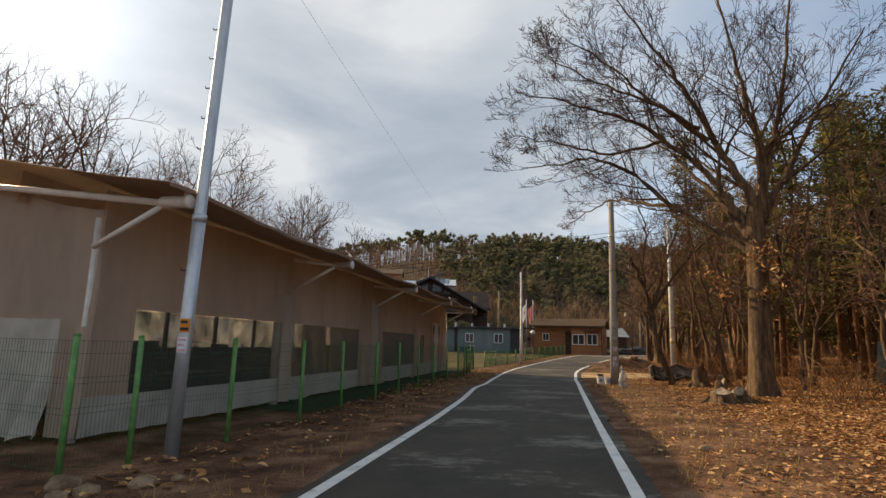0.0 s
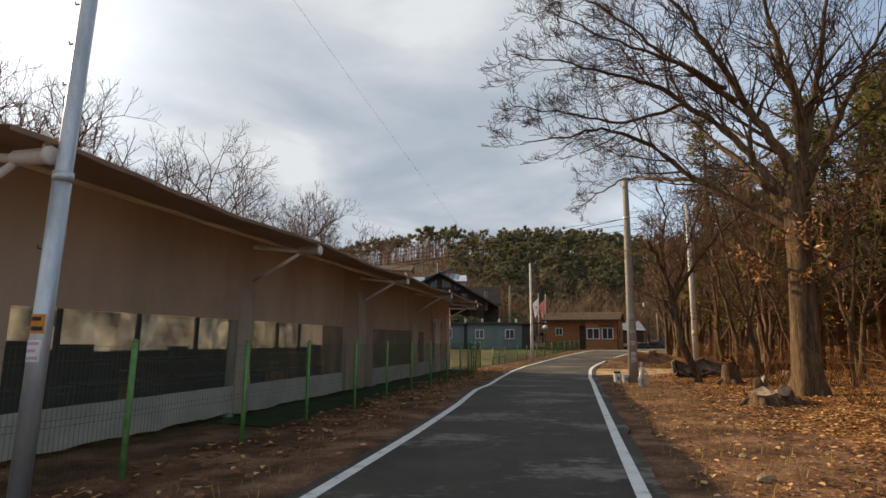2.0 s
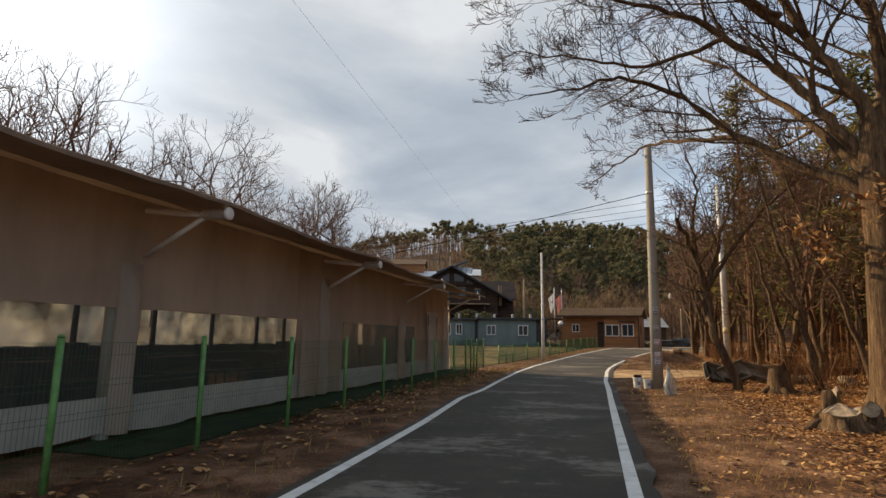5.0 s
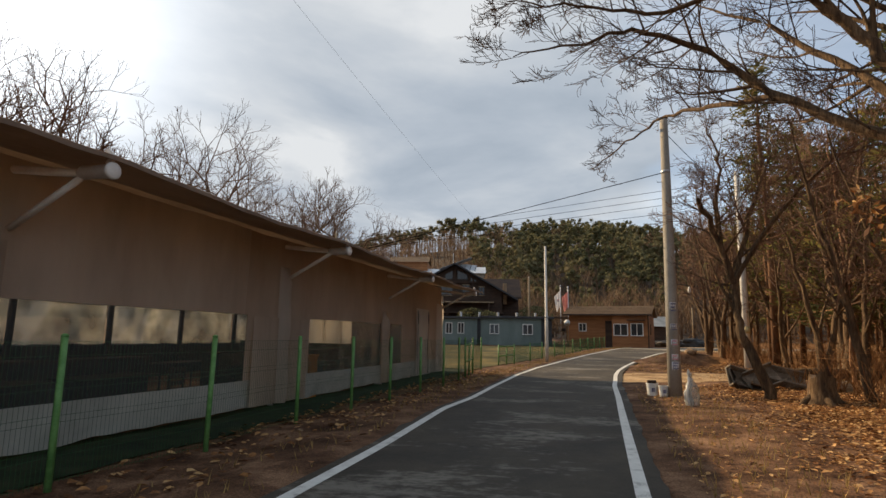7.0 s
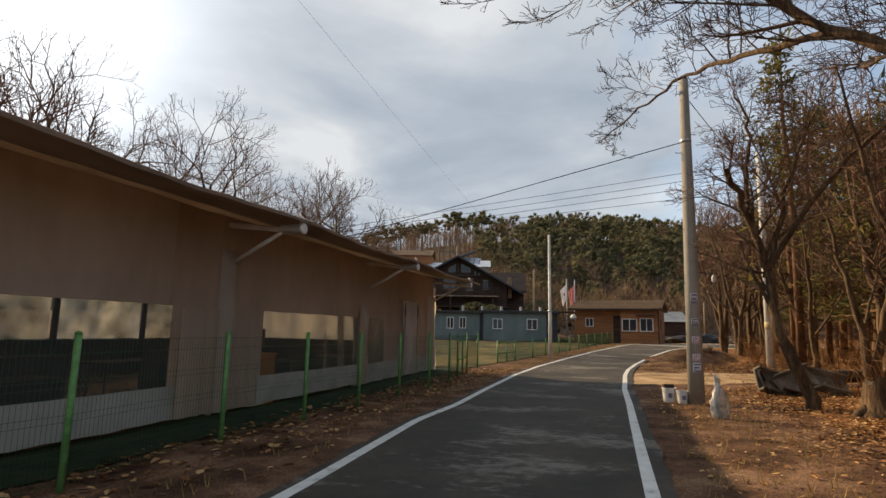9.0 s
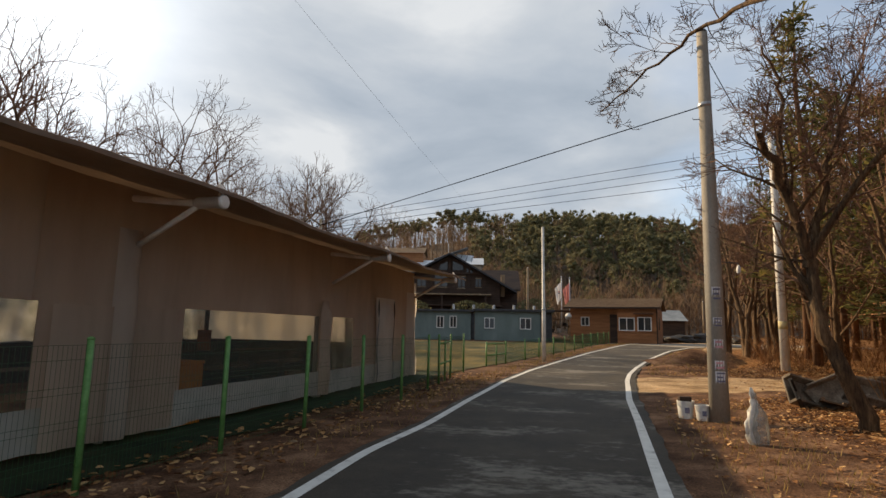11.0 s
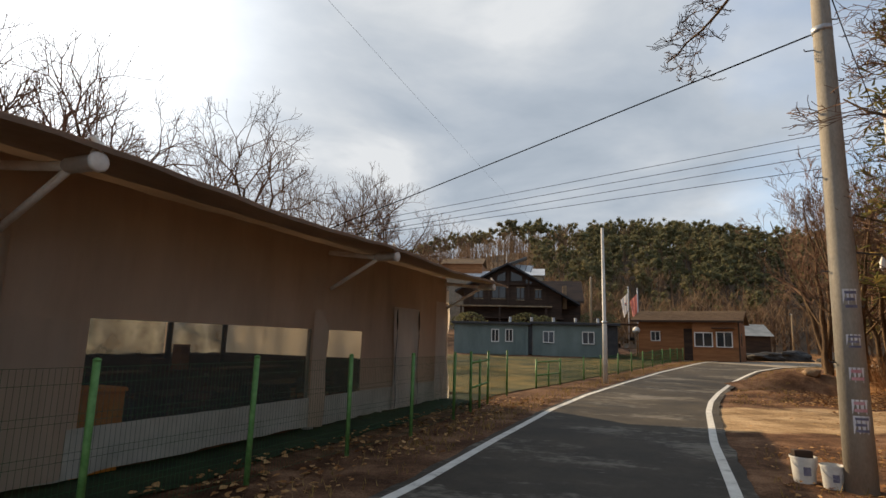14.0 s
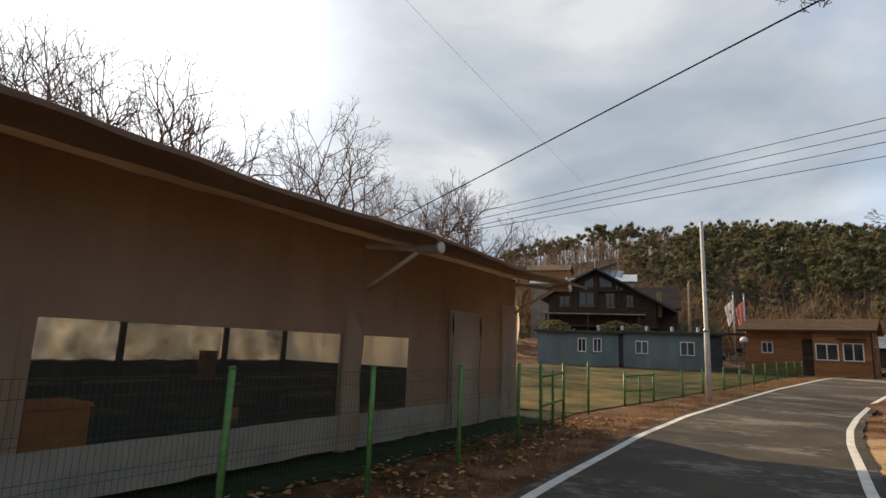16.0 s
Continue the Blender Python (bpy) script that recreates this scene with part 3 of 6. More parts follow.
# cloth bulging round the columns
for s, zt in ((5.92, 2.5), (12.05, 2.9), (17.84, 2.2)):
    b = Build()
    b.grid([[(0.02 + 0.17 * math.sin(math.pi * j / 10) * (1 - smoothstep(zt - 0.35, zt, z)) * (1 + 0.12 * math.sin(z * 5 + s)), s - 0.2 + 0.4 * j / 10, z) for j in range(11)] for z in [0.02 + (zt - 0.02) * k / 16 for k in range(17)]])
    part("column_sleeve", b, M_TARP if s < 15 else M_TARP2, pavilion, "pale cloth sleeve wrapped round a column", True)
# crumpled end of the curtain at the far corner
b = Build()
b.grid([[(0.03 + 0.10 * (1 - k / 14) * math.sin(j * 1.1 + 0.25 * k) * (j / 8), 23.35 + 0.95 * j / 8 + 0.10 * math.sin(k * 0.7) * (j / 8), 0.03 + 0.06 * math.sin(j * 1.7) * (1 - k / 14) + 2.75 * k / 14) for j in range(9)] for k in range(15)])
part("corner_curtain", b, M_FLAP, pavilion, "pale crumpled curtain end at the corner", True)
# hanging wrinkles between the second and third windows
b = Build()
b.grid([[(0.035 + 0.05 * abs(math.sin(j * 0.9)) * (0.4 + 0.6 * (1 - k / 12)), 11.0 + 2.1 * j / 24, 0.03 + 1.76 * k / 12) for j in range(25)] for k in range(13)])
part("curtain_fold", b, M_TARP2, pavilion, "tan curtain gathered in vertical folds", True)
for a, b in WIN:
    pane = part("window_pane", cloth(a, b, Z0, Z1, 0.012, 0.0), M_VINYL, pavilion, "clear wrinkled vinyl window pane", True)
    pane.visible_shadow = False
# loose curtain at the near corner and gable ends
gable = Build()
gable.grid([[(-8.6 * j / 40 + (0.05 if j == 0 else 0), SEND + 0.05 * math.sin(j * 1.1) + 0.02 * math.sin(j * 3.7 + k), (3.15 + 0.9 * smoothstep(0, 0.5, j / 40)) * k / 8) for j in range(41)] for k in range(9)])
part("far_gable_curtain", gable, M_TARP, pavilion, "", True)
near = Build()
near.grid([[(0.02 - 8.4 * j / 60, 0.3 + 0.03 * math.sin(j * 1.3) + 0.02 * math.sin(j * 4.1 + k), 1.5 + (1.72 + 0.84 * smoothstep(0, 0.47, j / 60)) * k / 6) for j in range(61)] for k in range(7)])
part("near_gable_curtain", near, M_TARP, pavilion, "beige tarpaulin gable curtain", True)
fold = Build()
fold.grid([[(0.03 - 0.5 * j / 10, 0.26 - 0.05 * (1 - k / 8) + 0.03 * math.sin(j * 2.2 + 0.3 * k), 0.03 + 1.5 * k / 8) for j in range(11)] for k in range(9)])
part("corner_curtain", fold, M_TARP, pavilion, "", True)
loose = Build()
loose.grid([[(-0.46 - 1.15 * j / 16 + 0.06 * (1 - k / 10) * math.sin(j), 0.24 - 0.22 * (1 - k / 10) ** 2 + 0.07 * math.sin(j * 1.3 + 0.4 * k) * (1.2 - k / 10), 0.02 + 0.05 * math.sin(j * 0.9) * (1 - k / 10) + 1.6 * k / 10) for j in range(17)] for k in range(11)])
part("loose_flap", loose, M_SKIRT, pavilion, "loose grey curtain flap hanging at the corner", True)
strip = Build()
strip.grid([[(-1.5 - 6.9 * j / 20, 0.3 + 0.05 * math.sin(j), 0.02 + 0.55 * k / 3) for j in range(21)] for k in range(4)])
part("near_gable_skirt", strip, M_SKIRT, pavilion, "", True)
gp = part("window_pane", Build().grid([[(-1.55 - 6.8 * j / 6, 0.31, 0.55 + 0.96 * k) for j in range(7)] for k in range(2)]), M_VINYL, pavilion, "clear wrinkled vinyl window pane", True)
gp.visible_shadow = False
# roof cloth with a fold at the ridge, sagging between the beams
roof = Build()
NS, NV = 100, 24
rows = []
for k in range(NS + 1):
    s = -0.35 + 25.6 * k / NS
    sag = 0.035 * math.cos(2 * math.pi * (s - 0.1) / 5.99)
    row = []
    for j in range(NV + 1):
        v = 1.55 - 10.3 * j / NV
        z = 3.36 + (1.55 - v) * 0.165 if v > -3.6 else 4.21 - (-3.6 - v) * 0.2
        edge = smoothstep(0.5, 1.5, v)
        row.append((v + 0.012 * math.sin(s * 3.3) * edge, s, z + sag * edge + 0.006 * math.sin(s * 5 + v)))
    rows.append(row)
# the outer rows take the darkened fabric, as shade painted under the eave
CUT = 4
inner = [r[CUT:] for r in rows]
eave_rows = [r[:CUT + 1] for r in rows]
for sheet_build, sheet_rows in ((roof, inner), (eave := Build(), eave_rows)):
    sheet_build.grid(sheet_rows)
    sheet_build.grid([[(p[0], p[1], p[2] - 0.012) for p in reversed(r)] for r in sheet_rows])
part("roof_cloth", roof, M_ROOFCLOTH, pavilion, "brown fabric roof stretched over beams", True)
part("eave_cloth", eave, M_EAVE, pavilion, "brown roof fabric of the eave, darkened for its shade", True)
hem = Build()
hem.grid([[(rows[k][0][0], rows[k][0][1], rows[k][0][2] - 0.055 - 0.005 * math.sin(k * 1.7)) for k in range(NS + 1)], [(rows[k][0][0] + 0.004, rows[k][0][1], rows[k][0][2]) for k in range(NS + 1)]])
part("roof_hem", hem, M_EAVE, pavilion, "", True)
for k in range(5):
    s = 0.1 + 5.99 * k
    beam = part("roof_beam", Build().tube([(1.05, s, 3.235), (-3.4, s, 3.74)], 0.05, 10), M_CREAMSTEEL, pavilion, "cream painted steel pipe beam", True)
    part("end_sleeve", Build().tube([(1.05, s, 3.245), (1.09, s, 3.24), (1.48, s, 3.235), (1.49, s, 3.235), (1.53, s, 3.235), (1.54, s, 3.235)], [0.06, 0.08, 0.085, 0.10, 0.10, 0.08], 14), M_CREAMSTEEL, beam, "", True)
    part("brace", Build().tube([(1.1, s, 3.2), (0.05, s, 2.63)], 0.04, 8), M_CREAMSTEEL, beam, "", True)
    part("clamp", Build().tube([(1.46, s - 0.03, 3.31), (1.47, s + 0.03, 3.4), (1.44, s - 0.03, 3.47), (1.41, s + 0.02, 3.52)], [0.03, 0.045, 0.03, 0.012], 7), M_CREAMSTEEL, beam, "white cloth tie knotted on the beam end")
for s in (0.35, 5.8, 12.0, 17.85, 20.6, 24.0):
    part("column", Build().tube([(-0.14, s, -0.05), (-0.14, s, 3.1)], 0.11 if s in (5.8, 17.85) else 0.06, 12), M_WHITESTEEL, pavilion, "", True)
for s in (0.4, 3.2, 6.2, 9.3, 12.4, 15.5, 18.6, 21.7, 24.0):
    part("rear_column", Build().tube([(-8.4, s, -0.05), (-8.4, s, 3.3)], 0.09, 8), M_TRIMDARK, pavilion, "", True)
rear = Build()
rear.grid([[(-8.5 + 0.04 * math.sin(j), 0.4 + 23.7 * j / 40, 2.25 + 1.05 * k / 4) for j in range(41)] for k in range(5)])
part("rear_curtain", rear, M_TARP, pavilion, "", True)
# near-black low wall added as shade behind the lower half of the windows
part("rear_low_wall", Build().box(-8.6, 0.4, -0.05, -8.5, 24.1, 1.05), M_DARK, pavilion, "near-black low wall added to darken the lower tent interior")
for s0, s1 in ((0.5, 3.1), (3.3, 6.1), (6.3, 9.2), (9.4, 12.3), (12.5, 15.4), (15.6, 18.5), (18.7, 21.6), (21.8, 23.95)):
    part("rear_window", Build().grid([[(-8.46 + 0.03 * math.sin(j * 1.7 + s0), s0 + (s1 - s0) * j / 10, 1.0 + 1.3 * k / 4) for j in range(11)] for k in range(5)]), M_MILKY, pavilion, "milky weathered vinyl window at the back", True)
# the same added dark wall across the far gable
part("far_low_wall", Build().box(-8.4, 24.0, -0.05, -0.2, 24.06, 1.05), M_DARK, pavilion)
lining = Build()
lining.grid([[(-1.5, 0.2 + 24.4 * k / 40, 3.36) for k in range(41)], [(-1.5, 0.2 + 24.4 * k / 40, 3.84) for k in range(41)]])
part("inner_valance", lining, M_ROOFCLOTH, pavilion, "", True)


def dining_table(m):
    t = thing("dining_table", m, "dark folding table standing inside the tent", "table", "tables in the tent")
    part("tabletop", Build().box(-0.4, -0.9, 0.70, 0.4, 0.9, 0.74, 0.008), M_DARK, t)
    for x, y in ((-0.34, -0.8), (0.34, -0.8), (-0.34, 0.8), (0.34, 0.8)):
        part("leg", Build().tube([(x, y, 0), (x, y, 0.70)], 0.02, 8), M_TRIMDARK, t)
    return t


def chair(m):
    t = thing("chair", m, "dark chair with a slatted back inside the tent", "chair", "chairs in the tent")
    part("seat", Build().box(-0.22, -0.22, 0.42, 0.22, 0.22, 0.46, 0.01), M_DARK, t)
    for z in (0.6, 0.72, 0.84):
        part("back_slat", Build().box(-0.22, 0.19, z, 0.22, 0.22, z + 0.08, 0.005), M_BROWNDARK, t)
    for x in (-0.19, 0.19):
        for y, h in ((-0.19, 0.42), (0.2, 0.94)):
            part("leg", Build().tube([(x, y, 0), (x, y, h)], 0.018, 6), M_DARK, t)
    return t


# near-black counters added so the lower half of the windows looks dim
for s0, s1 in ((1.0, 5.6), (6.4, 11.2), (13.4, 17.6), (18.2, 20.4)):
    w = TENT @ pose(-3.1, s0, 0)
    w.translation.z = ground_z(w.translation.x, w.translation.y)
    ct = thing("serving_counter", w, "long near-black counter added to darken the lower tent interior", "counter", "counters in the tent")
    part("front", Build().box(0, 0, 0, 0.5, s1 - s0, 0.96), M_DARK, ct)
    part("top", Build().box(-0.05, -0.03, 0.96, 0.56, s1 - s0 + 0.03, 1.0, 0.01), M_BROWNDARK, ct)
tbl = dining_table(TENT @ pose(-1.6, 2.4, ground_z(-6, 10), 0, 0, 0))
chr_ = chair(TENT @ pose(-0.8, 2.2, ground_z(-6, 10), 0, 0, -90))
rng = random.Random(5)
for s in (4.6, 7.2, 9.4, 14.2, 16.4, 19.0):
    for v in (-1.7, -4.4):
        w = TENT @ pose(v, s, 0, 0, 0, rng.uniform(-6, 6))
        w.translation.z = ground_z(w.translation.x, w.translation.y)
        copy_thing(tbl, w)
for s in (4.4, 9.8, 15.6, 16.9, 18.6, 19.2):
    w = TENT @ pose(-0.75 - 0.2 * rng.random(), s, 0, 0, 0, rng.uniform(-130, -50))
    w.translation.z = ground_z(w.translation.x, w.translation.y)
    copy_thing(chr_, w)
w = TENT @ pose(-0.38, 13.62, 0)
w.translation.z = ground_z(w.translation.x, w.translation.y)
crate = thing("orange_bin", w, "orange plastic bin behind the vinyl window", "bin")
part("body", Build().box(-0.26, -0.3, 0.0, 0.26, 0.3, 0.98, 0.02), M_ORANGE, crate)
part("lid", Build().box(-0.28, -0.32, 0.98, 0.28, 0.32, 1.03, 0.015), M_ORANGE, crate)


def kitchen_box(s, v, w_, d_, h, mat, label):
    m = TENT @ pose(v, s, 0)
    m.translation.z = ground_z(m.translation.x, m.translation.y) + 1.0
    t = thing("storage_box", m, label, "box", "boxes on the counters")
    part("body", Build().box(-d_ / 2, -w_ / 2, 0, d_ / 2, w_ / 2, h, 0.015), mat, t)
    part("lid", Build().box(-d_ / 2 - 0.01, -w_ / 2 - 0.01, h, d_ / 2 + 0.01, w_ / 2 + 0.01, h + 0.025, 0.008), mat, t)


for s, v, w_, d_, h, mat in ((2.0, -2.85, 0.3, 0.3, 0.22, M_DARK), (3.4, -2.85, 0.45, 0.35, 0.42, M_BROWNDARK), (4.1, -2.9, 0.3, 0.3, 0.28, M_DARK), (4.75, -2.85, 0.5, 0.35, 0.36, M_BROWNDARK), (7.6, -2.85, 0.35, 0.3, 0.3, M_DARK), (9.0, -2.85, 0.5, 0.35, 0.2, M_DARK), (14.9, -2.85, 0.3, 0.3, 0.3, M_DARK), (16.6, -2.85, 0.4, 0.3, 0.24, M_BROWNDARK), (17.2, -2.85, 0.22, 0.22, 0.5, M_WOOD)):
    kitchen_box(s, v, w_, d_, h, mat, "dark box standing on the tent counter" if mat is not M_WOOD else "brown wooden box standing on the counter")
# dark turf along the foot of the tent
turf = Build()
turf.grid([[tuple((lambda p: (p.x, p.y, ground_z(p.x, p.y) + 0.02))(TENT @ Vector((-0.25 + 1.5 * k / 5 - 0.28 * smoothstep(4, 26, sv) * k / 5 + 0.05 * math.sin(sv * 2.3) * (k == 5), sv, 0)))) for k in range(6)] for sv in [5.0 + 0.35 * i for i in range(65)]])
one("turf", turf, M_TURF, "dark green turf strip along the tent foot", "grass", kind="structure", smooth=True)

# ---- green mesh fence ----
POSTS = [(-6.6, 7.9), (-4.18, 6.95), (-3.90, 7.80), (-3.30, 9.36), (-2.73, 11.43), (-2.33, 13.65), (-1.77, 15.7), (-1.31, 18.05), (-0.77, 19.98), (-0.26, 21.91), (0.30, 23.83), (0.83, 25.76), (1.24, 28.2), (1.45, 29.6), (1.72, 31.2), (2.1, 33.7)]
LOW = [(3.0, 36.4), (3.9, 38.3), (5.0, 40.8), (5.9, 42.8), (6.97, 45.0), (8.0, 47.5), (8.95, 49.7), (10.0, 52.4), (11.2, 55.5), (12.3, 58.3), (13.3, 60.6), (14.1, 62.3)]
fence = thing("mesh_fence", Matrix(), "green welded mesh fence on steel posts beside the lane", "fence")


def fence_run(points, top, parent, step=0.05, wire=0.0019):
    for i, (x, y) in enumerate(points):
        g = ground_z(x, y)
        h = top(x, y)
        r = 0.034
        lean = 0.012 * math.sin(i * 2.3)
        post = part("post", Build().tube([(x, y, g - 0.05), (x + lean, y, h + 0.02)], r, 12), M_GREEN, parent, "", True)
        part("post_cap", Build().tube([(x + lean, y, h + 0.02), (x + lean, y, h + 0.035), (x + lean, y, h + 0.05)], [r + 0.004, r + 0.003, 0.012], 12), M_GREEN, post, "", True)
    for (x0, y0), (x1, y1) in zip(points, points[1:]):
        b = Build()
        d = math.hypot(x1 - x0, y1 - y0)
        n = max(2, int(d / step))
        for k in range(1, n):
            f = k / n
            x, y = x0 + (x1 - x0) * f, y0 + (y1 - y0) * f
            g = ground_z(x, y) + 0.06
            b.tube([(x, y, g), (x, y, top(x, y) - 0.03)], wire, 3, False)
        for z in (0.08, 0.3, 0.36, 0.6, 0.66, 0.9, 0.96, 1.2, 1.33):
            pts = []
            for f in (0, 0.5, 1):
                x, y = x0 + (x1 - x0) * f, y0 + (y1 - y0) * f
                g = ground_z(x, y)
                pts.append((x, y, g + (top(x, y) - g) * z / 1.36))
            b.tube(pts, wire * 1.2, 3, False)
        part("mesh_panel", b, M_GREENWIRE, parent, "green welded wire mesh panel")


fence_run(POSTS, lambda x, y: 1.385, fence)
low = thing("low_fence", Matrix(), "low green mesh fence along the lawn", "fence")
fence_run(LOW, lambda x, y: ground_z(x, y) + 0.98, low, 0.06, 0.004)
gate = thing("fence_gate", Matrix(), "small green tubular gate in the fence line", "gate")
for (x0, y0), (x1, y1), h in (((1.45, 29.6), (1.72, 31.2), 1.3), ((3.0, 36.4), (3.9, 38.3), 1.0)):
    for z in (h * 0.45, h * 0.92):
        part("rail", Build().tube([(x0, y0, ground_z(x0, y0) + z), (x1, y1, ground_z(x1, y1) + z)], 0.028, 8), M_GREEN, gate, "", True)
    part("upright", Build().tube([((x0 + x1) / 2, (y0 + y1) / 2, ground_z(x0, y0) - 0.02), ((x0 + x1) / 2, (y0 + y1) / 2, h * 0.95)], 0.03, 8), M_GREEN, gate, "", True)

# ---- poles and cables ----


def pegs(parent, x, y, zs, r):
    for k, z in enumerate(zs):
        a = 0.3 if k % 2 else 3.4
        part("step_peg", Build().tube([(x + r * math.cos(a) * 0.5, y, z), (x + (r + 0.1) * math.cos(a), y + 0.03, z), (x + (r + 0.11) * math.cos(a), y + 0.03, z + 0.03)], 0.009, 5), M_TRIMDARK, parent)


def paper_label(parent, x, y, z0, z1, r, a0, a1, rows=3, ink=None, mat=None):
    """A sheet wrapped round a pole with bars of print."""
    def arc(rad, za, zb, aa, ab, n=6):
        b = Build()
        b.grid([[(x + rad * math.cos(aa + (ab - aa) * k / n), y + rad * math.sin(aa + (ab - aa) * k / n), z) for k in range(n + 1)] for z in (za, zb)])
        return b
    sheet = part("paper_label", arc(r + 0.004, z0, z1, a0, a1), mat or M_PAPER, parent, "weathered printed paper label")
    h = (z1 - z0) / rows
    for k in range(rows):
        part("print_bar", arc(r + 0.008, z0 + h * (k + 0.3), z0 + h * (k + 0.72), a0 + (a1 - a0) * 0.12, a1 - (a1 - a0) * (0.12 + 0.13 * (k % 2)), 4), ink or M_INK, sheet)


px, py = -3.58, 8.2
steel = thing("steel_pole", Matrix(), "galvanised steel utility pole in the soil by the fence", "utility pole")
g0 = ground_z(px, py)
shaft = part("shaft", Build().tube([(px, py, g0 - 0.02), (px + 0.05, py, 3.05)], [0.088, 0.086], 18), M_GALV, steel, "", True)
part("upper_shaft", Build().tube([(px + 0.05, py, 3.0), (px + 0.051, py, 3.06), (px + 0.18, py, 8.2)], [0.089, 0.078, 0.07], 18), M_GALV, steel, "", True)
part("joint_collar", Build().tube([(px + 0.05, py, 2.96), (px + 0.05, py, 3.06)], 0.094, 18), M_GALV, steel, "", True)
for zk in (2.3, 4.0, 4.45, 4.9, 5.35, 5.8, 6.3):
    pegs(steel, px + 0.026 * zk - 0.02, py, [zk], 0.075)
paper_label(steel, px + 0.025, py, 1.48, 1.66, 0.088, -2.2, -0.7, 2, M_DARK, M_ORANGE)
paper_label(steel, px + 0.02, py, 1.22, 1.42, 0.088, -2.3, -0.8, 3, M_PINK)

pcx, pcy = 6.96, 23.3
cpole = thing("concrete_pole", Matrix(), "tall tapered concrete utility pole with pasted papers", "utility pole")
part("shaft", Build().tube([(pcx, pcy, -0.15), (pcx, pcy, 2.5), (pcx + 0.01, pcy, 7.55)], [0.175, 0.155, 0.10], 22), M_CONC_POLE, cpole, "", True)
part("cap", Build().tube([(pcx + 0.01, pcy, 7.55), (pcx + 0.01, pcy, 7.6)], [0.105, 0.08], 16), M_TRIMDARK, cpole, "", True)
pegs(cpole, pcx, pcy, [1.55, 2.25, 2.7, 3.5, 3.95, 4.4, 4.85, 5.3, 5.75, 6.2], 0.13)
for z0, z1, n, ink in ((0.95, 1.12, 2, M_PINK), (0.72, 0.93, 3, M_INK), (1.32, 1.5, 2, M_PINK), (1.72, 1.9, 3, M_INK), (2.2, 2.46, 3, M_INK)):
    paper_label(cpole, pcx, pcy, z0, z1, 0.169 - 0.008 * z0, -2.2, -1.1, n, ink)
part("band", Build().tube([(pcx, pcy, 5.99), (pcx, pcy, 6.07)], 0.125, 16), M_GALV, cpole, "", True)
lampb = part("globe_lamp", Build().tube([(pcx + 0.52, pcy + 0.1, 2.72), (pcx + 0.52, pcy + 0.1, 2.76), (pcx + 0.52, pcy + 0.1, 2.84), (pcx + 0.52, pcy + 0.1, 2.9)], [0.016, 0.038, 0.038, 0.012], 12), M_WHITE, cpole, "small white globe lamp", True)
part("lamp_arm", Build().tube([(pcx + 0.1, pcy + 0.02, 2.95), (pcx + 0.52, pcy + 0.1, 2.93), (pcx + 0.52, pcy + 0.1, 2.88)], 0.012, 6), M_TRIMDARK, lampb)

p2 = thing("concrete_pole", Matrix(), "slim pale concrete pole at the forest edge", "utility pole")
q2x, q2y = 14.36, 35.0
# pale steel material in place of concrete: sunlight on the pole put into colour
part("shaft", Build().tube([(q2x, q2y, -0.1), (q2x, q2y, 9.6)], [0.17, 0.11], 18), M_WHITESTEEL, p2, "", True)
part("yellow_band", Build().tube([(q2x, q2y, 1.85), (q2x, q2y, 2.15)], [0.166, 0.164], 18), material("yellow_band", two((0.46, 0.38, 0.2), (0.55, 0.46, 0.25)), 5, 0.7, 0.1, 30), p2, "faded yellow marking", True)
p3 = thing("steel_pole", Matrix(), "pale slim steel pole behind the low fence", "utility pole")
part("shaft", Build().tube([(5.71, 39.03, 0.1), (5.71, 39.03, 2.6), (5.70, 39.03, 2.62), (5.68, 39.03, 6.5)], [0.1, 0.09, 0.07, 0.06], 14), M_WHITESTEEL, p3, "", True)
part("collar", Build().tube([(5.71, 39.03, 2.55), (5.71, 39.03, 2.65)], 0.105, 14), M_GALV, p3, "", True)
for x, y, h, r in ((8.0, 72.0, 8.3, 0.14), (27.2, 75.0, 5.2, 0.1), (-14.0, 70.0, 13.0, 0.15)):
    q = thing("far_pole", pose(x, y, ground_z(x, y) - 0.1), "weathered utility pole beyond the houses", "utility pole")
    part("shaft", Build().tube([(0, 0, 0), (0, 0, h - ground_z(x, y))], [r, r * 0.7], 10), M_GREYWOOD, q, "", True)
    part("insulator", Build().tube([(0, 0, h - ground_z(x, y)), (0, 0, h - ground_z(x, y) + 0.12)], [0.05, 0.03], 8), M_WHITE, q, "", True)


def cable(a, b, sag, r=0.012):
    a, b = Vector(a), Vector(b)
    pts = [a.lerp(b, k / 30) - Vector((0, 0, sag * 4 * (k / 30) * (1 - k / 30))) for k in range(31)]
    one("overhead_cable", Build().tube(pts, r, 5), M_WIRE, "black overhead cable between poles", "cable", "overhead cables")


cable((pcx, pcy, 6.03), (-27.0, 50.0, 2.47), 0.03, 0.012)
for z, ze in ((9.2, 4.1), (8.8, 4.0), (8.42, 3.9), (7.92, 4.3)):
    cable((q2x, q2y, z), (-33.0, 47.5, ze), 0.03, 0.011)
cable((px, py, 8.1), (8.0, 72.0, 8.2), 0.5, 0.0025)
cable((q2x, q2y, 8.3), (pcx, pcy, 7.2), 0.15, 0.01)

# ---- houses ----


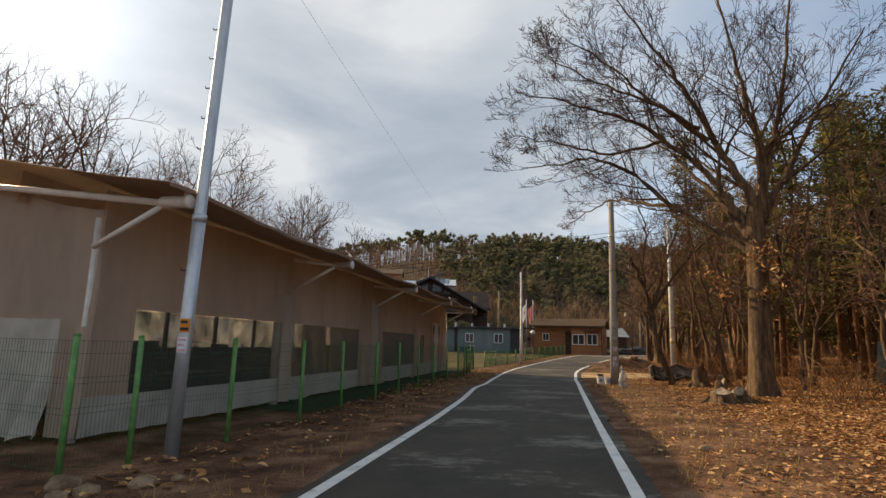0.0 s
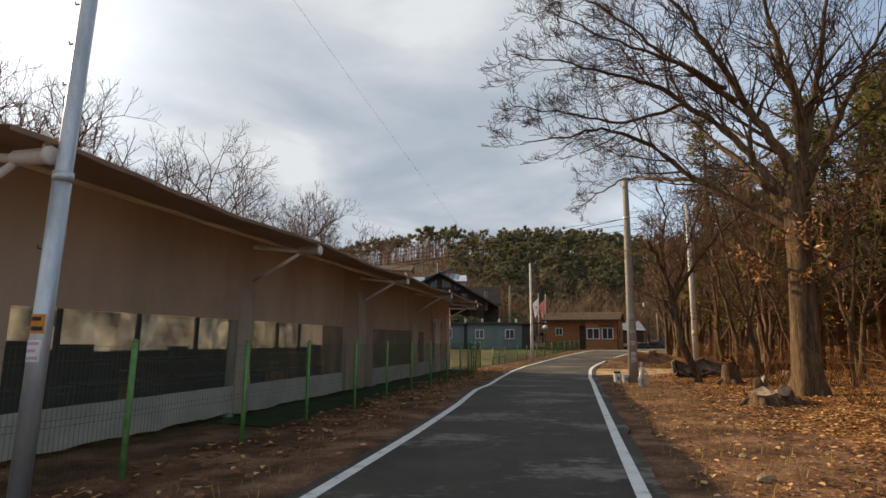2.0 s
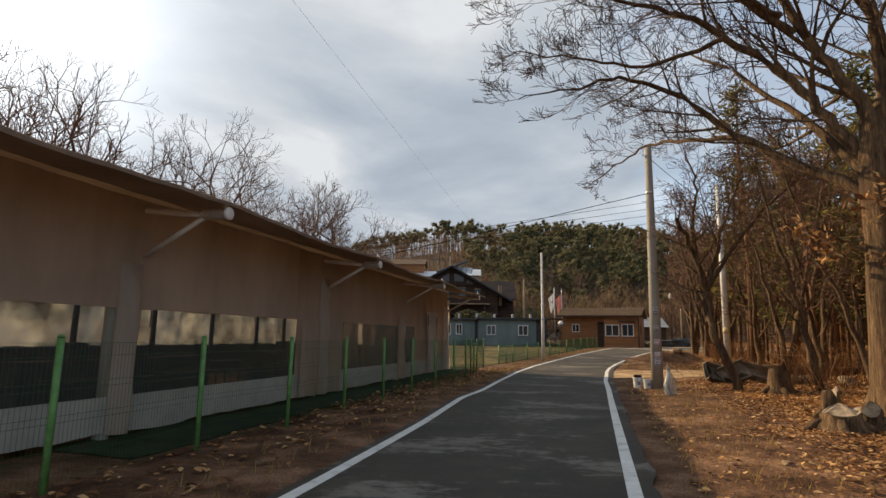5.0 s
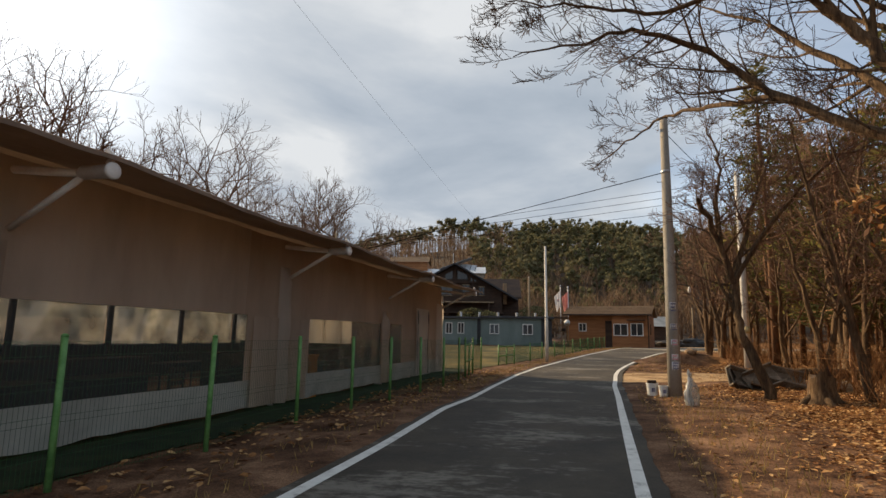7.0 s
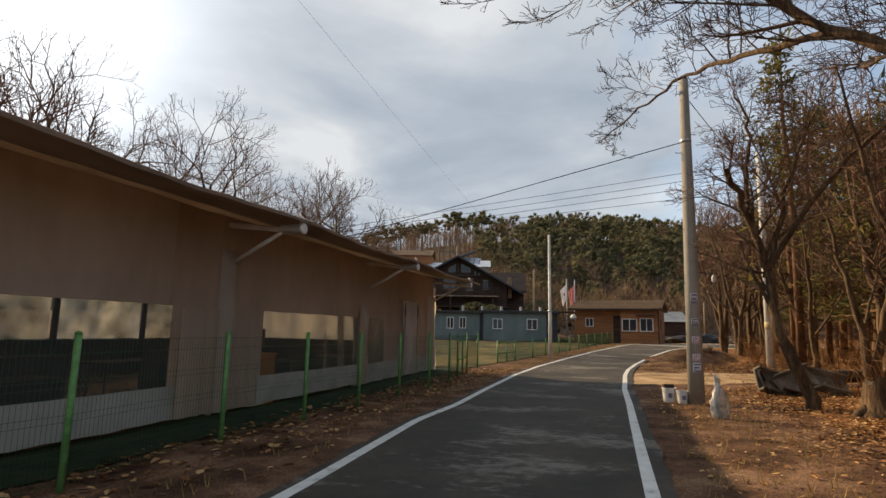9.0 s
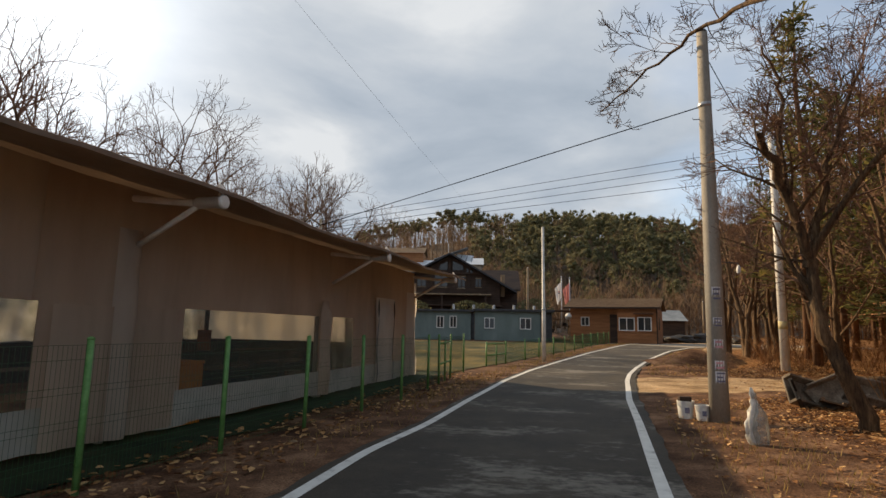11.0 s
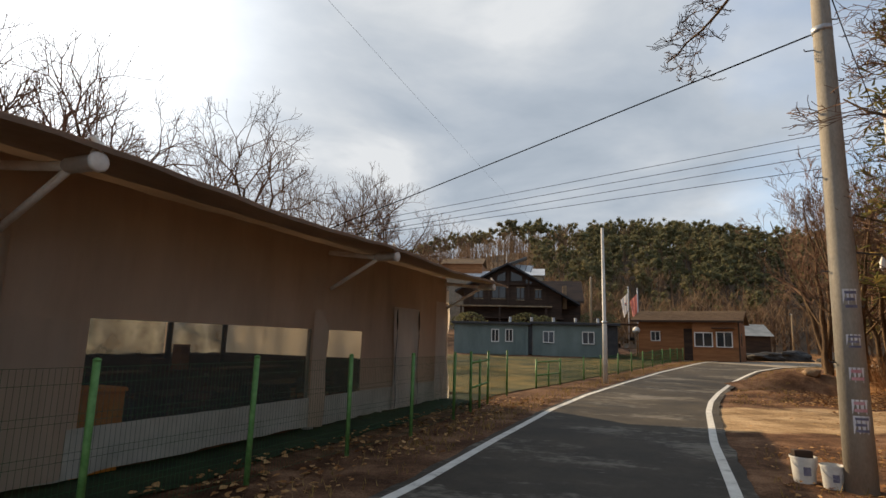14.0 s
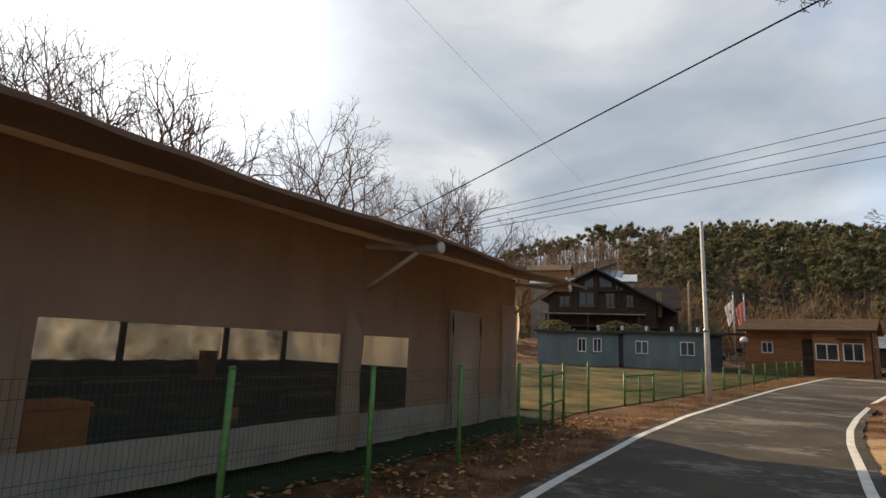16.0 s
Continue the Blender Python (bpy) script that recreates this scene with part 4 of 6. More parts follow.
def window_unit(parent, x0, x1, z0, z1, y, split=True, name="window"):
    w = part(name, Build().box(x0, y - 0.05, z0, x1, y - 0.045, z1), M_GLASS, parent, "dark glass window with white frame")
    f = 0.07
    for a, b, c, d in ((x0 - f, x1 + f, z1, z1 + f), (x0 - f, x1 + f, z0 - f, z0), (x0 - f, x0, z0, z1), (x1, x1 + f, z0, z1)):
        part("frame", Build().box(a, y - 0.1, c, b, y + 0.02, d, 0.01), M_WHITE, w)
    if split:
        xm = (x0 + x1) / 2
        part("mullion", Build().box(xm - 0.03, y - 0.09, z0, xm + 0.03, y - 0.04, z1), M_WHITE, w)
    return w


# blue house, two flat-roofed wings
blue = thing("blue_house", pose(2.46, 64.0, 0), "low pale blue house with two wings and flat roof", "house")
gb = 0.75
part("wall", Build().box(0.0, 0, gb - 0.6, 5.95, 5.5, 3.3), M_BLUE, blue, "pale blue painted siding wall")
part("wall", Build().box(-6.66, -0.4, gb - 0.6, -0.35, 5.0, 3.2), M_BLUE, blue, "pale blue painted siding wall")
# dark trim instead of blue siding: the end wall's shade is painted
part("side_wall", Build().box(5.97, 0.1, gb - 0.6, 7.0, 5.4, 3.25), M_TRIMDARK, blue, "end wall with its shade put into a dark colour")
part("roof", Build().box(-0.2, -0.3, 3.3, 7.2, 5.8, 3.5, 0.03), M_TRIMDARK, blue, "dark flat roof edge")
part("roof", Build().box(-6.9, -0.75, 3.2, -0.1, 5.3, 3.38, 0.03), M_TRIMDARK, blue, "dark flat roof edge")
for k in range(30):
    x = -6.55 + 0.215 * k
    if x < -0.45:
        part("siding_batten", Build().box(x, -0.415, gb - 0.5, x + 0.03, -0.4, 3.2), M_BLUE, blue)
for k in range(28):
    part("siding_batten", Build().box(0.08 + 0.21 * k, -0.015, gb - 0.5, 0.11 + 0.21 * k, 0.0, 3.3), M_BLUE, blue)
window_unit(blue, 0.95, 1.75, 1.8, 2.65, 0.0)
window_unit(blue, 4.17, 5.04, 1.78, 2.68, 0.0)
window_unit(blue, -3.39, -2.86, 1.76, 2.72, -0.4)
window_unit(blue, -2.2, -1.69, 1.8, 2.74, -0.4)
part("door", Build().box(-1.42, -0.46, gb, -0.7, -0.4, 2.86, 0.01), M_BLUE, blue, "pale blue door")
# dark block filling the gap between the wings, as its shade
part("recess_shade", Build().box(-0.34, -0.05, gb, -0.02, 0.3, 3.1), M_TRIMDARK, blue)
for k in range(5):
    part("roof_vent", Build().tube([(-2 + 1.9 * k, 2.0, 3.4), (-2 + 1.9 * k, 2.0, 3.95)], 0.12, 8), M_GALV, blue)

# brown cabin
cab = thing("brown_cabin", pose(10.95, 64.2, 0.0, 0, 0, -22), "brown timber cabin with shingle roof and white windows", "cabin")
gc = 0.55
part("wall", Build().box(0.0, 0.8, gc - 0.4, 4.3, 6.0, 3.72), M_WOOD, cab, "warm brown boarded wall")
part("wall", Build().box(4.3, 0.0, gc - 0.4, 7.56, 6.0, 3.72), M_WOOD, cab, "warm brown boarded wall")
for k in range(15):
    z = gc + 0.2 * k
    part("board", Build().box(-0.012, 0.785, z + 0.015, 4.29, 0.8, z + 0.19), M_WOOD, cab)
    part("board", Build().box(4.29, -0.015, z + 0.015, 7.57, 0.0, z + 0.19), M_WOOD, cab)
    part("board", Build().box(7.56, 0.0, z + 0.015, 7.575, 6.0, z + 0.19), M_WOOD, cab)
window_unit(cab, 1.06, 1.68, 2.22, 2.9, 0.78)
window_unit(cab, 4.5, 5.68, 1.84, 2.84, -0.015)
window_unit(cab, 6.05, 7.05, 1.84, 2.9, -0.015)
part("door", Build().box(3.55, 0.7, gc, 4.28, 0.8, 3.2, 0.01), M_BROWNDARK, cab, "dark brown recessed door")
part("side_window", Build().box(7.575, 1.6, 1.9, 7.6, 2.3, 2.9), M_GLASS, cab, "narrow dark side window")
part("awning", Build().box(5.7, -0.6, 3.2, 7.3, -0.02, 3.27, 0.01), M_BROWNDARK, cab)
part("corner_board", Build().box(7.5, -0.03, gc - 0.3, 7.6, 0.06, 3.7), M_BROWNDARK, cab)
part("fascia", Build().box(-0.35, -0.47, 3.66, 7.9, -0.44, 3.82), M_BROWNDARK, cab)
part("step", Build().box(3.4, -0.3, gc - 0.3, 4.25, 0.68, gc + 0.12, 0.02), M_CONCRETE, cab)
croof = Build()
for y0, y1, z0, z1 in ((-0.45, 3.0, 3.8, 4.72), (6.45, 3.0, 3.8, 4.72)):
    croof.face((-0.35, y0, z0), (7.9, y0, z0), (7.9, y1, z1), (-0.35, y1, z1))
    croof.face((-0.35, y0, z0 - 0.13), (-0.35, y1, z1 - 0.13), (7.9, y1, z1 - 0.13), (7.9, y0, z0 - 0.13))
for x in (0.0, 7.56):
    croof.face((x, 0.0, 3.7), (x, 6.0, 3.7), (x, 3.0, 4.6))
for x in (-0.35, 7.9):
    for ya in (-0.45, 6.45):
        croof.face((x, ya, 3.67), (x, ya, 3.8), (x, 3.0, 4.72), (x, 3.0, 4.59))
rf = part("roof", croof, M_SHINGLE, cab, "dark brown shingle roof")
for k in range(10):
    f = k / 10
    part("shingle_course", Build().box(-0.36, -0.46 + 3.45 * f, 3.805 + 0.92 * f, 7.91, -0.42 + 3.45 * f, 3.83 + 0.92 * f), M_SHINGLE, rf)
# lean-to between the two houses
lean = thing("lean_to_shelter", pose(9.75, 66.5, ground_z(9.75, 66.5)), "open timber lean-to with shelves beside the cabin", "shelter")
for x, y in ((0, 0), (1.9, 0), (0, 1.6), (1.9, 1.6)):
    part("post", Build().box(x - 0.05, y - 0.05, -0.05, x + 0.05, y + 0.05, 2.75), M_GREYWOOD, lean)
part("roof", Build().box(-0.25, -0.3, 2.75, 2.15, 1.9, 2.85, 0.02), M_BROWNDARK, lean, "dark flat board roof")
for z in (0.7, 1.35, 2.0):
    part("shelf", Build().box(-0.02, 0.9, z, 1.92, 1.5, z + 0.06, 0.01), M_GREYWOOD, lean)
for x, z, h, mt in ((0.2, 0.76, 0.35, M_DARK), (0.9, 0.76, 0.4, M_BUCKET), (1.4, 1.41, 0.3, M_DARK), (0.5, 1.41, 0.28, M_CONCRETE)):
    m_ = lean.matrix_world @ pose(x, 1.2, z)
    bx = thing("storage_box", m_, "small box standing on a shelf", "box", "boxes on the shelves")
    part("body", Build().box(-0.18, -0.18, 0, 0.18, 0.18, h, 0.02), mt, bx)
dish = thing("satellite_dish", pose(10.85, 63.6, 2.95), "white satellite dish on the cabin corner", "dish")
part("bowl", Build().tube([(0, -0.1, 0), (0, -0.07, 0), (0, 0, 0)], [0.3, 0.24, 0.05], 16), M_WHITE, dish, "", True)
part("bracket", Build().tube([(0, 0, 0), (0.1, 0.45, -0.05)], 0.03, 6), M_GALV, dish)

# dark timber lodge on the rise behind
lodge = thing("timber_lodge", pose(-0.9, 86.0, 0.0), "dark timber chalet with steep gable and balcony", "house")
lb = Build()
lb.face((-5.6, 0, 2.0), (6.6, 0, 2.0), (6.6, 0, 7.6), (0, 0, 11.3), (-5.6, 0, 8.2))
lb.face((6.6, 0, 2.0), (6.6, 9, 2.0), (6.6, 9, 7.6), (6.6, 0, 7.6))
lb.face((-5.6, 9, 2.0), (-5.6, 0, 2.0), (-5.6, 0, 8.2), (-5.6, 9, 8.2))
lb.face((6.6, 9, 2.0), (-5.6, 9, 2.0), (-5.6, 9, 8.2), (0, 9, 11.3), (6.6, 9, 7.6))
part("wall", lb, M_BROWNDARK, lodge, "dark stained timber wall")
lr = Build()
for a, b in (((0, 11.55), (8.7, 6.6)), ((0, 11.55), (-6.6, 8.0))):
    for dz in (0, -0.22):
        lr.face((a[0], -1.3, a[1] + dz), (b[0], -1.3, b[1] + dz), (b[0], 9.6, b[1] + dz), (a[0], 9.6, a[1] + dz))
    lr.face((a[0], -1.3, a[1]), (b[0], -1.3, b[1]), (b[0], -1.3, b[1] - 0.22), (a[0], -1.3, a[1] - 0.22))
part("roof", lr, M_TRIMDARK, lodge, "dark steep roof with wide eaves")
wing = Build()
wing.box(4.0, 2.0, 2.0, 9.0, 9.0, 7.0)
part("wing", wing, M_BROWNDARK, lodge)
wr = Build()
wr.face((2.0, 1.2, 7.0), (9.4, 1.2, 7.0), (9.4, 5.5, 10.0), (2.0, 5.5, 10.0))
wr.face((2.0, 1.2, 6.8), (2.0, 5.5, 9.8), (9.4, 5.5, 9.8), (9.4, 1.2, 6.8))
part("wing_roof", wr, M_BROWNDARK, lodge, "brown shingle roof of the side wing")
for x0, x1, z0, z1 in ((-1.98, -0.33, 7.1, 8.65), (1.09, 1.99, 7.0, 8.5), (3.4, 4.1, 7.15, 8.25), (-4.3, -3.2, 7.1, 8.1)):
    w_ = part("window", Build().box(x0, -0.06, z0, x1, -0.02, z1), M_GLASS, lodge, "window in dark wood frame")
    part("frame", Build().box(x0 - 0.1, -0.12, z1, x1 + 0.1, 0.0, z1 + 0.1), M_GREYWOOD, w_)
    part("frame", Build().box(x0 - 0.1, -0.12, z0 - 0.1, x1 + 0.1, 0.0, z0), M_GREYWOOD, w_)
    part("mullion", Build().box((x0 + x1) / 2 - 0.05, -0.1, z0, (x0 + x1) / 2 + 0.05, 0.0, z1), M_BROWNDARK, w_)
for pts in (((0.35, 9.35), (1.75, 9.35), (1.7, 9.95), (0.35, 10.55)), ((-1.4, 9.35), (-0.35, 9.35), (-0.35, 10.5), (-1.35, 10.0)), ((2.2, 8.9), (3.0, 8.9), (2.95, 9.25), (2.2, 9.6))):
    part("gable_window", Build().face(*[(x, -0.05, z) for x, z in pts]), M_GLASS, lodge, "sloped gable window reflecting the sky")
for x in (-4.9, -2.4, 0.0, 2.55, 4.6):
    part("gable_post", Build().box(x - 0.12, -0.3, 6.1, x + 0.12, -0.02, 11.1 - 0.55 * abs(x)), M_BROWNDARK, lodge)
part("cross_beam", Build().box(-4.6, -0.35, 8.8, 4.6, -0.05, 9.02), M_BROWNDARK, lodge)
part("deck_roof", Build().box(-6.0, -1.6, 4.6, 6.8, 0.0, 4.75), M_BROWNDARK, lodge)
part("balcony_floor", Build().box(-6.5, -1.9, 6.0, 5.4, 0.0, 6.15), M_GREYWOOD, lodge, "pale balcony edge")
part("balcony_rail", Build().box(-5.5, -1.85, 7.0, 5.2, -1.78, 7.08), M_BROWNDARK, lodge)
for k in range(36):
    part("baluster", Build().box(-5.4 + 0.3 * k, -1.85, 6.15, -5.35 + 0.3 * k, -1.8, 7.0), M_BROWNDARK, lodge)
for x in (-5.8, -1.0, 4.6):
    part("post", Build().box(x, -1.8, 2.0, x + 0.2, -1.6, 6.0), M_BROWNDARK, lodge)
chim = part("chimney", Build().box(6.75, 0.6, 6.0, 7.25, 1.1, 8.9), M_STONE, lodge)
part("antenna", Build().tube([(-0.4, 3, 11.0), (-0.4, 3, 13.4)], 0.04, 5), M_GALV, lodge)
slope_ = Build()
for dz in (0.0, -0.1):
    slope_.face((-2.3, 1.0, 10.95 + dz), (2.3, 1.0, 12.65 + dz), (2.3, 3.4, 12.65 + dz), (-2.3, 3.4, 10.95 + dz))
slope_.face((-2.3, 1.0, 10.85), (2.3, 1.0, 12.55), (2.3, 1.0, 12.65), (-2.3, 1.0, 10.95))
part("solar_panel", slope_, M_DULLROOF, lodge, "tilted panel on the ridge")
pan = part("roof_window", Build().face((0.4, 2.0, 10.95), (2.9, 2.0, 10.75), (3.1, 3.0, 11.7), (0.7, 3.0, 11.9)), M_METALROOF, lodge, "pale glazed roof panel")
for k in range(4):
    part("bar", Build().tube([(0.5 + 0.75 * k, 1.97, 10.93 - 0.06 * k), (0.75 + 0.75 * k, 2.97, 11.88 - 0.06 * k)], 0.04, 5), M_TRIMDARK, pan)

# far sheds with pale roofs
for x, y, w_, d_, h, mt, lab in ((-8.5, 110, 9, 7, 14.0, M_METALROOF, "grey metal roofed shed on the slope"), (0.5, 104, 6, 5, 13.6, M_METALROOF, "pale roofed shed behind the chalet"), (-10.5, 112, 7, 6, 16.5, M_SHINGLE, "brown roofed farmhouse on the slope"), (25.0, 84, 7, 5, 4.6, M_DULLROOF, "low open shed with dull grey sheet roof")):
    s_ = thing("far_shed", pose(x, y, 0), lab, "shed")
    part("wall", Build().box(-w_ / 2, 0, 0.3, w_ / 2, d_, h - 1.3), M_BROWNDARK if y < 100 else M_CONCRETE if mt is M_METALROOF else M_WOOD, s_)
    r_ = Build()
    r_.face((-w_ / 2 - 0.3, -0.4, h - 1.4), (w_ / 2 + 0.3, -0.4, h - 1.4), (w_ / 2 + 0.3, d_ / 2, h), (-w_ / 2 - 0.3, d_ / 2, h))
    r_.face((-w_ / 2 - 0.3, d_ + 0.4, h - 1.4), (-w_ / 2 - 0.3, d_ / 2, h), (w_ / 2 + 0.3, d_ / 2, h), (w_ / 2 + 0.3, d_ + 0.4, h - 1.4))
    part("roof", r_, mt, s_)
    part("door", Build().box(-0.5, -0.05, 0.3, 0.5, 0.0, 2.6), M_TRIMDARK, s_)

# flags
for x, mt, lab, nm in ((11.55, M_FLAGW, "white flag with small marks on a tall pole", "white"), (12.4, M_FLAGR, "red flag hanging on a tall pole", "red")):
    fl = thing("flagpole", pose(x, 72.0, ground_z(x, 72.0)), lab, "flag", "flags behind the cabin")
    part("pole", Build().tube([(0, 0, 0), (0, 0, 6.1)], 0.05, 8), M_GALV, fl, "", True)
    part("finial", Build().tube([(0, 0, 6.1), (0, 0, 6.2), (0, 0, 6.28)], [0.05, 0.09, 0.02], 8), M_GALV, fl)
    b = Build()
    b.grid([[(-0.03 - 0.85 * (j / 10) * (0.45 + 0.35 * k / 6), 0.14 * math.sin(j * 1.3 + k * 0.5), 4.0 + 1.7 * k / 6 - 0.75 * (j / 10)) for j in range(11)] for k in range(7)])
    part("flag_cloth", b, mt, fl, "", True)
    if nm == "white":
        for dz, mk in ((0.07, M_FLAGR), (-0.07, M_INK)):
            part("mark", Build().box(-0.38, -0.19, 4.55 + dz - 0.06, -0.2, -0.18, 4.55 + dz + 0.06), mk, fl)

# ---- trees ----


def grow(b, fine, p, d, length, r, level, rng, spec, tips):
    """A branch and, by recursion, the ones it bears. Thick wood goes to b, twigs to fine."""
    n = 6 if level < 2 else (4 if level < 3 else (2 if level == spec["levels"] and spec["levels"] < 5 else 3))
    pts, radii = [p.copy()], [r]
    d = d.normalized()
    seg = length / n
    kids = spec["kids"][min(level, len(spec["kids"]) - 1)]
    for i in range(n):
        w = spec["wander"] * (0.6 + 0.25 * level)
        d = (d + Vector((rng.uniform(-w, w), rng.uniform(-w, w), rng.uniform(-w, w) + spec["up"] * (0.10 if level else 0.02)))).normalized()
        pts.append(pts[-1] + d * seg)
        radii.append(max(spec["thin"], r * (1 - 0.72 * (i + 1) / n)))
    (b if r > 0.03 else fine).tube(pts, radii, 8 if r > 0.12 else (5 if r > 0.04 else 3), False)
    if level >= spec["levels"]:
        tips.append(pts[-1])
        return
    for k in range(kids):
        f = 0.25 + 0.75 * (k + rng.random()) / kids
        i = min(n - 1, int(f * n))
        q = pts[i].lerp(pts[i + 1], f * n - i)
        t = (pts[i + 1] - pts[i]).normalized()
        side = t.cross(Vector((rng.uniform(-1, 1), rng.uniform(-1, 1), rng.uniform(-1, 1)))).normalized()
        a = radians(rng.uniform(*spec["angle"]))
        nd = t * math.cos(a) + side * math.sin(a)
        if nd.z < -0.25:
            nd.z *= 0.3
        rr = radii[i] * rng.uniform(0.45, 0.65)
        grow(b, fine, q, nd, length * rng.uniform(0.42, 0.68) * (1.15 - 0.4 * f), max(rr, spec["thin"]), level + 1, rng, spec, tips)


def limb(b, fine, pts, r0, r1, rng, spec, tips, kids, klen, level=1, start=0.2):
    """A main limb along given points, with side branches grown on it."""
    curve = []
    P = [Vector(p) for p in pts]
    for i in range(len(P) - 1):
        a, c = P[max(i - 1, 0)], P[min(i + 2, len(P) - 1)]
        for k in range(5):
            t = k / 5
            m0, m1 = (P[i + 1] - a) / 2, (c - P[i]) / 2
            h = (2 * t**3 - 3 * t**2 + 1) * P[i] + (t**3 - 2 * t**2 + t) * m0 + (-2 * t**3 + 3 * t**2) * P[i + 1] + (t**3 - t**2) * m1
            curve.append(h + Vector((rng.uniform(-1, 1), rng.uniform(-1, 1), rng.uniform(-1, 1))) * 0.05)
    curve.append(P[-1])
    n = len(curve)
    radii = [r0 + (r1 - r0) * (i / (n - 1)) ** 0.8 for i in range(n)]
    b.tube(curve, radii, 12 if r0 > 0.2 else 8, False)
    for k in range(kids):
        f = start + (1 - start) * (k + rng.random()) / kids
        i = min(n - 2, int(f * (n - 1)))
        t = (curve[i + 1] - curve[i]).normalized()
        side = t.cross(Vector((rng.uniform(-1, 1), rng.uniform(-1, 1), rng.uniform(-0.6, 1)))).normalized()
        a = radians(rng.uniform(25, 55))
        nd = t * math.cos(a) + side * math.sin(a)
        grow(b, fine, curve[i], nd, klen * rng.uniform(0.6, 1.1) * (1.15 - 0.55 * f), max(spec["thin"], radii[i] * rng.uniform(0.35, 0.55)), level + 1, rng, spec, tips)
    return curve


def leaf_cluster(b, p, n, size, spread, rng):
    for _ in range(n):
        c = Vector(p) + Vector((rng.gauss(0, spread), rng.gauss(0, spread), rng.gauss(0, spread * 0.8)))
        u = Vector((rng.uniform(-1, 1), rng.uniform(-1, 1), rng.uniform(-1, 1))).normalized()
        v = u.cross(Vector((rng.uniform(-1, 1), rng.uniform(-1, 1), rng.uniform(-1, 1)))).normalized()
        s = size * rng.uniform(0.6, 1.3)
        b.face(c - u * s, c + v * s * 0.4, c + u * s, c - v * s * 0.4)


OAK = dict(kids=[6, 6, 5, 4, 3], levels=5, wander=0.19, up=0.62, thin=0.006, angle=(22, 52))


def big_oak():
    rng = random.Random(11)
    ox, oy = 9.12, 16.9
    gz = ground_z(ox, oy)
    t = thing("oak_tree", Matrix(), "large bare oak with a few clinging orange leaves", "tree")
    trunk, wood, fine, tips = Build(), Build(), Build(), []
    ring = []
    for z, r in ((-0.1, 0.62), (0.12, 0.52), (0.5, 0.44), (1.2, 0.4), (2.2, 0.37), (3.2, 0.34), (4.2, 0.35), (5.0, 0.31), (5.6, 0.24)):
        row = []
        for k in range(32):
            a = 2 * math.pi * k / 32
            flare = 0.8 * (1 + (0.22 * math.sin(a * 5 + 1) if z < 0.4 else 0.05 * math.sin(a * 5 + 1 + z)) + 0.07 * noise.noise((math.cos(a) * 2, math.sin(a) * 2, z * 2)))
            row.append((ox + 0.02 * z + r * flare * math.cos(a), oy + r * flare * math.sin(a), gz + z))
        ring.append(row + row[:1])
    trunk.grid(ring)
    part("trunk", trunk, M_BARK, t, "thick furrowed grey-brown trunk", True)
    o = Vector((ox + 0.08, oy, gz))
    L = lambda *p: [o + Vector(q) for q in p]
    W = lambda *p: [Vector(q) for q in p]
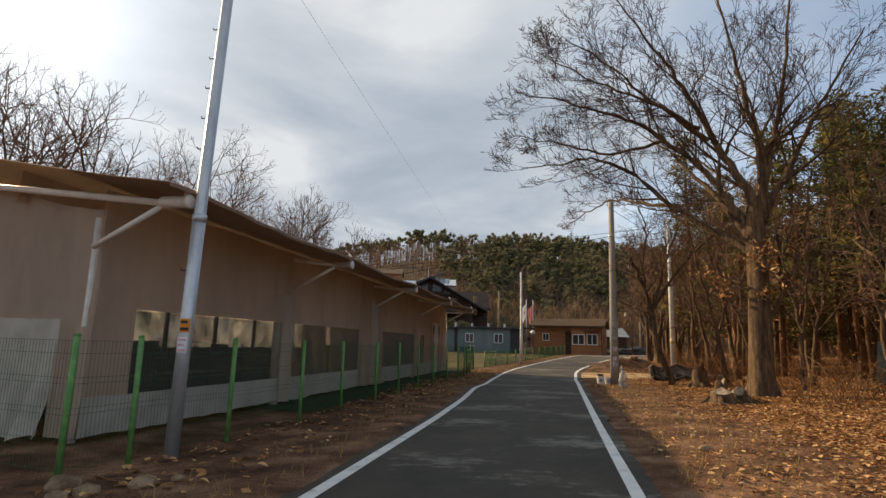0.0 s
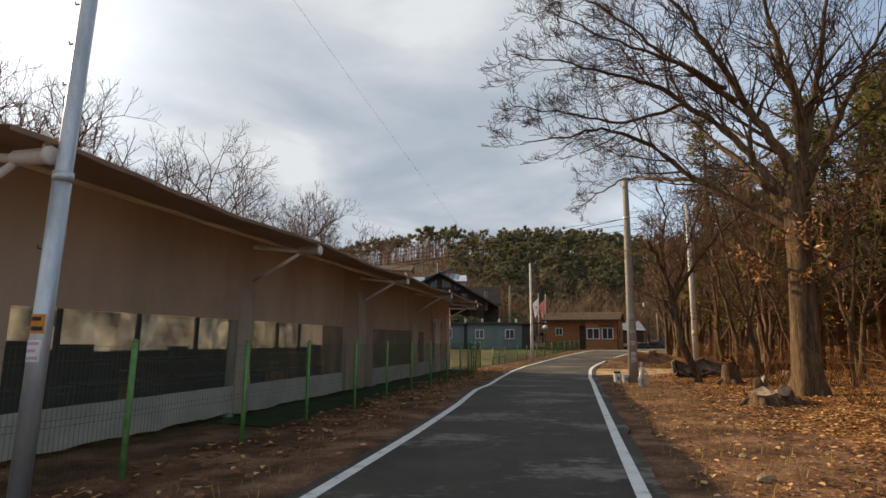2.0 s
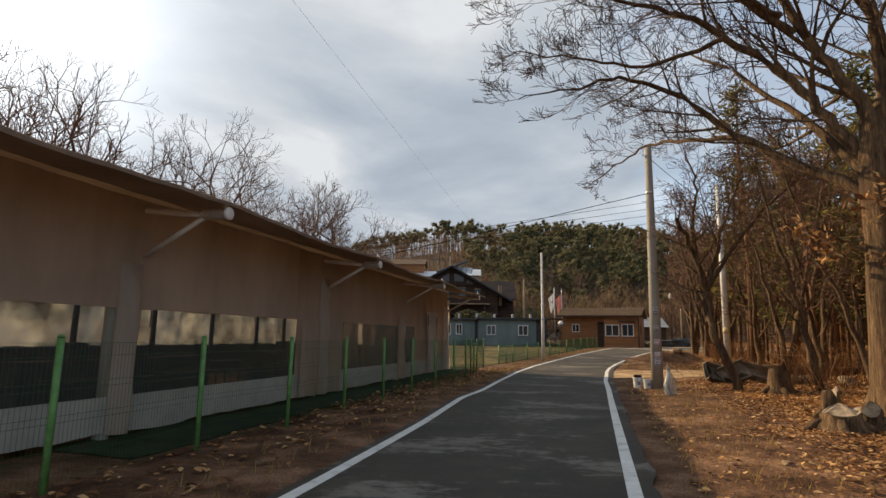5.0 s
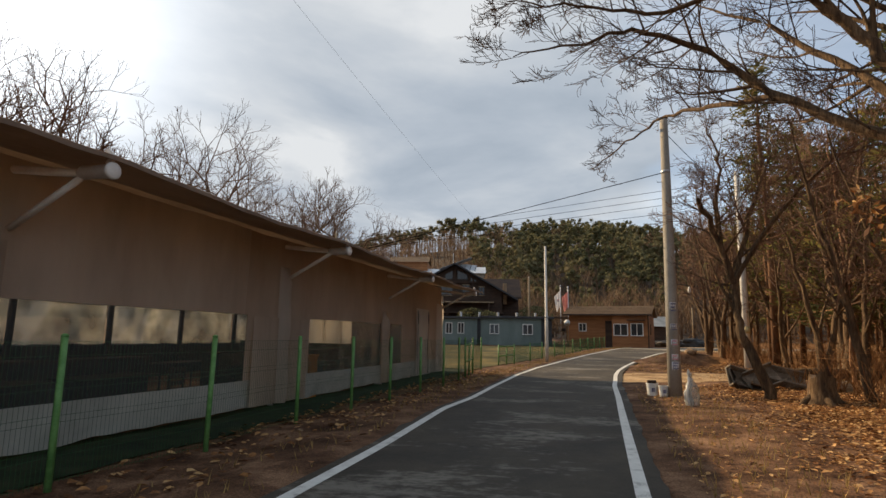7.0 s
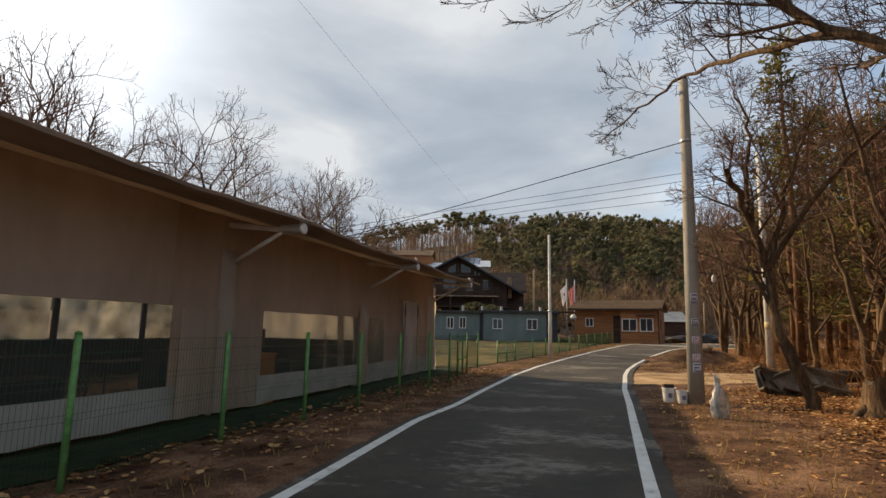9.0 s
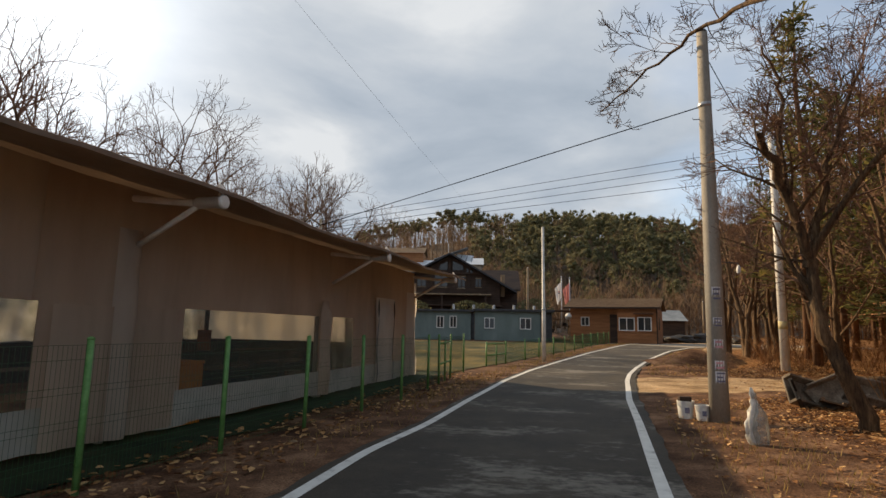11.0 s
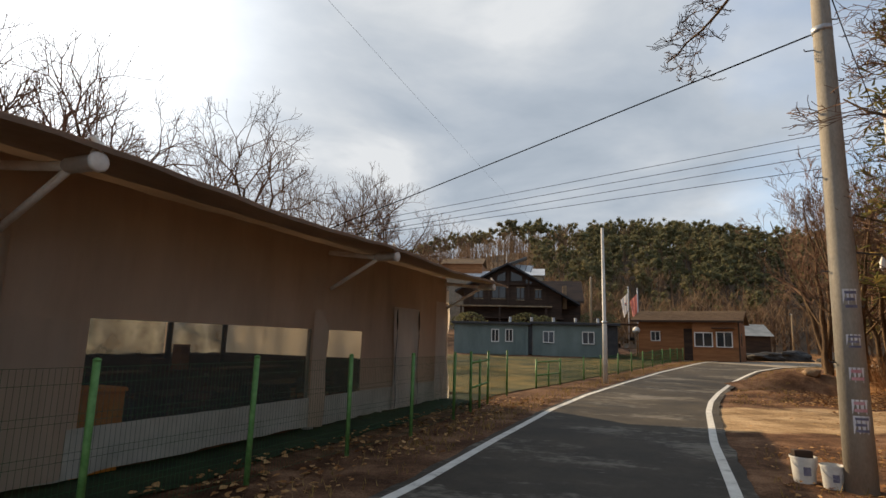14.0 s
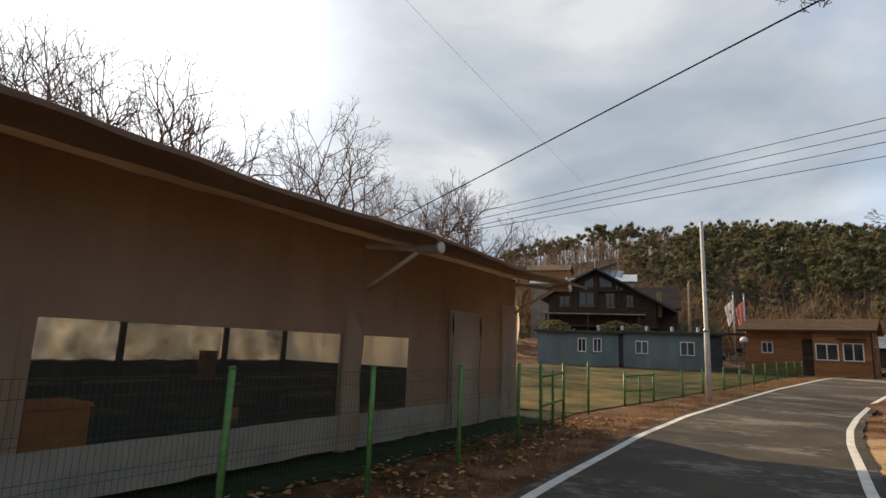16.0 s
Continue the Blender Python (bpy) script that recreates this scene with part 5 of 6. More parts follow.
    limbs = [
        (W((9.25, 16.9, 4.2), (8.85, 17.35, 4.75), (7.48, 18.7, 6.2), (6.3, 19.3, 7.55), (5.1, 19.5, 8.0), (3.9, 19.7, 7.8), (2.55, 19.8, 7.6)), 0.19, 0.012, 20, 2.1),
        (W((7.5, 18.65, 6.15), (7.1, 20.6, 6.75), (6.8, 22.8, 7.4), (6.2, 24.2, 7.2), (5.4, 25.4, 6.75)), 0.10, 0.012, 14, 1.7),
        (W((9.3, 16.95, 4.7), (8.75, 17.2, 5.8), (8.08, 17.5, 7.0), (6.52, 17.77, 8.4), (5.54, 17.9, 8.9), (3.85, 18.0, 9.4), (2.1, 18.0, 9.7)), 0.21, 0.012, 22, 2.4),
        (W((6.9, 17.7, 8.05), (5.4, 18.6, 7.9), (3.9, 19.2, 8.4), (2.4, 19.6, 8.8)), 0.09, 0.012, 15, 1.9),
        (W((9.3, 16.9, 5.3), (9.02, 16.85, 6.3), (8.43, 17.3, 7.75), (7.45, 17.4, 9.75), (6.6, 17.4, 11.1), (5.2, 17.4, 13.0)), 0.24, 0.018, 18, 2.8),
        (W((8.2, 17.3, 7.95), (6.35, 17.3, 9.25), (5.2, 17.4, 10.4), (3.6, 17.4, 11.4)), 0.12, 0.012, 16, 2.2),
        (W((7.9, 17.3, 8.3), (6.2, 16.9, 9.0), (4.5, 16.7, 9.5), (2.8, 16.5, 10.2)), 0.10, 0.012, 16, 2.1),
        (W((9.35, 16.9, 5.2), (9.5, 16.9, 6.7), (9.44, 16.9, 8.0), (9.16, 17.0, 9.4), (8.98, 17.0, 10.8), (8.5, 17.1, 13.6)), 0.24, 0.02, 16, 2.8),
        (W((9.4, 16.9, 5.6), (9.75, 16.9, 7.2), (10.18, 16.9, 8.6), (10.6, 16.9, 10.8), (11.0, 16.9, 14.0)), 0.22, 0.02, 16, 2.8),
        (W((9.4, 16.9, 5.4), (10.19, 16.8, 6.7), (10.93, 16.8, 8.15), (11.9, 16.9, 9.7), (13.2, 16.9, 11.8)), 0.2, 0.02, 15, 2.7),
        (L((0.2, -0.1, 2.3), (0.8, -0.5, 3.7), (1.2, -0.6, 5.4), (1.6, -0.4, 6.8)), 0.12, 0.015, 10, 1.7),
        (L((-0.1, 0.2, 4.7), (-0.5, 1.9, 6.8), (-1.0, 3.6, 8.6), (-1.6, 5.4, 10.2)), 0.16, 0.015, 14, 2.5),
    ]
    for pts, r0, r1, kids, klen in limbs:
        wood = Build()
        limb(wood, fine, pts, r0 * 0.72, r1, rng, dict(OAK, levels=5), tips, kids, klen)
        part("limb", wood, M_BARK, t, "", True)
    tagged(part("twig_crown", fine, M_TWIG, t), kind="stuff")
    lv = Build()
    for p in ((-1.0, 0.3, 3.3), (-0.9, 0.2, 3.0), (-0.4, -0.3, 3.9), (0.1, -0.45, 3.7), (-1.3, 0.4, 3.6), (0.95, -0.6, 4.6), (1.1, -0.6, 5.0), (0.85, -0.5, 4.2), (0.0, -0.5, 4.3), (0.4, -0.5, 3.3), (1.25, -0.5, 5.3), (-0.1, -0.4, 2.9)):
        leaf_cluster(lv, o + Vector(p), 42, 0.085, 0.15, rng)
    tagged(part("dry_foliage", lv, M_LEAF, t, "clusters of dry orange-brown leaves"), kind="stuff")
    stem = Build()
    limb(stem, stem, L((-0.15, 0, 3.0), (-0.6, 0.2, 3.3), (-1.0, 0.3, 3.5), (-1.4, 0.4, 3.8)), 0.045, 0.01, rng, dict(OAK, levels=2), tips, 5, 0.6)
    part("side_branch", stem, M_BARK, t, "", True)
    return t


big_oak()


def bare_tree(seed, h, spread, levels=4, name="bare_tree", mats=(None, None), kids=(9, 6, 5, 4), label="tall bare deciduous tree in winter", thin=0.012, r=None, multi=1, m=None):
    rng = random.Random(seed)
    t = thing(name, m or Matrix(), label, "tree", "bare trees")
    wood, fine, tips = Build(), Build(), []
    spec = dict(kids=list(kids), levels=levels, wander=0.17, up=0.55, thin=thin, angle=(20, 48))
    r = r or h * 0.017
    for k in range(multi):
        a = 6.28 * k / multi + 0.5
        lean = spread * (0.5 if multi > 1 else 0.06) * (0.25 if multi > 2 and k == 0 else rng.uniform(0.7, 1.05))
        top = Vector((math.cos(a) * lean, math.sin(a) * lean, h * 0.82 - 0.35 * lean))
        pts = [Vector((0, 0, -0.2)), Vector((top.x * 0.15, top.y * 0.15, h * 0.2)), Vector((top.x * 0.5, top.y * 0.5, h * 0.5)), top]
        limb(wood, fine, pts, r, r * 0.08, rng, spec, tips, kids[0], h * 0.34, 0, 0.35)
    part("trunk", wood, mats[0] or M_BARK, t, "", True)
    tagged(part("twig_crown", fine, mats[1] or M_TWIG, t), kind="stuff")
    return t


def at(x, y, rz=0, s=1.0, dz=0.0):
    m = pose(x, y, ground_z(x, y) - 0.05 + dz, 0, 0, rz)
    return m


def dome_tree(seed, m, label):
    """A broad old tree: every branch forks on, down to fine twigs that fill a rounded crown. Height 1, crown 0.8 wide."""
    rng = random.Random(seed)
    t = thing("bare_tree", m, label, "tree", "bare trees")
    segs = []

    def split(p, d, l, r, level):
        n = 3
        pts = [p]
        for _ in range(n):
            d = (d + Vector((rng.uniform(-1, 1), rng.uniform(-1, 1), rng.uniform(-0.7, 1))) * 0.13).normalized()
            pts.append(pts[-1] + d * l / n)
        e = pts[-1]
        if level > 2 and (e.x * e.x + e.y * e.y) / 0.13 + ((e.z - 0.58) / 0.36) ** 2 > 1:
            if level < 7:
                level = 7
            pts = [p.lerp(q, 0.6) for q in pts]
        segs.append((pts, [r * (1 - 0.28 * k / n) for k in range(n + 1)], level))
        if level >= 9:
            return
        kids = 3 if level in (0, 2, 4, 7) else 2
        turn = rng.uniform(0, 6.28)
        side = d.cross(Vector((0.3, 0.5, 0.8))).normalized()
        for k in range(kids):
            a = radians(rng.uniform(18, 50))
            axis = Matrix.Rotation(turn + 6.28 * k / kids + rng.uniform(-0.5, 0.5), 3, d) @ side
            nd = (d * math.cos(a) + axis * math.sin(a) + (pts[-1] - Vector((0, 0, 0.5))) * (0.35 if level > 1 else 0)).normalized()
            q = pts[-1] if k < 2 else pts[2]
            split(q, nd, l * rng.uniform(0.66, 0.88), r * rng.uniform(0.62, 0.74), level + 1)

    split(Vector((0, 0, -0.02)), Vector((0.05, 0, 1)), 0.24, 0.018, 0)
    top = max(p.z for pts, _, _ in segs for p in pts)
    wide = sorted(math.hypot(p.x, p.y) for pts, _, _ in segs for p in pts)
    k, kx = 1.0 / top, 0.40 / wide[int(len(wide) * 0.985)]
    wood, fine = Build(), Build()
    for pts, radii, level in segs:
        (wood if level < 4 else fine).tube([(p.x * kx, p.y * kx, p.z * k) for p in pts], [max(r, 0.00062) for r in radii], 7 if level < 2 else (4 if level < 4 else 3), False)
    part("trunk", wood, M_BARK, t, "", True)
    # lighter twig material here: the veil of sun glare put into the colour
    tagged(part("twig_crown", fine, M_REDTWIG, t), kind="stuff")
    return t


def old_tree(x, y, rz, top, wide=1.0):
    h = top - ground_z(x, y)
    return at(x, y, rz) @ Matrix.Diagonal((h * wide, h * wide, h, 1))


LEFT_TREES = [(-41, 44, 0, 28.5, 0.85), (-38.5, 50, 70, 28, 0.8), (-34, 57, 20, 27.5, 0.9), (-28.5, 71, 130, 28, 1.0), (-24.5, 93, 250, 27.5, 0.75), (-22.5, 110, 30, 30.0, 1.0), (-17.0, 122, 200, 26.5, 1.1),
              (-46, 60, 300, 28, 0.95), (-39, 76, 160, 27, 1.0), (-33, 96, 90, 27, 1.0), (-50, 46, 45, 27, 0.9), (-13.5, 118, 100, 18.5, 1.1), (-26, 84, 60, 24, 0.8)]
protos = [dome_tree(sd, old_tree(*LEFT_TREES[i]), "tall bare deciduous tree with a rounded winter crown") for i, sd in enumerate((121, 122, 123))]
for i, row in enumerate(LEFT_TREES[3:]):
    like = protos[i % 3]
    copy_thing(like, old_tree(*row) @ Matrix.Diagonal((*(1 / v for v in like.scale), 1)))

# slender trees by the lane on the forest side
small = bare_tree(31, 7.5, 3.4, 4, "young_tree", kids=(6, 5, 4, 3), label="young bare tree with crooked trunk and tangled twigs", thin=0.006, r=0.13, multi=2, mats=(None, M_REDTWIG), m=at(12.6, 24.6, 0))
crooked = thing("leaning_tree", Matrix(), "leaning bare tree with reddish tangled twigs", "tree", "bare trees")
rng = random.Random(33)
wood, fine, tips = Build(), Build(), []
sp = dict(kids=[5, 5, 5, 4, 3], levels=5, wander=0.2, up=0.25, thin=0.0045, angle=(25, 65))
c0 = Vector((8.66, 22.0, ground_z(8.66, 22.0)))
limb(wood, fine, [c0 + Vector(p) for p in ((0.1, 0, -0.1), (-0.2, 0.1, 0.8), (-0.48, 0.2, 1.6), (-0.5, 0.3, 2.7), (-0.95, 0.1, 3.9), (-1.5, -0.3, 4.75))], 0.15, 0.06, rng, sp, tips, 14, 2.0, 1, 0.5)
limb(wood, fine, [c0 + Vector(p) for p in ((-0.5, 0.3, 2.6), (-0.1, 0.5, 4.0), (0.5, 0.8, 5.4), (1.2, 1.1, 6.6))], 0.09, 0.02, rng, sp, tips, 15, 2.2, 1, 0.2)
limb(wood, fine, [c0 + Vector(p) for p in ((-0.8, 0.2, 3.6), (-0.6, 0.8, 5.0), (-0.3, 1.2, 6.2), (-0.5, 1.4, 7.2))], 0.07, 0.02, rng, sp, tips, 13, 1.9, 1, 0.2)
limb(wood, fine, [c0 + Vector(p) for p in ((-0.5, 0.3, 2.8), (0.4, -0.2, 4.4), (1.5, -0.6, 5.6), (2.6, -0.8, 6.0))], 0.07, 0.02, rng, sp, tips, 13, 2.0, 1, 0.2)
part("trunk", wood, M_BARK, crooked, "", True)
tagged(part("twig_crown", fine, M_REDTWIG, crooked), kind="stuff")
for x, y, rz in ((13.6, 30.5, 30), (11.3, 24.2, 140), (15.8, 27.5, 200), (13.0, 20.5, 80), (17.5, 33.0, 10), (16.0, 41.5, 260), (18.4, 43.5, 20), (20.2, 47.5, 130), (17.4, 37.8, 300), (22.3, 50.2, 220), (12.0, 14.5, 310), (18.6, 46.0, 50), (20.5, 51.0, 100), (23, 55.0, 190), (14.2, 17.0, 15), (15.4, 12.0, 120)):
    copy_thing(small, at(x, y, rz) @ Matrix.Scale(1.35 if y > 36 else 1.0, 4))
for x, y, rz, k in ((17.3, 44.5, 75, 1.45), (18.0, 48.2, 200, 1.6), (19.4, 51.5, 330, 1.6), (14.4, 28.2, 60, 1.5), (16.4, 31.5, 210, 1.6)):
    copy_thing(small, at(x, y, rz) @ Matrix.Scale(k, 4))


def pine(seed, h, base, width, m):
    rng = random.Random(seed)
    t = thing("pine_tree", m, "tall dark green pine in the woods", "tree", "pines in the woods")
    tr = Build()
    tr.tube([(0, 0, -0.2), (0.1, 0.05, h * 0.4), (-0.05, 0.1, h * 0.75), (0, 0, h)], [h * 0.0125, h * 0.010, h * 0.006, 0.02], 9)
    part("trunk", tr, M_PINEBARK, t, "", True)
    br, nd = Build(), Build()
    z = h * base * 0.5
    while z < h * 0.98:
        f = (z / h - base) / (1 - base)
        green = f > 0
        for _ in range(3 if green else 1):
            a = rng.uniform(0, 6.28)
            ln = width * ((1 - f) ** 0.7 * 0.9 + 0.15) * rng.uniform(0.6, 1.1) if green else width * rng.uniform(0.25, 0.6)
            d = Vector((math.cos(a), math.sin(a), rng.uniform(-0.15, 0.3)))
            p0 = Vector((0, 0, z))
            p1, p2 = p0 + d * ln * 0.5, p0 + d * ln + Vector((0, 0, 0.06 * ln))
            br.tube([p0, p1, p2], [0.03, 0.02, 0.008], 3, False)
            if green:
                for k in range(6):
                    c = p0.lerp(p2, 0.25 + 0.8 * rng.random()) + Vector((rng.gauss(0, 0.18), rng.gauss(0, 0.18), rng.gauss(0.05, 0.12)))
                    for _ in range(5):
                        u = Vector((rng.uniform(-1, 1), rng.uniform(-1, 1), rng.uniform(-0.35, 0.6))).normalized()
                        v = u.cross(Vector((rng.uniform(-1, 1), rng.uniform(-1, 1), 1))).normalized()
                        s = rng.uniform(0.26, 0.5)
                        nd.face(c, c + u * s + v * 0.055, c + u * s * 1.2 - v * 0.05)
        z += h * 0.03 * (1 if green else 1.5)
    tagged(part("branch_crown", br, M_PINEBARK, t), kind="stuff")
    tagged(part("foliage", nd, M_NEEDLE, t, "dark green needle clumps"), kind="stuff")
    return t


pines = [pine(41, 12.0, 0.26, 2.7, at(17.2, 38.5)), pine(42, 15.0, 0.36, 2.6, at(16.1, 35.9)), pine(43, 9.0, 0.2, 2.6, at(15.6, 30.2))]
rng = random.Random(7)
spots = []
tries = 0
for p_ in ((16.9, 22.6), (17.8, 28.0), (19.5, 33.0), (18.2, 21.5), (20.5, 25.5), (18.8, 38.5), (21.0, 37.0), (17.0, 17.5), (20.5, 41.5), (23.5, 45.0)):
    spots.append(p_)
while len(spots) < 135 and tries < 4000:
    tries += 1
    y = rng.uniform(6, 66)
    x = along(ROAD_R, min(y, 54)) + 5.5 + rng.uniform(2.4, 34) ** 1.0
    if y < 13 and x < 17 or (y > 46 and x < 27) or (26 < y < 36 and x < 15.5) or (x < 15 and y < 22):
        continue
    if any((x - a) ** 2 + (y - b) ** 2 < 2.2 for a, b in spots):
        continue
    spots.append((x, y))
for i, (x, y) in enumerate(spots):
    copy_thing(pines[rng.choice((0, 0, 1, 2))], at(x, y, rng.uniform(0, 360)) @ Matrix.Scale(1.0 if y < 34 else 1.05, 4))
for x, y, rz, k in ((19.5, 27.0, 10, 0.9), (21.2, 30.0, 80, 1.0), (22.0, 24.5, 150, 0.85), (18.6, 24.2, 200, 0.8), (24.5, 28.0, 300, 1.0)):
    copy_thing(pines[1], at(x, y, rz) @ Matrix.Scale(k, 4))
# bare stems between the pines
stem_proto = thing("slim_trunk", at(13.5, 26.5), "slim bare forest stem with dead side twigs", "tree", "forest stems")
sw, sf = Build(), Build()
limb(sw, sf, [(0, 0, -0.2), (0.1, 0, 2.5), (0.05, 0.15, 5.5), (-0.1, 0.1, 8.5)], 0.085, 0.02, random.Random(3), dict(kids=[3, 3, 3], levels=3, wander=0.2, up=0.2, thin=0.008, angle=(40, 80)), [], 10, 1.5, 1, 0.25)
part("trunk", sw, M_PINEBARK, stem_proto, "", True)
tagged(part("twig_crown", sf, M_REDTWIG, stem_proto), kind="stuff")
for i in range(48):
    y = rng.uniform(5, 60)
    x = along(ROAD_R, min(y, 54)) + 7.5 + 26 * rng.random() ** 1.3
    if y < 12 and x < 14 or (26 < y < 36 and x < 15) or (y > 44 and x < 26):
        continue
    copy_thing(stem_proto, at(x, y, rng.uniform(0, 360)))
# far wood on the forest side that closes the view
far_side, far_tr = Build(), Build()
for i in range(420):
    y = rng.uniform(-10, 110)
    x = along(ROAD_R, min(max(y, -14), 54)) + rng.uniform(40, 60)
    h = rng.uniform(9, 15)
    g = ground_z(x, y)
    far_tr.tube([(x, y, g - 0.1), (x, y, g + h * 0.8)], [0.16, 0.06], 4, False)
    for _ in range(46):
        c = Vector((x + rng.gauss(0, 1.3), y + rng.gauss(0, 1.3), g + h * rng.uniform(0.22, 1)))
        u = Vector((rng.uniform(-1, 1), rng.uniform(-1, 1), rng.uniform(-1, 1))).normalized()
        v = u.cross(Vector((0.3, 0.5, 1))).normalized()
        s = rng.uniform(0.4, 0.9)
        far_side.face(c - u * s, c + v * s * 0.5, c + u * s, c - v * s * 0.4)
one("far_wood_foliage", far_side, M_NEEDLE, "dense dark green wood behind the pines", "woods", kind="stuff")
one("far_wood_trunks", far_tr, M_PINEBARK, "dense stems of the far wood", "woods", kind="stuff")
# tangled dry brush under the trees
brush = Build()
for i in range(1500):
    y = rng.uniform(4, 52)
    dr = 5.0 + 22 * rng.random() ** 1.6
    x = along(ROAD_R, min(y, 54)) + dr
    if 26 < y < 35 and x < 16 or (y < 13 and dr < 7.5) or (15.5 < y < 19 and dr < 7):
        continue
    p = Vector((x, y, ground_z(x, y)))
    for _ in range(rng.randint(2, 5)):
        a = rng.uniform(0, 6.28)
        h = rng.uniform(0.3, 1.5)
        q = p + Vector((math.cos(a) * h * 0.35, math.sin(a) * h * 0.35, h * 0.7))
        e = q + Vector((math.cos(a) * h * 0.5 + rng.uniform(-0.2, 0.2), math.sin(a) * h * 0.5, h * rng.uniform(0.0, 0.5)))
        brush.tube([p, q, e], [0.009, 0.006, 0.003], 3, False)
one("dry_brush", brush, M_BRUSH, "tangled dry brown brush on the forest floor", "brush", kind="stuff")

# ---- wooded hill ----


def hill_z(x, y):
    f = smoothstep(105, 215, y + 0.10 * x)
    ridge = 31.5 + 3.0 * math.sin((x + 25) * 0.022) - 4.5 * smoothstep(30, 90, x) + 2.5 * noise.noise((x * 0.02, y * 0.02, 2)) - 10 * smoothstep(0, -70, x)
    return ground_z(x, min(y, 110)) * (1 - f) - 0.6 * (1 - f) + ridge * f


hill = Build()
hill.grid([[(x, y, hill_z(x, y)) for x in range(-260, 330, 8)] for y in range(96, 330, 6)])
M_HILL = material("leaf_strewn_slope", [(0.3, (0.055, 0.038, 0.026)), (0.5, (0.09, 0.063, 0.042)), (0.7, (0.13, 0.095, 0.062))], 0.15, 0.95, 0.5, 3)
one("hill", hill, M_HILL, "brown leaf-strewn hillside behind the village", "hill", kind="structure", smooth=True)
hp, hb, ht = Build(), Build(), Build()
OCT_V = [Vector(v) for v in ((1, 0, 0), (0, 1, 0), (-1, 0, 0), (0, -1, 0), (0, 0, 1), (0, 0, -1))]
OCT_F = [(0, 1, 4), (1, 2, 4), (2, 3, 4), (3, 0, 4), (1, 0, 5), (2, 1, 5), (3, 2, 5), (0, 3, 5)]


def crown_lump(b, c, r, rng):
    """One uneven clump of a distant crown: a small core with sprays of needles round it."""
    turn = Euler((rng.uniform(-0.5, 0.5), rng.uniform(-0.5, 0.5), rng.uniform(0, 6.28))).to_matrix()
    base = len(b.v)
    b.v.extend(tuple(c + turn @ v * r * rng.uniform(0.65, 0.95)) for v in OCT_V)
    b.f.extend(tuple(base + k for k in f) for f in OCT_F)
    for _ in range(20):
        o = Vector((rng.gauss(0, 1), rng.gauss(0, 1), rng.gauss(0.25, 1))).normalized()
        v = o.cross(Vector((rng.uniform(-1, 1), rng.uniform(-1, 1), rng.uniform(-1, 1)))).normalized()
        e = c + o * r * rng.uniform(0.6, 1.0)
        t = rng.uniform(0.09, 0.19)
        b.face(e - v * t, e + o * t * 1.7 + v * rng.uniform(-0.2, 0.2), e + v * t)


rng = random.Random(17)
for i in range(4000):
    y = 100 + 125 * rng.random()
    x = rng.uniform(-95 - y * 0.3, 60 + y * 0.75)
    z = hill_z(x, y)
    pat = 0.9 * noise.noise((x * 0.03, y * 0.03, 4)) + 0.6 * noise.noise((x * 0.09, y * 0.09, 8)) + 1.0 * smoothstep(-18, 40, x) - 0.30
    low_zone = smoothstep(124, 160, y + 0.1 * x)
    ridge_pine = -62 < x < 4 and y > 192 and rng.random() < 0.55
    is_pine = ridge_pine or (pat > 0.10 and rng.random() < 0.08 + 0.88 * low_zone)
    if not is_pine and rng.random() < (0.5 if -62 < x < 4 and y > 185 else 0.12):
        continue
    h = rng.uniform(6, 10.5) if is_pine else rng.uniform(5, 9)
    if ridge_pine:
        h = rng.uniform(8, 11)
    wdt = h * (0.26 if is_pine else 0.24)
    ht.tube([(x, y, z - 0.3), (x + rng.uniform(-0.5, 0.5), y, z + h * 0.85)], [0.2, 0.08], 3, False)
    if is_pine:
        for _ in range(6 if ridge_pine else 11):
            a, e = rng.uniform(0, 6.28), rng.uniform(-0.9, 0.95)
            rr = wdt * math.sqrt(1 - e * e) * rng.uniform(0.45, 0.95) * (0.75 if ridge_pine else 1.0)
            crown_lump(hp, Vector((x + rr * math.cos(a), y + rr * math.sin(a), z + h * ((0.86 + 0.13 * e) if ridge_pine else (0.62 + 0.34 * e)))), wdt * rng.uniform(0.24, 0.42), rng)
    n = 0 if is_pine else 44
    for _ in range(n):
        a, e = rng.uniform(0, 6.28), rng.uniform(-0.7, 1)
        rr = wdt * math.sqrt(max(0.05, 1 - e * e)) * rng.uniform(0.75, 1.12)
        c = Vector((x + rr * math.cos(a), y + rr * math.sin(a), z + h * (0.62 + 0.38 * e)))
        out = Vector((math.cos(a), math.sin(a), e + 0.4)).normalized()
        v = out.cross(Vector((rng.uniform(-1, 1), rng.uniform(-1, 1), rng.uniform(-1, 1)))).normalized()
        s = rng.uniform(0.7, 1.5)
        k = Vector((rng.uniform(-0.9, 0.9), rng.uniform(-0.9, 0.9), 1)).normalized()
        hb.face(c - k * s - v * 0.07, c - k * s + v * 0.07, c + k * s)
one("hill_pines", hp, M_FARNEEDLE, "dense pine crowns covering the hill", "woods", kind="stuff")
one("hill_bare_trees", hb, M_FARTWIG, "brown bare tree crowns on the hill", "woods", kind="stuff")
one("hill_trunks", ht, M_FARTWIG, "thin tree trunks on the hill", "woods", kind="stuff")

# shrubs before the lodge
sh = random.Random(4)
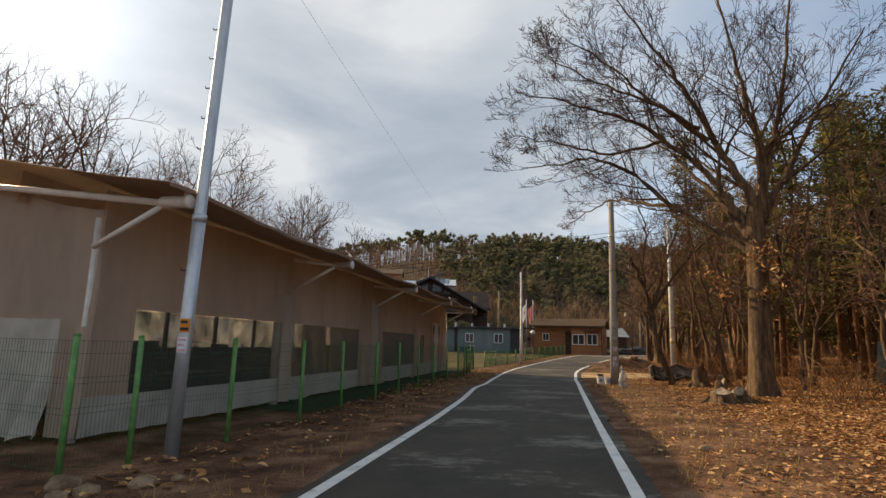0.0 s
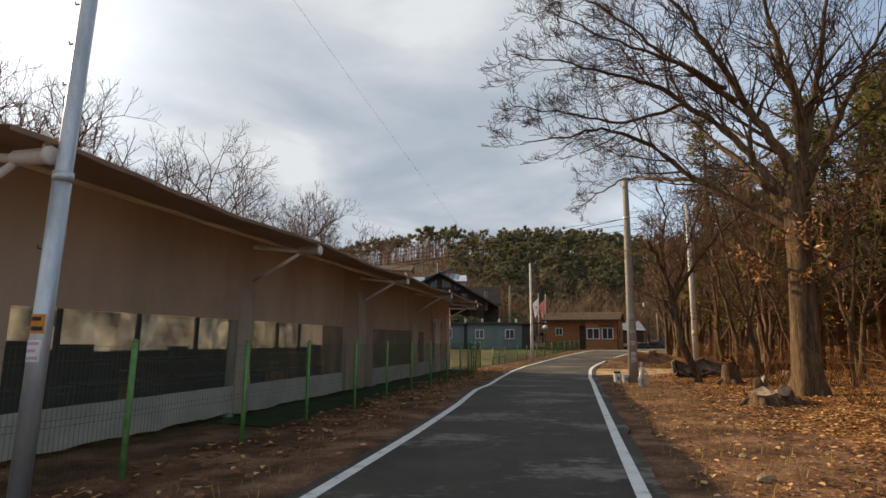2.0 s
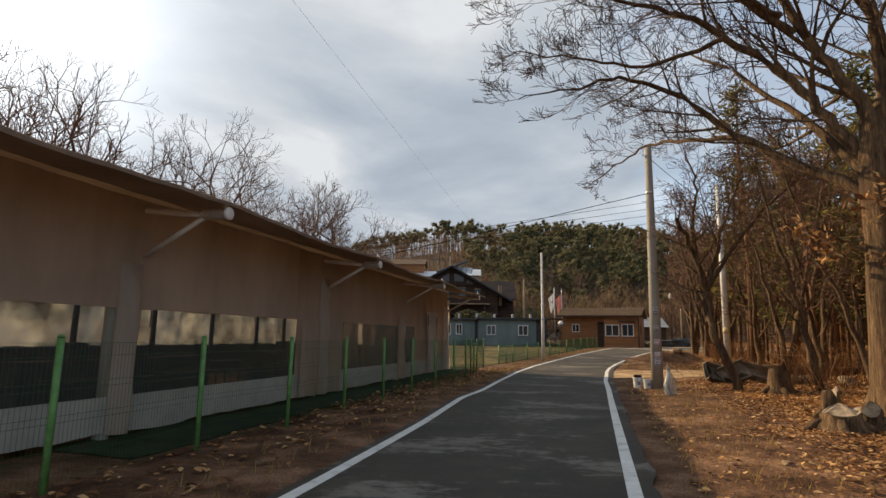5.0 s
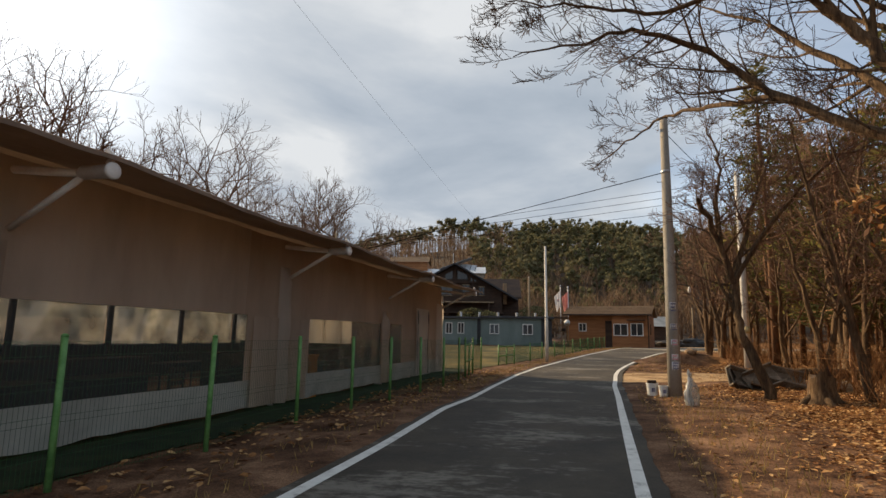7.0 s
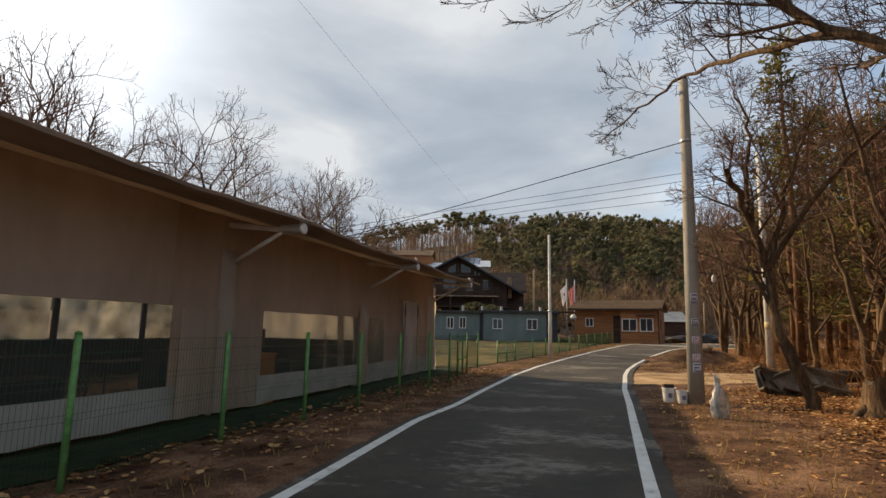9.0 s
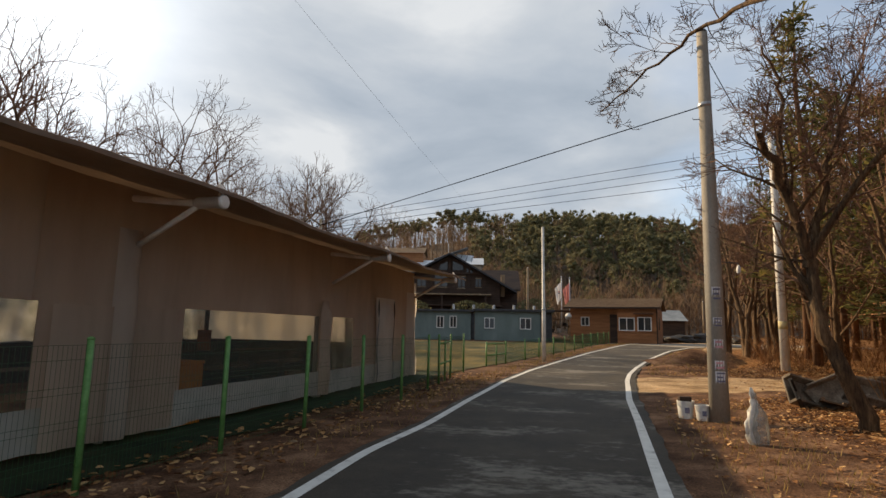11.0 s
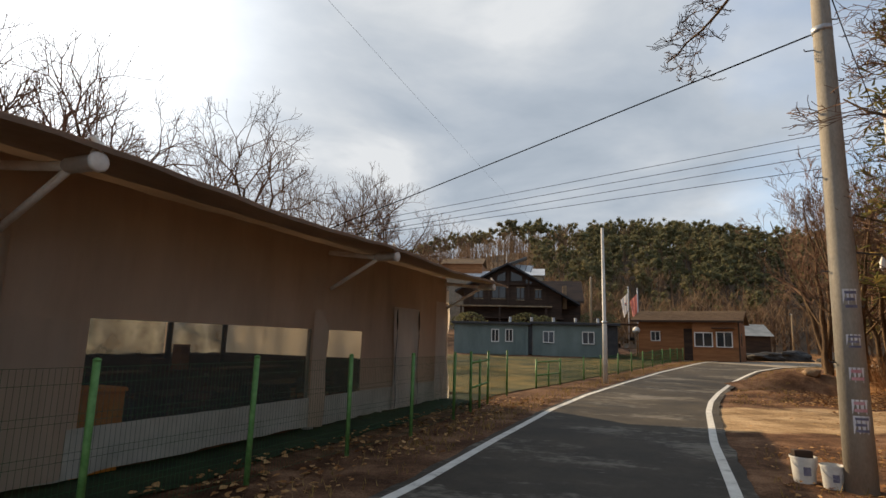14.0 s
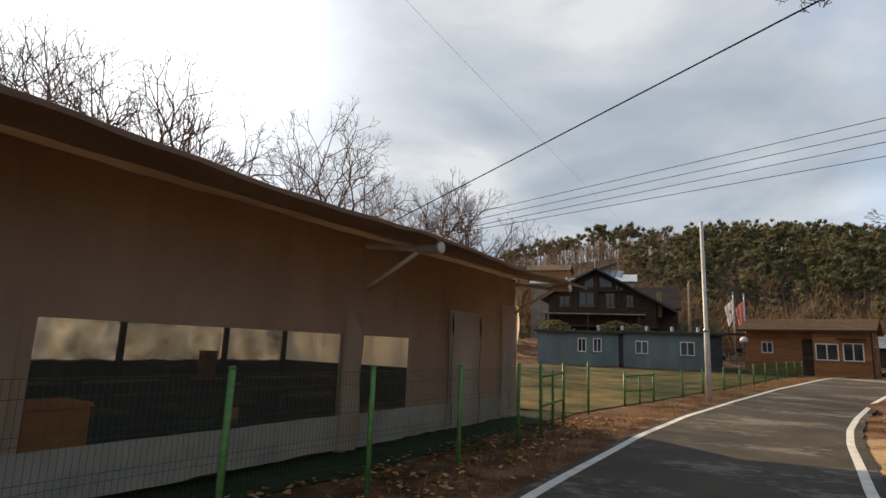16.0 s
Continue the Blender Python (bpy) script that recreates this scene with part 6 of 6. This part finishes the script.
for x, y, h in ((-4.5, 76, 2.6), (1.5, 78, 2.4), (3.4, 77, 2.2), (-9, 75, 2.6), (9.5, 80, 3.0)):
    s_ = thing("garden_shrub", pose(x, y, ground_z(x, y)), "clipped dark evergreen shrub by the chalet", "shrub", "garden shrubs")
    b = Build()
    for _ in range(500):
        a, e = sh.uniform(0, 6.28), sh.uniform(-0.6, 1)
        rr = h * 0.75 * math.sqrt(max(0.02, 1 - e * e)) * sh.uniform(0.6, 1.05)
        c = Vector((rr * math.cos(a), rr * math.sin(a), h * 0.55 + h * 0.45 * e))
        u = Vector((sh.uniform(-1, 1), sh.uniform(-1, 1), sh.uniform(-1, 1))).normalized()
        v = u.cross(Vector((0.2, 0.4, 1))).normalized()
        b.face(c - u * 0.22, c + v * 0.1, c + u * 0.22, c - v * 0.1)
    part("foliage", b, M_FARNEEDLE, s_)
    part("stem", Build().tube([(0, 0, -0.1), (0, 0, h * 0.7)], [0.1, 0.05], 6), M_BARK, s_)

# ---- things beside the lane ----


def stump(x, y, r, h, seed, label, cut=None):
    rng = random.Random(seed)
    t = thing("tree_stump", pose(x, y, ground_z(x, y)), label, "stump", "stumps under the oak")
    b, top = Build(), []
    rows = []
    for z, f in ((-0.1, 1.6), (0.05, 1.35), (h * 0.25, 1.12), (h * 0.5, 1.03), (h * 0.75, 0.97), (h, 0.93)):
        row = []
        for k in range(18):
            a = 6.2832 * k / 18
            q = r * f * (1 + 0.35 * noise.noise((1.3 * math.cos(a), 1.3 * math.sin(a), seed * 3)) + 0.14 * math.sin(5 * a + seed) * (1.6 if z < 0.1 else 0.6) + 0.09 * rng.uniform(-1, 1))
            row.append((q * math.cos(a), q * math.sin(a), z + (min(0.45 * h, 0.28) * noise.noise((1.6 * math.cos(a), 1.6 * math.sin(a), seed)) + 0.06 * math.sin(a + seed) if z == h else 0)))
        rows.append(row + row[:1])
    b.grid(rows)
    part("bark", b, M_BARK, t, "", True)
    c = Build()
    c.f.append(tuple(range(18)))
    c.v = [(p[0] * 0.97, p[1] * 0.97, p[2] + 0.004) for p in rows[-1][:18]]
    part("cut_face", c, cut or M_CUT, t, "" if cut else "pale sawn face")
    for k in range(4):
        a = seed + k * 1.6
        part("root", Build().tube([(r * 0.8 * math.cos(a), r * 0.8 * math.sin(a), 0.16), (r * 1.5 * math.cos(a), r * 1.5 * math.sin(a), 0.07), (r * 2.2 * math.cos(a + 0.3), r * 2.2 * math.sin(a + 0.3), -0.05)], [0.09, 0.07, 0.03], 7), M_BARK, t, "", True)
    return t


stump(7.05, 15.2, 0.26, 0.32, 1, "broad low sawn stump among fallen leaves")
stump(7.6, 15.45, 0.24, 0.3, 2, "low weathered stump beside the oak")
stump(9.2, 20.9, 0.24, 0.6, 3, "tall dark rotten stump", M_BROWNDARK)
stump(7.6, 16.3, 0.14, 0.5, 4, "thin split stump leaning on the oak")
stump(5.9, 6.6, 0.2, 0.4, 5, "grey stump at the edge of the leaves")
log = thing("cut_log", pose(8.0, 15.9, ground_z(8.0, 15.9) + 0.12, 0, 12, 55), "bark-covered log resting by the stump", "log")
part("bark", Build().tube([(-0.9, 0, 0.0), (-0.3, 0.03, 0.02), (0.5, -0.02, 0.0), (0.9, 0, 0)], [0.13, 0.12, 0.115, 0.1], 12), M_BARK, log, "", True)
part("cut_face", Build().tube([(-0.905, 0, 0), (-0.9, 0, 0)], 0.12, 12), M_CUT, log)
beam_ = thing("fallen_trunk", pose(13.2, 27.2, ground_z(13.2, 27.2) + 0.2, 0, 0, 12), "long weathered trunk lying at the forest edge", "log")
part("bark", Build().tube([(-2.4, 0, 0), (0, 0.08, 0.05), (2.4, -0.1, 0)], [0.2, 0.18, 0.15], 12), M_BARK, beam_, "", True)
for k, (x, y, s) in enumerate(((10.9, 23.2, 0.34), (11.5, 24.4, 0.3), (12.0, 22.6, 0.26))):
    b_ = thing("firewood_block", pose(x, y, ground_z(x, y), 0, 0, 40 * k), "pale split firewood block on the leaves", "log", "firewood blocks")
    part("wood", Build().tube([(-s, 0, s * 0.45), (s, 0.03, s * 0.45)], s * 0.5, 8), M_GREYWOOD, b_)
    part("cut_face", Build().tube([(-s - 0.004, 0, s * 0.45), (-s, 0, s * 0.45)], s * 0.47, 8), M_CUT, b_)


def bucket(x, y, s, label, dirty):
    t = thing("bucket", pose(x, y, ground_z(x, y)), label, "bucket", "buckets at the pole")
    part("body", Build().tube([(0, 0, 0), (0, 0, 0.02), (0, 0, 0.30 * s)], [0.115 * s, 0.12 * s, 0.145 * s], 20, False), M_BUCKET, t, "", True)
    part("rim", Build().tube([(0, 0, 0.285 * s), (0, 0, 0.31 * s)], 0.152 * s, 20, False), M_BUCKET, t, "", True)
    part("contents", Build().tube([(0, 0, 0.02), (0, 0, 0.25 * s)], [0.11 * s, 0.135 * s], 16), M_DARK, t)
    part("bail", Build().tube([(0.15 * s * math.cos(a), -0.02 - 0.1 * math.sin(a), 0.27 * s - 0.12 * math.sin(a)) for a in [k * math.pi / 8 for k in range(9)]], 0.005, 4), M_GALV, t)
    part("label_patch", Build().grid([[(0.137 * s * math.cos(a), 0.137 * s * math.sin(a), z * s) for a in (-2.0, -1.8, -1.6, -1.4)] for z in (0.1, 0.2)]), M_INK, t)
    if dirty:
        part("brick_scrap", Build().box(-0.12, -0.05, 0.28, 0.1, 0.06, 0.40, 0.01), M_BROWNDARK, t, "dark scrap lying on top")
    return t


bucket(6.52, 23.75, 1.05, "white plastic bucket filled with dark scrap", True)
bucket(6.72, 23.45, 0.9, "small white plastic bucket by the pole", False)
# clear plastic bag tied at the top
bag = thing("plastic_bag", pose(6.5, 21.05, ground_z(6.5, 21.05)), "tied translucent plastic bag standing on leaves", "bag")
def crumple(profile, cx, seed, amp):
    rows = []
    for z, r in profile:
        row = []
        for k in range(25):
            a = 2 * math.pi * k / 24
            q = r * (1 + amp * noise.noise((math.cos(a) * 1.8, math.sin(a) * 1.8, z * 7 + seed)) + 0.5 * amp * noise.noise((math.cos(a) * 5, math.sin(a) * 5, z * 20 + seed)))
            row.append((cx * (1 - z) + q * math.cos(a) + 0.02 * math.sin(z * 11 + seed), 0.7 * q * math.sin(a), z))
        rows.append(row)
    return Build().grid(rows)


part("bag_film", crumple([(0, 0.08), (0.03, 0.115), (0.12, 0.13), (0.25, 0.14), (0.36, 0.135), (0.45, 0.10), (0.52, 0.06), (0.57, 0.035), (0.62, 0.025), (0.66, 0.04), (0.72, 0.045)], 0.08, 3, 0.55), M_FILM, bag, "translucent crumpled film", True)
part("inner_bag", crumple([(0, 0.05), (0.03, 0.075), (0.12, 0.08), (0.2, 0.06), (0.3, 0.085), (0.38, 0.06), (0.46, 0.07), (0.54, 0.04), (0.6, 0.045), (0.65, 0.02), (0.7, 0.04), (0.75, 0.025), (0.8, 0.01)], -0.04, 8, 0.9), M_SACK, bag, "crumpled white plastic", True)
# broken boards and concrete gutter pieces
sc = random.Random(9)
for k, (x, y, rx, ry, rz, w_, d_, mt, lab) in enumerate(((9.3, 25.0, 62, 14, 18, 0.7, 0.6, M_GUTTER, "dark broken concrete gutter tipped on debris"), (9.95, 24.9, 52, -20, 8, 0.95, 0.65, M_GUTTER, "dark broken concrete gutter tipped on debris"), (10.6, 24.9, 40, 12, -14, 1.0, 0.6, M_GUTTER, "dark broken concrete gutter tipped on debris"), (9.7, 24.6, 14, 8, 65, 0.8, 0.4, M_STONE, "broken grey concrete slab lying on leaves"), (9.05, 24.7, 68, 34, 50, 0.45, 0.5, M_DARK, "dark broken panel leaning on debris"))):
    t = thing("scrap_panel", pose(x, y, ground_z(x, y) + 0.06 + 0.25 * math.sin(radians(rx)), rx, ry, rz), lab, "scrap", "scrap pile")
    part("board", Build().box(-w_ / 2, -d_ / 2, 0, w_ / 2, d_ / 2, 0.035, 0.008), mt, t)
    for a, b, c, d in ((-w_ / 2, -d_ / 2, w_ / 2, -d_ / 2 + 0.05), (-w_ / 2, d_ / 2 - 0.05, w_ / 2, d_ / 2)):
        part("gutter_lip", Build().box(a, b, 0.037, c, d, 0.22 if mt is M_GUTTER else 0.08, 0.012), mt, t)


def rock(x, y, s, seed):
    rng = random.Random(seed)
    bm = bmesh.new()
    bmesh.ops.create_icosphere(bm, subdivisions=2, radius=s)
    for v in bm.verts:
        v.co *= 1 + 0.35 * noise.noise(v.co / s * 1.3 + Vector((seed, 0, 0)))
        v.co.z *= 0.6
    me = bpy.data.meshes.new("stone")
    bm.to_mesh(me)
    bm.free()
    me.materials.append(M_STONE)
    ob = new("stone", me)
    ob.matrix_world = pose(x, y, ground_z(x, y) + s * 0.2, 0, 0, rng.uniform(0, 360))
    tagged(ob, "rough grey-brown stone half sunk in soil", "stone", "loose stones")


for k, (x, y, s) in enumerate(((-3.9, 6.6, 0.16), (-3.55, 6.4, 0.12), (-3.2, 6.75, 0.14), (-4.5, 6.3, 0.18), (-3.7, 6.2, 0.1), (-2.95, 7.0, 0.08), (-1.9, 9.4, 0.05), (-1.2, 12.9, 0.05), (-2.2, 8.6, 0.05), (11.2, 37.6, 0.3), (13.8, 40.4, 0.35), (14.2, 38.0, 0.2), (3.5, 7.5, 0.05), (4.0, 10.2, 0.06), (3.6, 9.0, 0.1), (-1.0, 17.3, 0.05), (0.0, 20.6, 0.06), (-0.4, 18.9, 0.05), (5.0, 13.0, 0.07))):
    rock(x, y, s, k)

# ---- forest edge details ----
edge_tree = thing("forest_tree", Matrix(), "rough leaning trunk at the forest edge", "tree", "forest stems")
wood, fine = Build(), Build()
e0 = Vector((7.25, 9.9, ground_z(7.25, 9.9)))
limb(wood, fine, [e0 + Vector(p) for p in ((-0.05, 0, -0.1), (0.05, 0, 1.0), (0.2, 0.1, 2.6), (0.7, 0.3, 4.6), (1.6, 0.6, 6.4))], 0.19, 0.04, random.Random(51), dict(OAK, levels=4), [], 8, 1.3, 1, 0.45)
part("trunk", wood, M_BARK, edge_tree, "", True)
tagged(part("twig_crown", fine, M_TWIG, edge_tree), kind="stuff")
for x, y, lean, h, r, sd in ((10.6, 19.4, -1.6, 5.5, 0.09, 61), (10.2, 20.8, -1.2, 6.5, 0.11, 62), (11.4, 18.6, 0.8, 6.0, 0.08, 63), (12.6, 16.4, -0.7, 7.0, 0.1, 64), (10.9, 13.6, 0.7, 6.0, 0.08, 65)):
    st = thing("leaning_tree", pose(x, y, ground_z(x, y)), "thin leaning stem at the forest edge", "tree", "forest stems")
    wood, fine = Build(), Build()
    limb(wood, fine, [(0, 0, -0.1), (lean * 0.25, 0.1, h * 0.3), (lean * 0.7, 0.1, h * 0.65), (lean, 0.2, h)], r, 0.015, random.Random(sd), dict(kids=[4, 4, 4, 3], levels=4, wander=0.2, up=0.2, thin=0.006, angle=(30, 70)), [], 11, 1.6, 1, 0.3)
    part("trunk", wood, M_BARK, st, "", True)
    tagged(part("twig_crown", fine, M_REDTWIG, st), kind="stuff")
sheet_ = thing("metal_sheet", pose(15.6, 20.2, ground_z(15.6, 20.2), 8, 0, 15), "pale teal corrugated sheet leaning in the wood", "metal sheet")
cs = Build()
cs.grid([[(-0.8 + 0.05 * j, 0.03 * math.sin(j * 1.57), z) for j in range(33)] for z in (0.0, 0.8, 1.5)])
cs.grid([[(-0.8 + 0.05 * j, 0.03 * math.sin(j * 1.57) + 0.004, z) for j in reversed(range(33))] for z in (0.0, 0.8, 1.5)])
part("sheet", cs, material("teal_sheet", two((0.16, 0.24, 0.24), (0.24, 0.33, 0.32)), 3, 0.5, 0.2, 20), sheet_, "", True)
for k, (x, y, s) in enumerate(((22.5, 68.5, 1.0), (25.0, 70.5, 1.3), (20.8, 69.5, 0.8), (28.5, 69.0, 1.2))):
    bm = bmesh.new()
    bmesh.ops.create_icosphere(bm, subdivisions=3, radius=s)
    for v in bm.verts:
        v.co *= 1 + 0.4 * noise.noise(v.co / s * 1.6 + Vector((k * 3, 0, 0)))
        v.co.z *= 0.5
        v.co.x *= 1.5
    me = bpy.data.meshes.new("tarp_cover")
    bm.to_mesh(me)
    bm.free()
    me.materials.append(M_DARK)
    hp_ = new("tarp_cover", me)
    hp_.matrix_world = pose(x, y, ground_z(x, y) + 0.25)
    tagged(hp_, "bulging dark tarpaulin cover beside the concrete lane", "tarpaulin", "tarpaulin covers")
# withered leaves still hanging in the undergrowth
wl_b = Build()
wr_ = random.Random(71)
for _ in range(420):
    y = wr_.uniform(8, 50)
    x = along(ROAD_R, min(y, 54)) + 6.5 + 18 * wr_.random() ** 1.2
    if (y < 14 and x < 13) or (26 < y < 36 and x < 15.5) or (y > 42 and x < 22):
        continue
    z = ground_z(x, y) + wr_.uniform(0.4, 4.5)
    leaf_cluster(wl_b, (x, y, z), wr_.randint(10, 22), 0.06, 0.35, wr_)
one("withered_leaves", wl_b, M_BRUSH, "withered brown leaves hanging in the undergrowth", "leaves", kind="stuff")

# ---- fallen leaves and dry grass ----
rng = random.Random(2)
lit_b = Build()


def fallen(x, y, s):
    z = ground_z(x, y) + 0.012 + 0.035 * rng.random()
    a = rng.uniform(0, 6.28)
    u = Vector((math.cos(a), math.sin(a), rng.uniform(-0.3, 0.3))) * s
    v = Vector((-math.sin(a), math.cos(a), rng.uniform(-0.35, 0.35))) * s * rng.uniform(0.45, 0.75)
    c = Vector((x, y, z + abs(u.z) * 0.6))
    k = Vector((0, 0, s * rng.uniform(0.0, 0.35)))
    w = u * rng.uniform(0.2, 0.5)
    n = len(lit_b.v)
    lit_b.v += [tuple(p) for p in (c - u, c - w + v + k, c + w + v * 0.8 + k, c + u, c + w - v * 0.9 + k, c - w - v + k)]
    lit_b.f += [(n, n + 3, n + 2, n + 1), (n, n + 5, n + 4, n + 3)]


count = 0
while count < 110000:
    y = 3 + 34 * rng.random() ** 1.25
    dr = 0.6 + 11 * rng.random() ** 1.1
    x = along(ROAD_R, y) + dr
    dens = smoothstep(1.5, 4.2, dr + 1.2 * noise.noise((x * 0.5, y * 0.5, 1))) * 0.92 + 0.08
    if 26.5 < y < 33.5 and x < 15:
        dens *= 0.03
    if rng.random() < dens:
        fallen(x, y, rng.uniform(0.018, 0.05))
        count += 1
for i in range(2600):
    y = rng.uniform(2, 33)
    x = along(ROAD_L, y) - 0.3 - 2.4 * rng.random() ** 0.7
    d = 0.35 + 0.65 * smoothstep(14, 22, y)
    if rng.random() < d * (0.4 + smoothstep(0.6, 1.5, along(ROAD_L, y) - x)):
        fallen(x, y, rng.uniform(0.03, 0.07))
one("fallen_leaves", lit_b, M_LEAF, "thick litter of dry brown oak leaves", "leaves", kind="stuff")
gr = Build()
for i in range(6000):
    y = rng.uniform(3, 62)
    if rng.random() < 0.45:
        x = along(ROAD_R, min(y, 57)) + rng.uniform(0.5, 2.4)
        if y > 26 and y < 33:
            continue
    else:
        x = along(ROAD_L, y) - rng.uniform(0.35, 1.6)
        if y < 24 and rng.random() < 0.75:
            continue
    z = ground_z(x, y)
    h = rng.uniform(0.04, 0.16)
    a = rng.uniform(0, 6.28)
    for _ in range(2):
        d = Vector((math.cos(a), math.sin(a), 0))
        s = Vector((-d.y, d.x, 0)) * 0.006
        p = Vector((x, y, z))
        gr.face(p - s, p + s, p + d * h * 0.5 + Vector((0, 0, h)))
        a += 2.1
one("dry_grass_tufts", gr, M_GRASS, "sparse dry grass along the lane", "grass", kind="stuff")
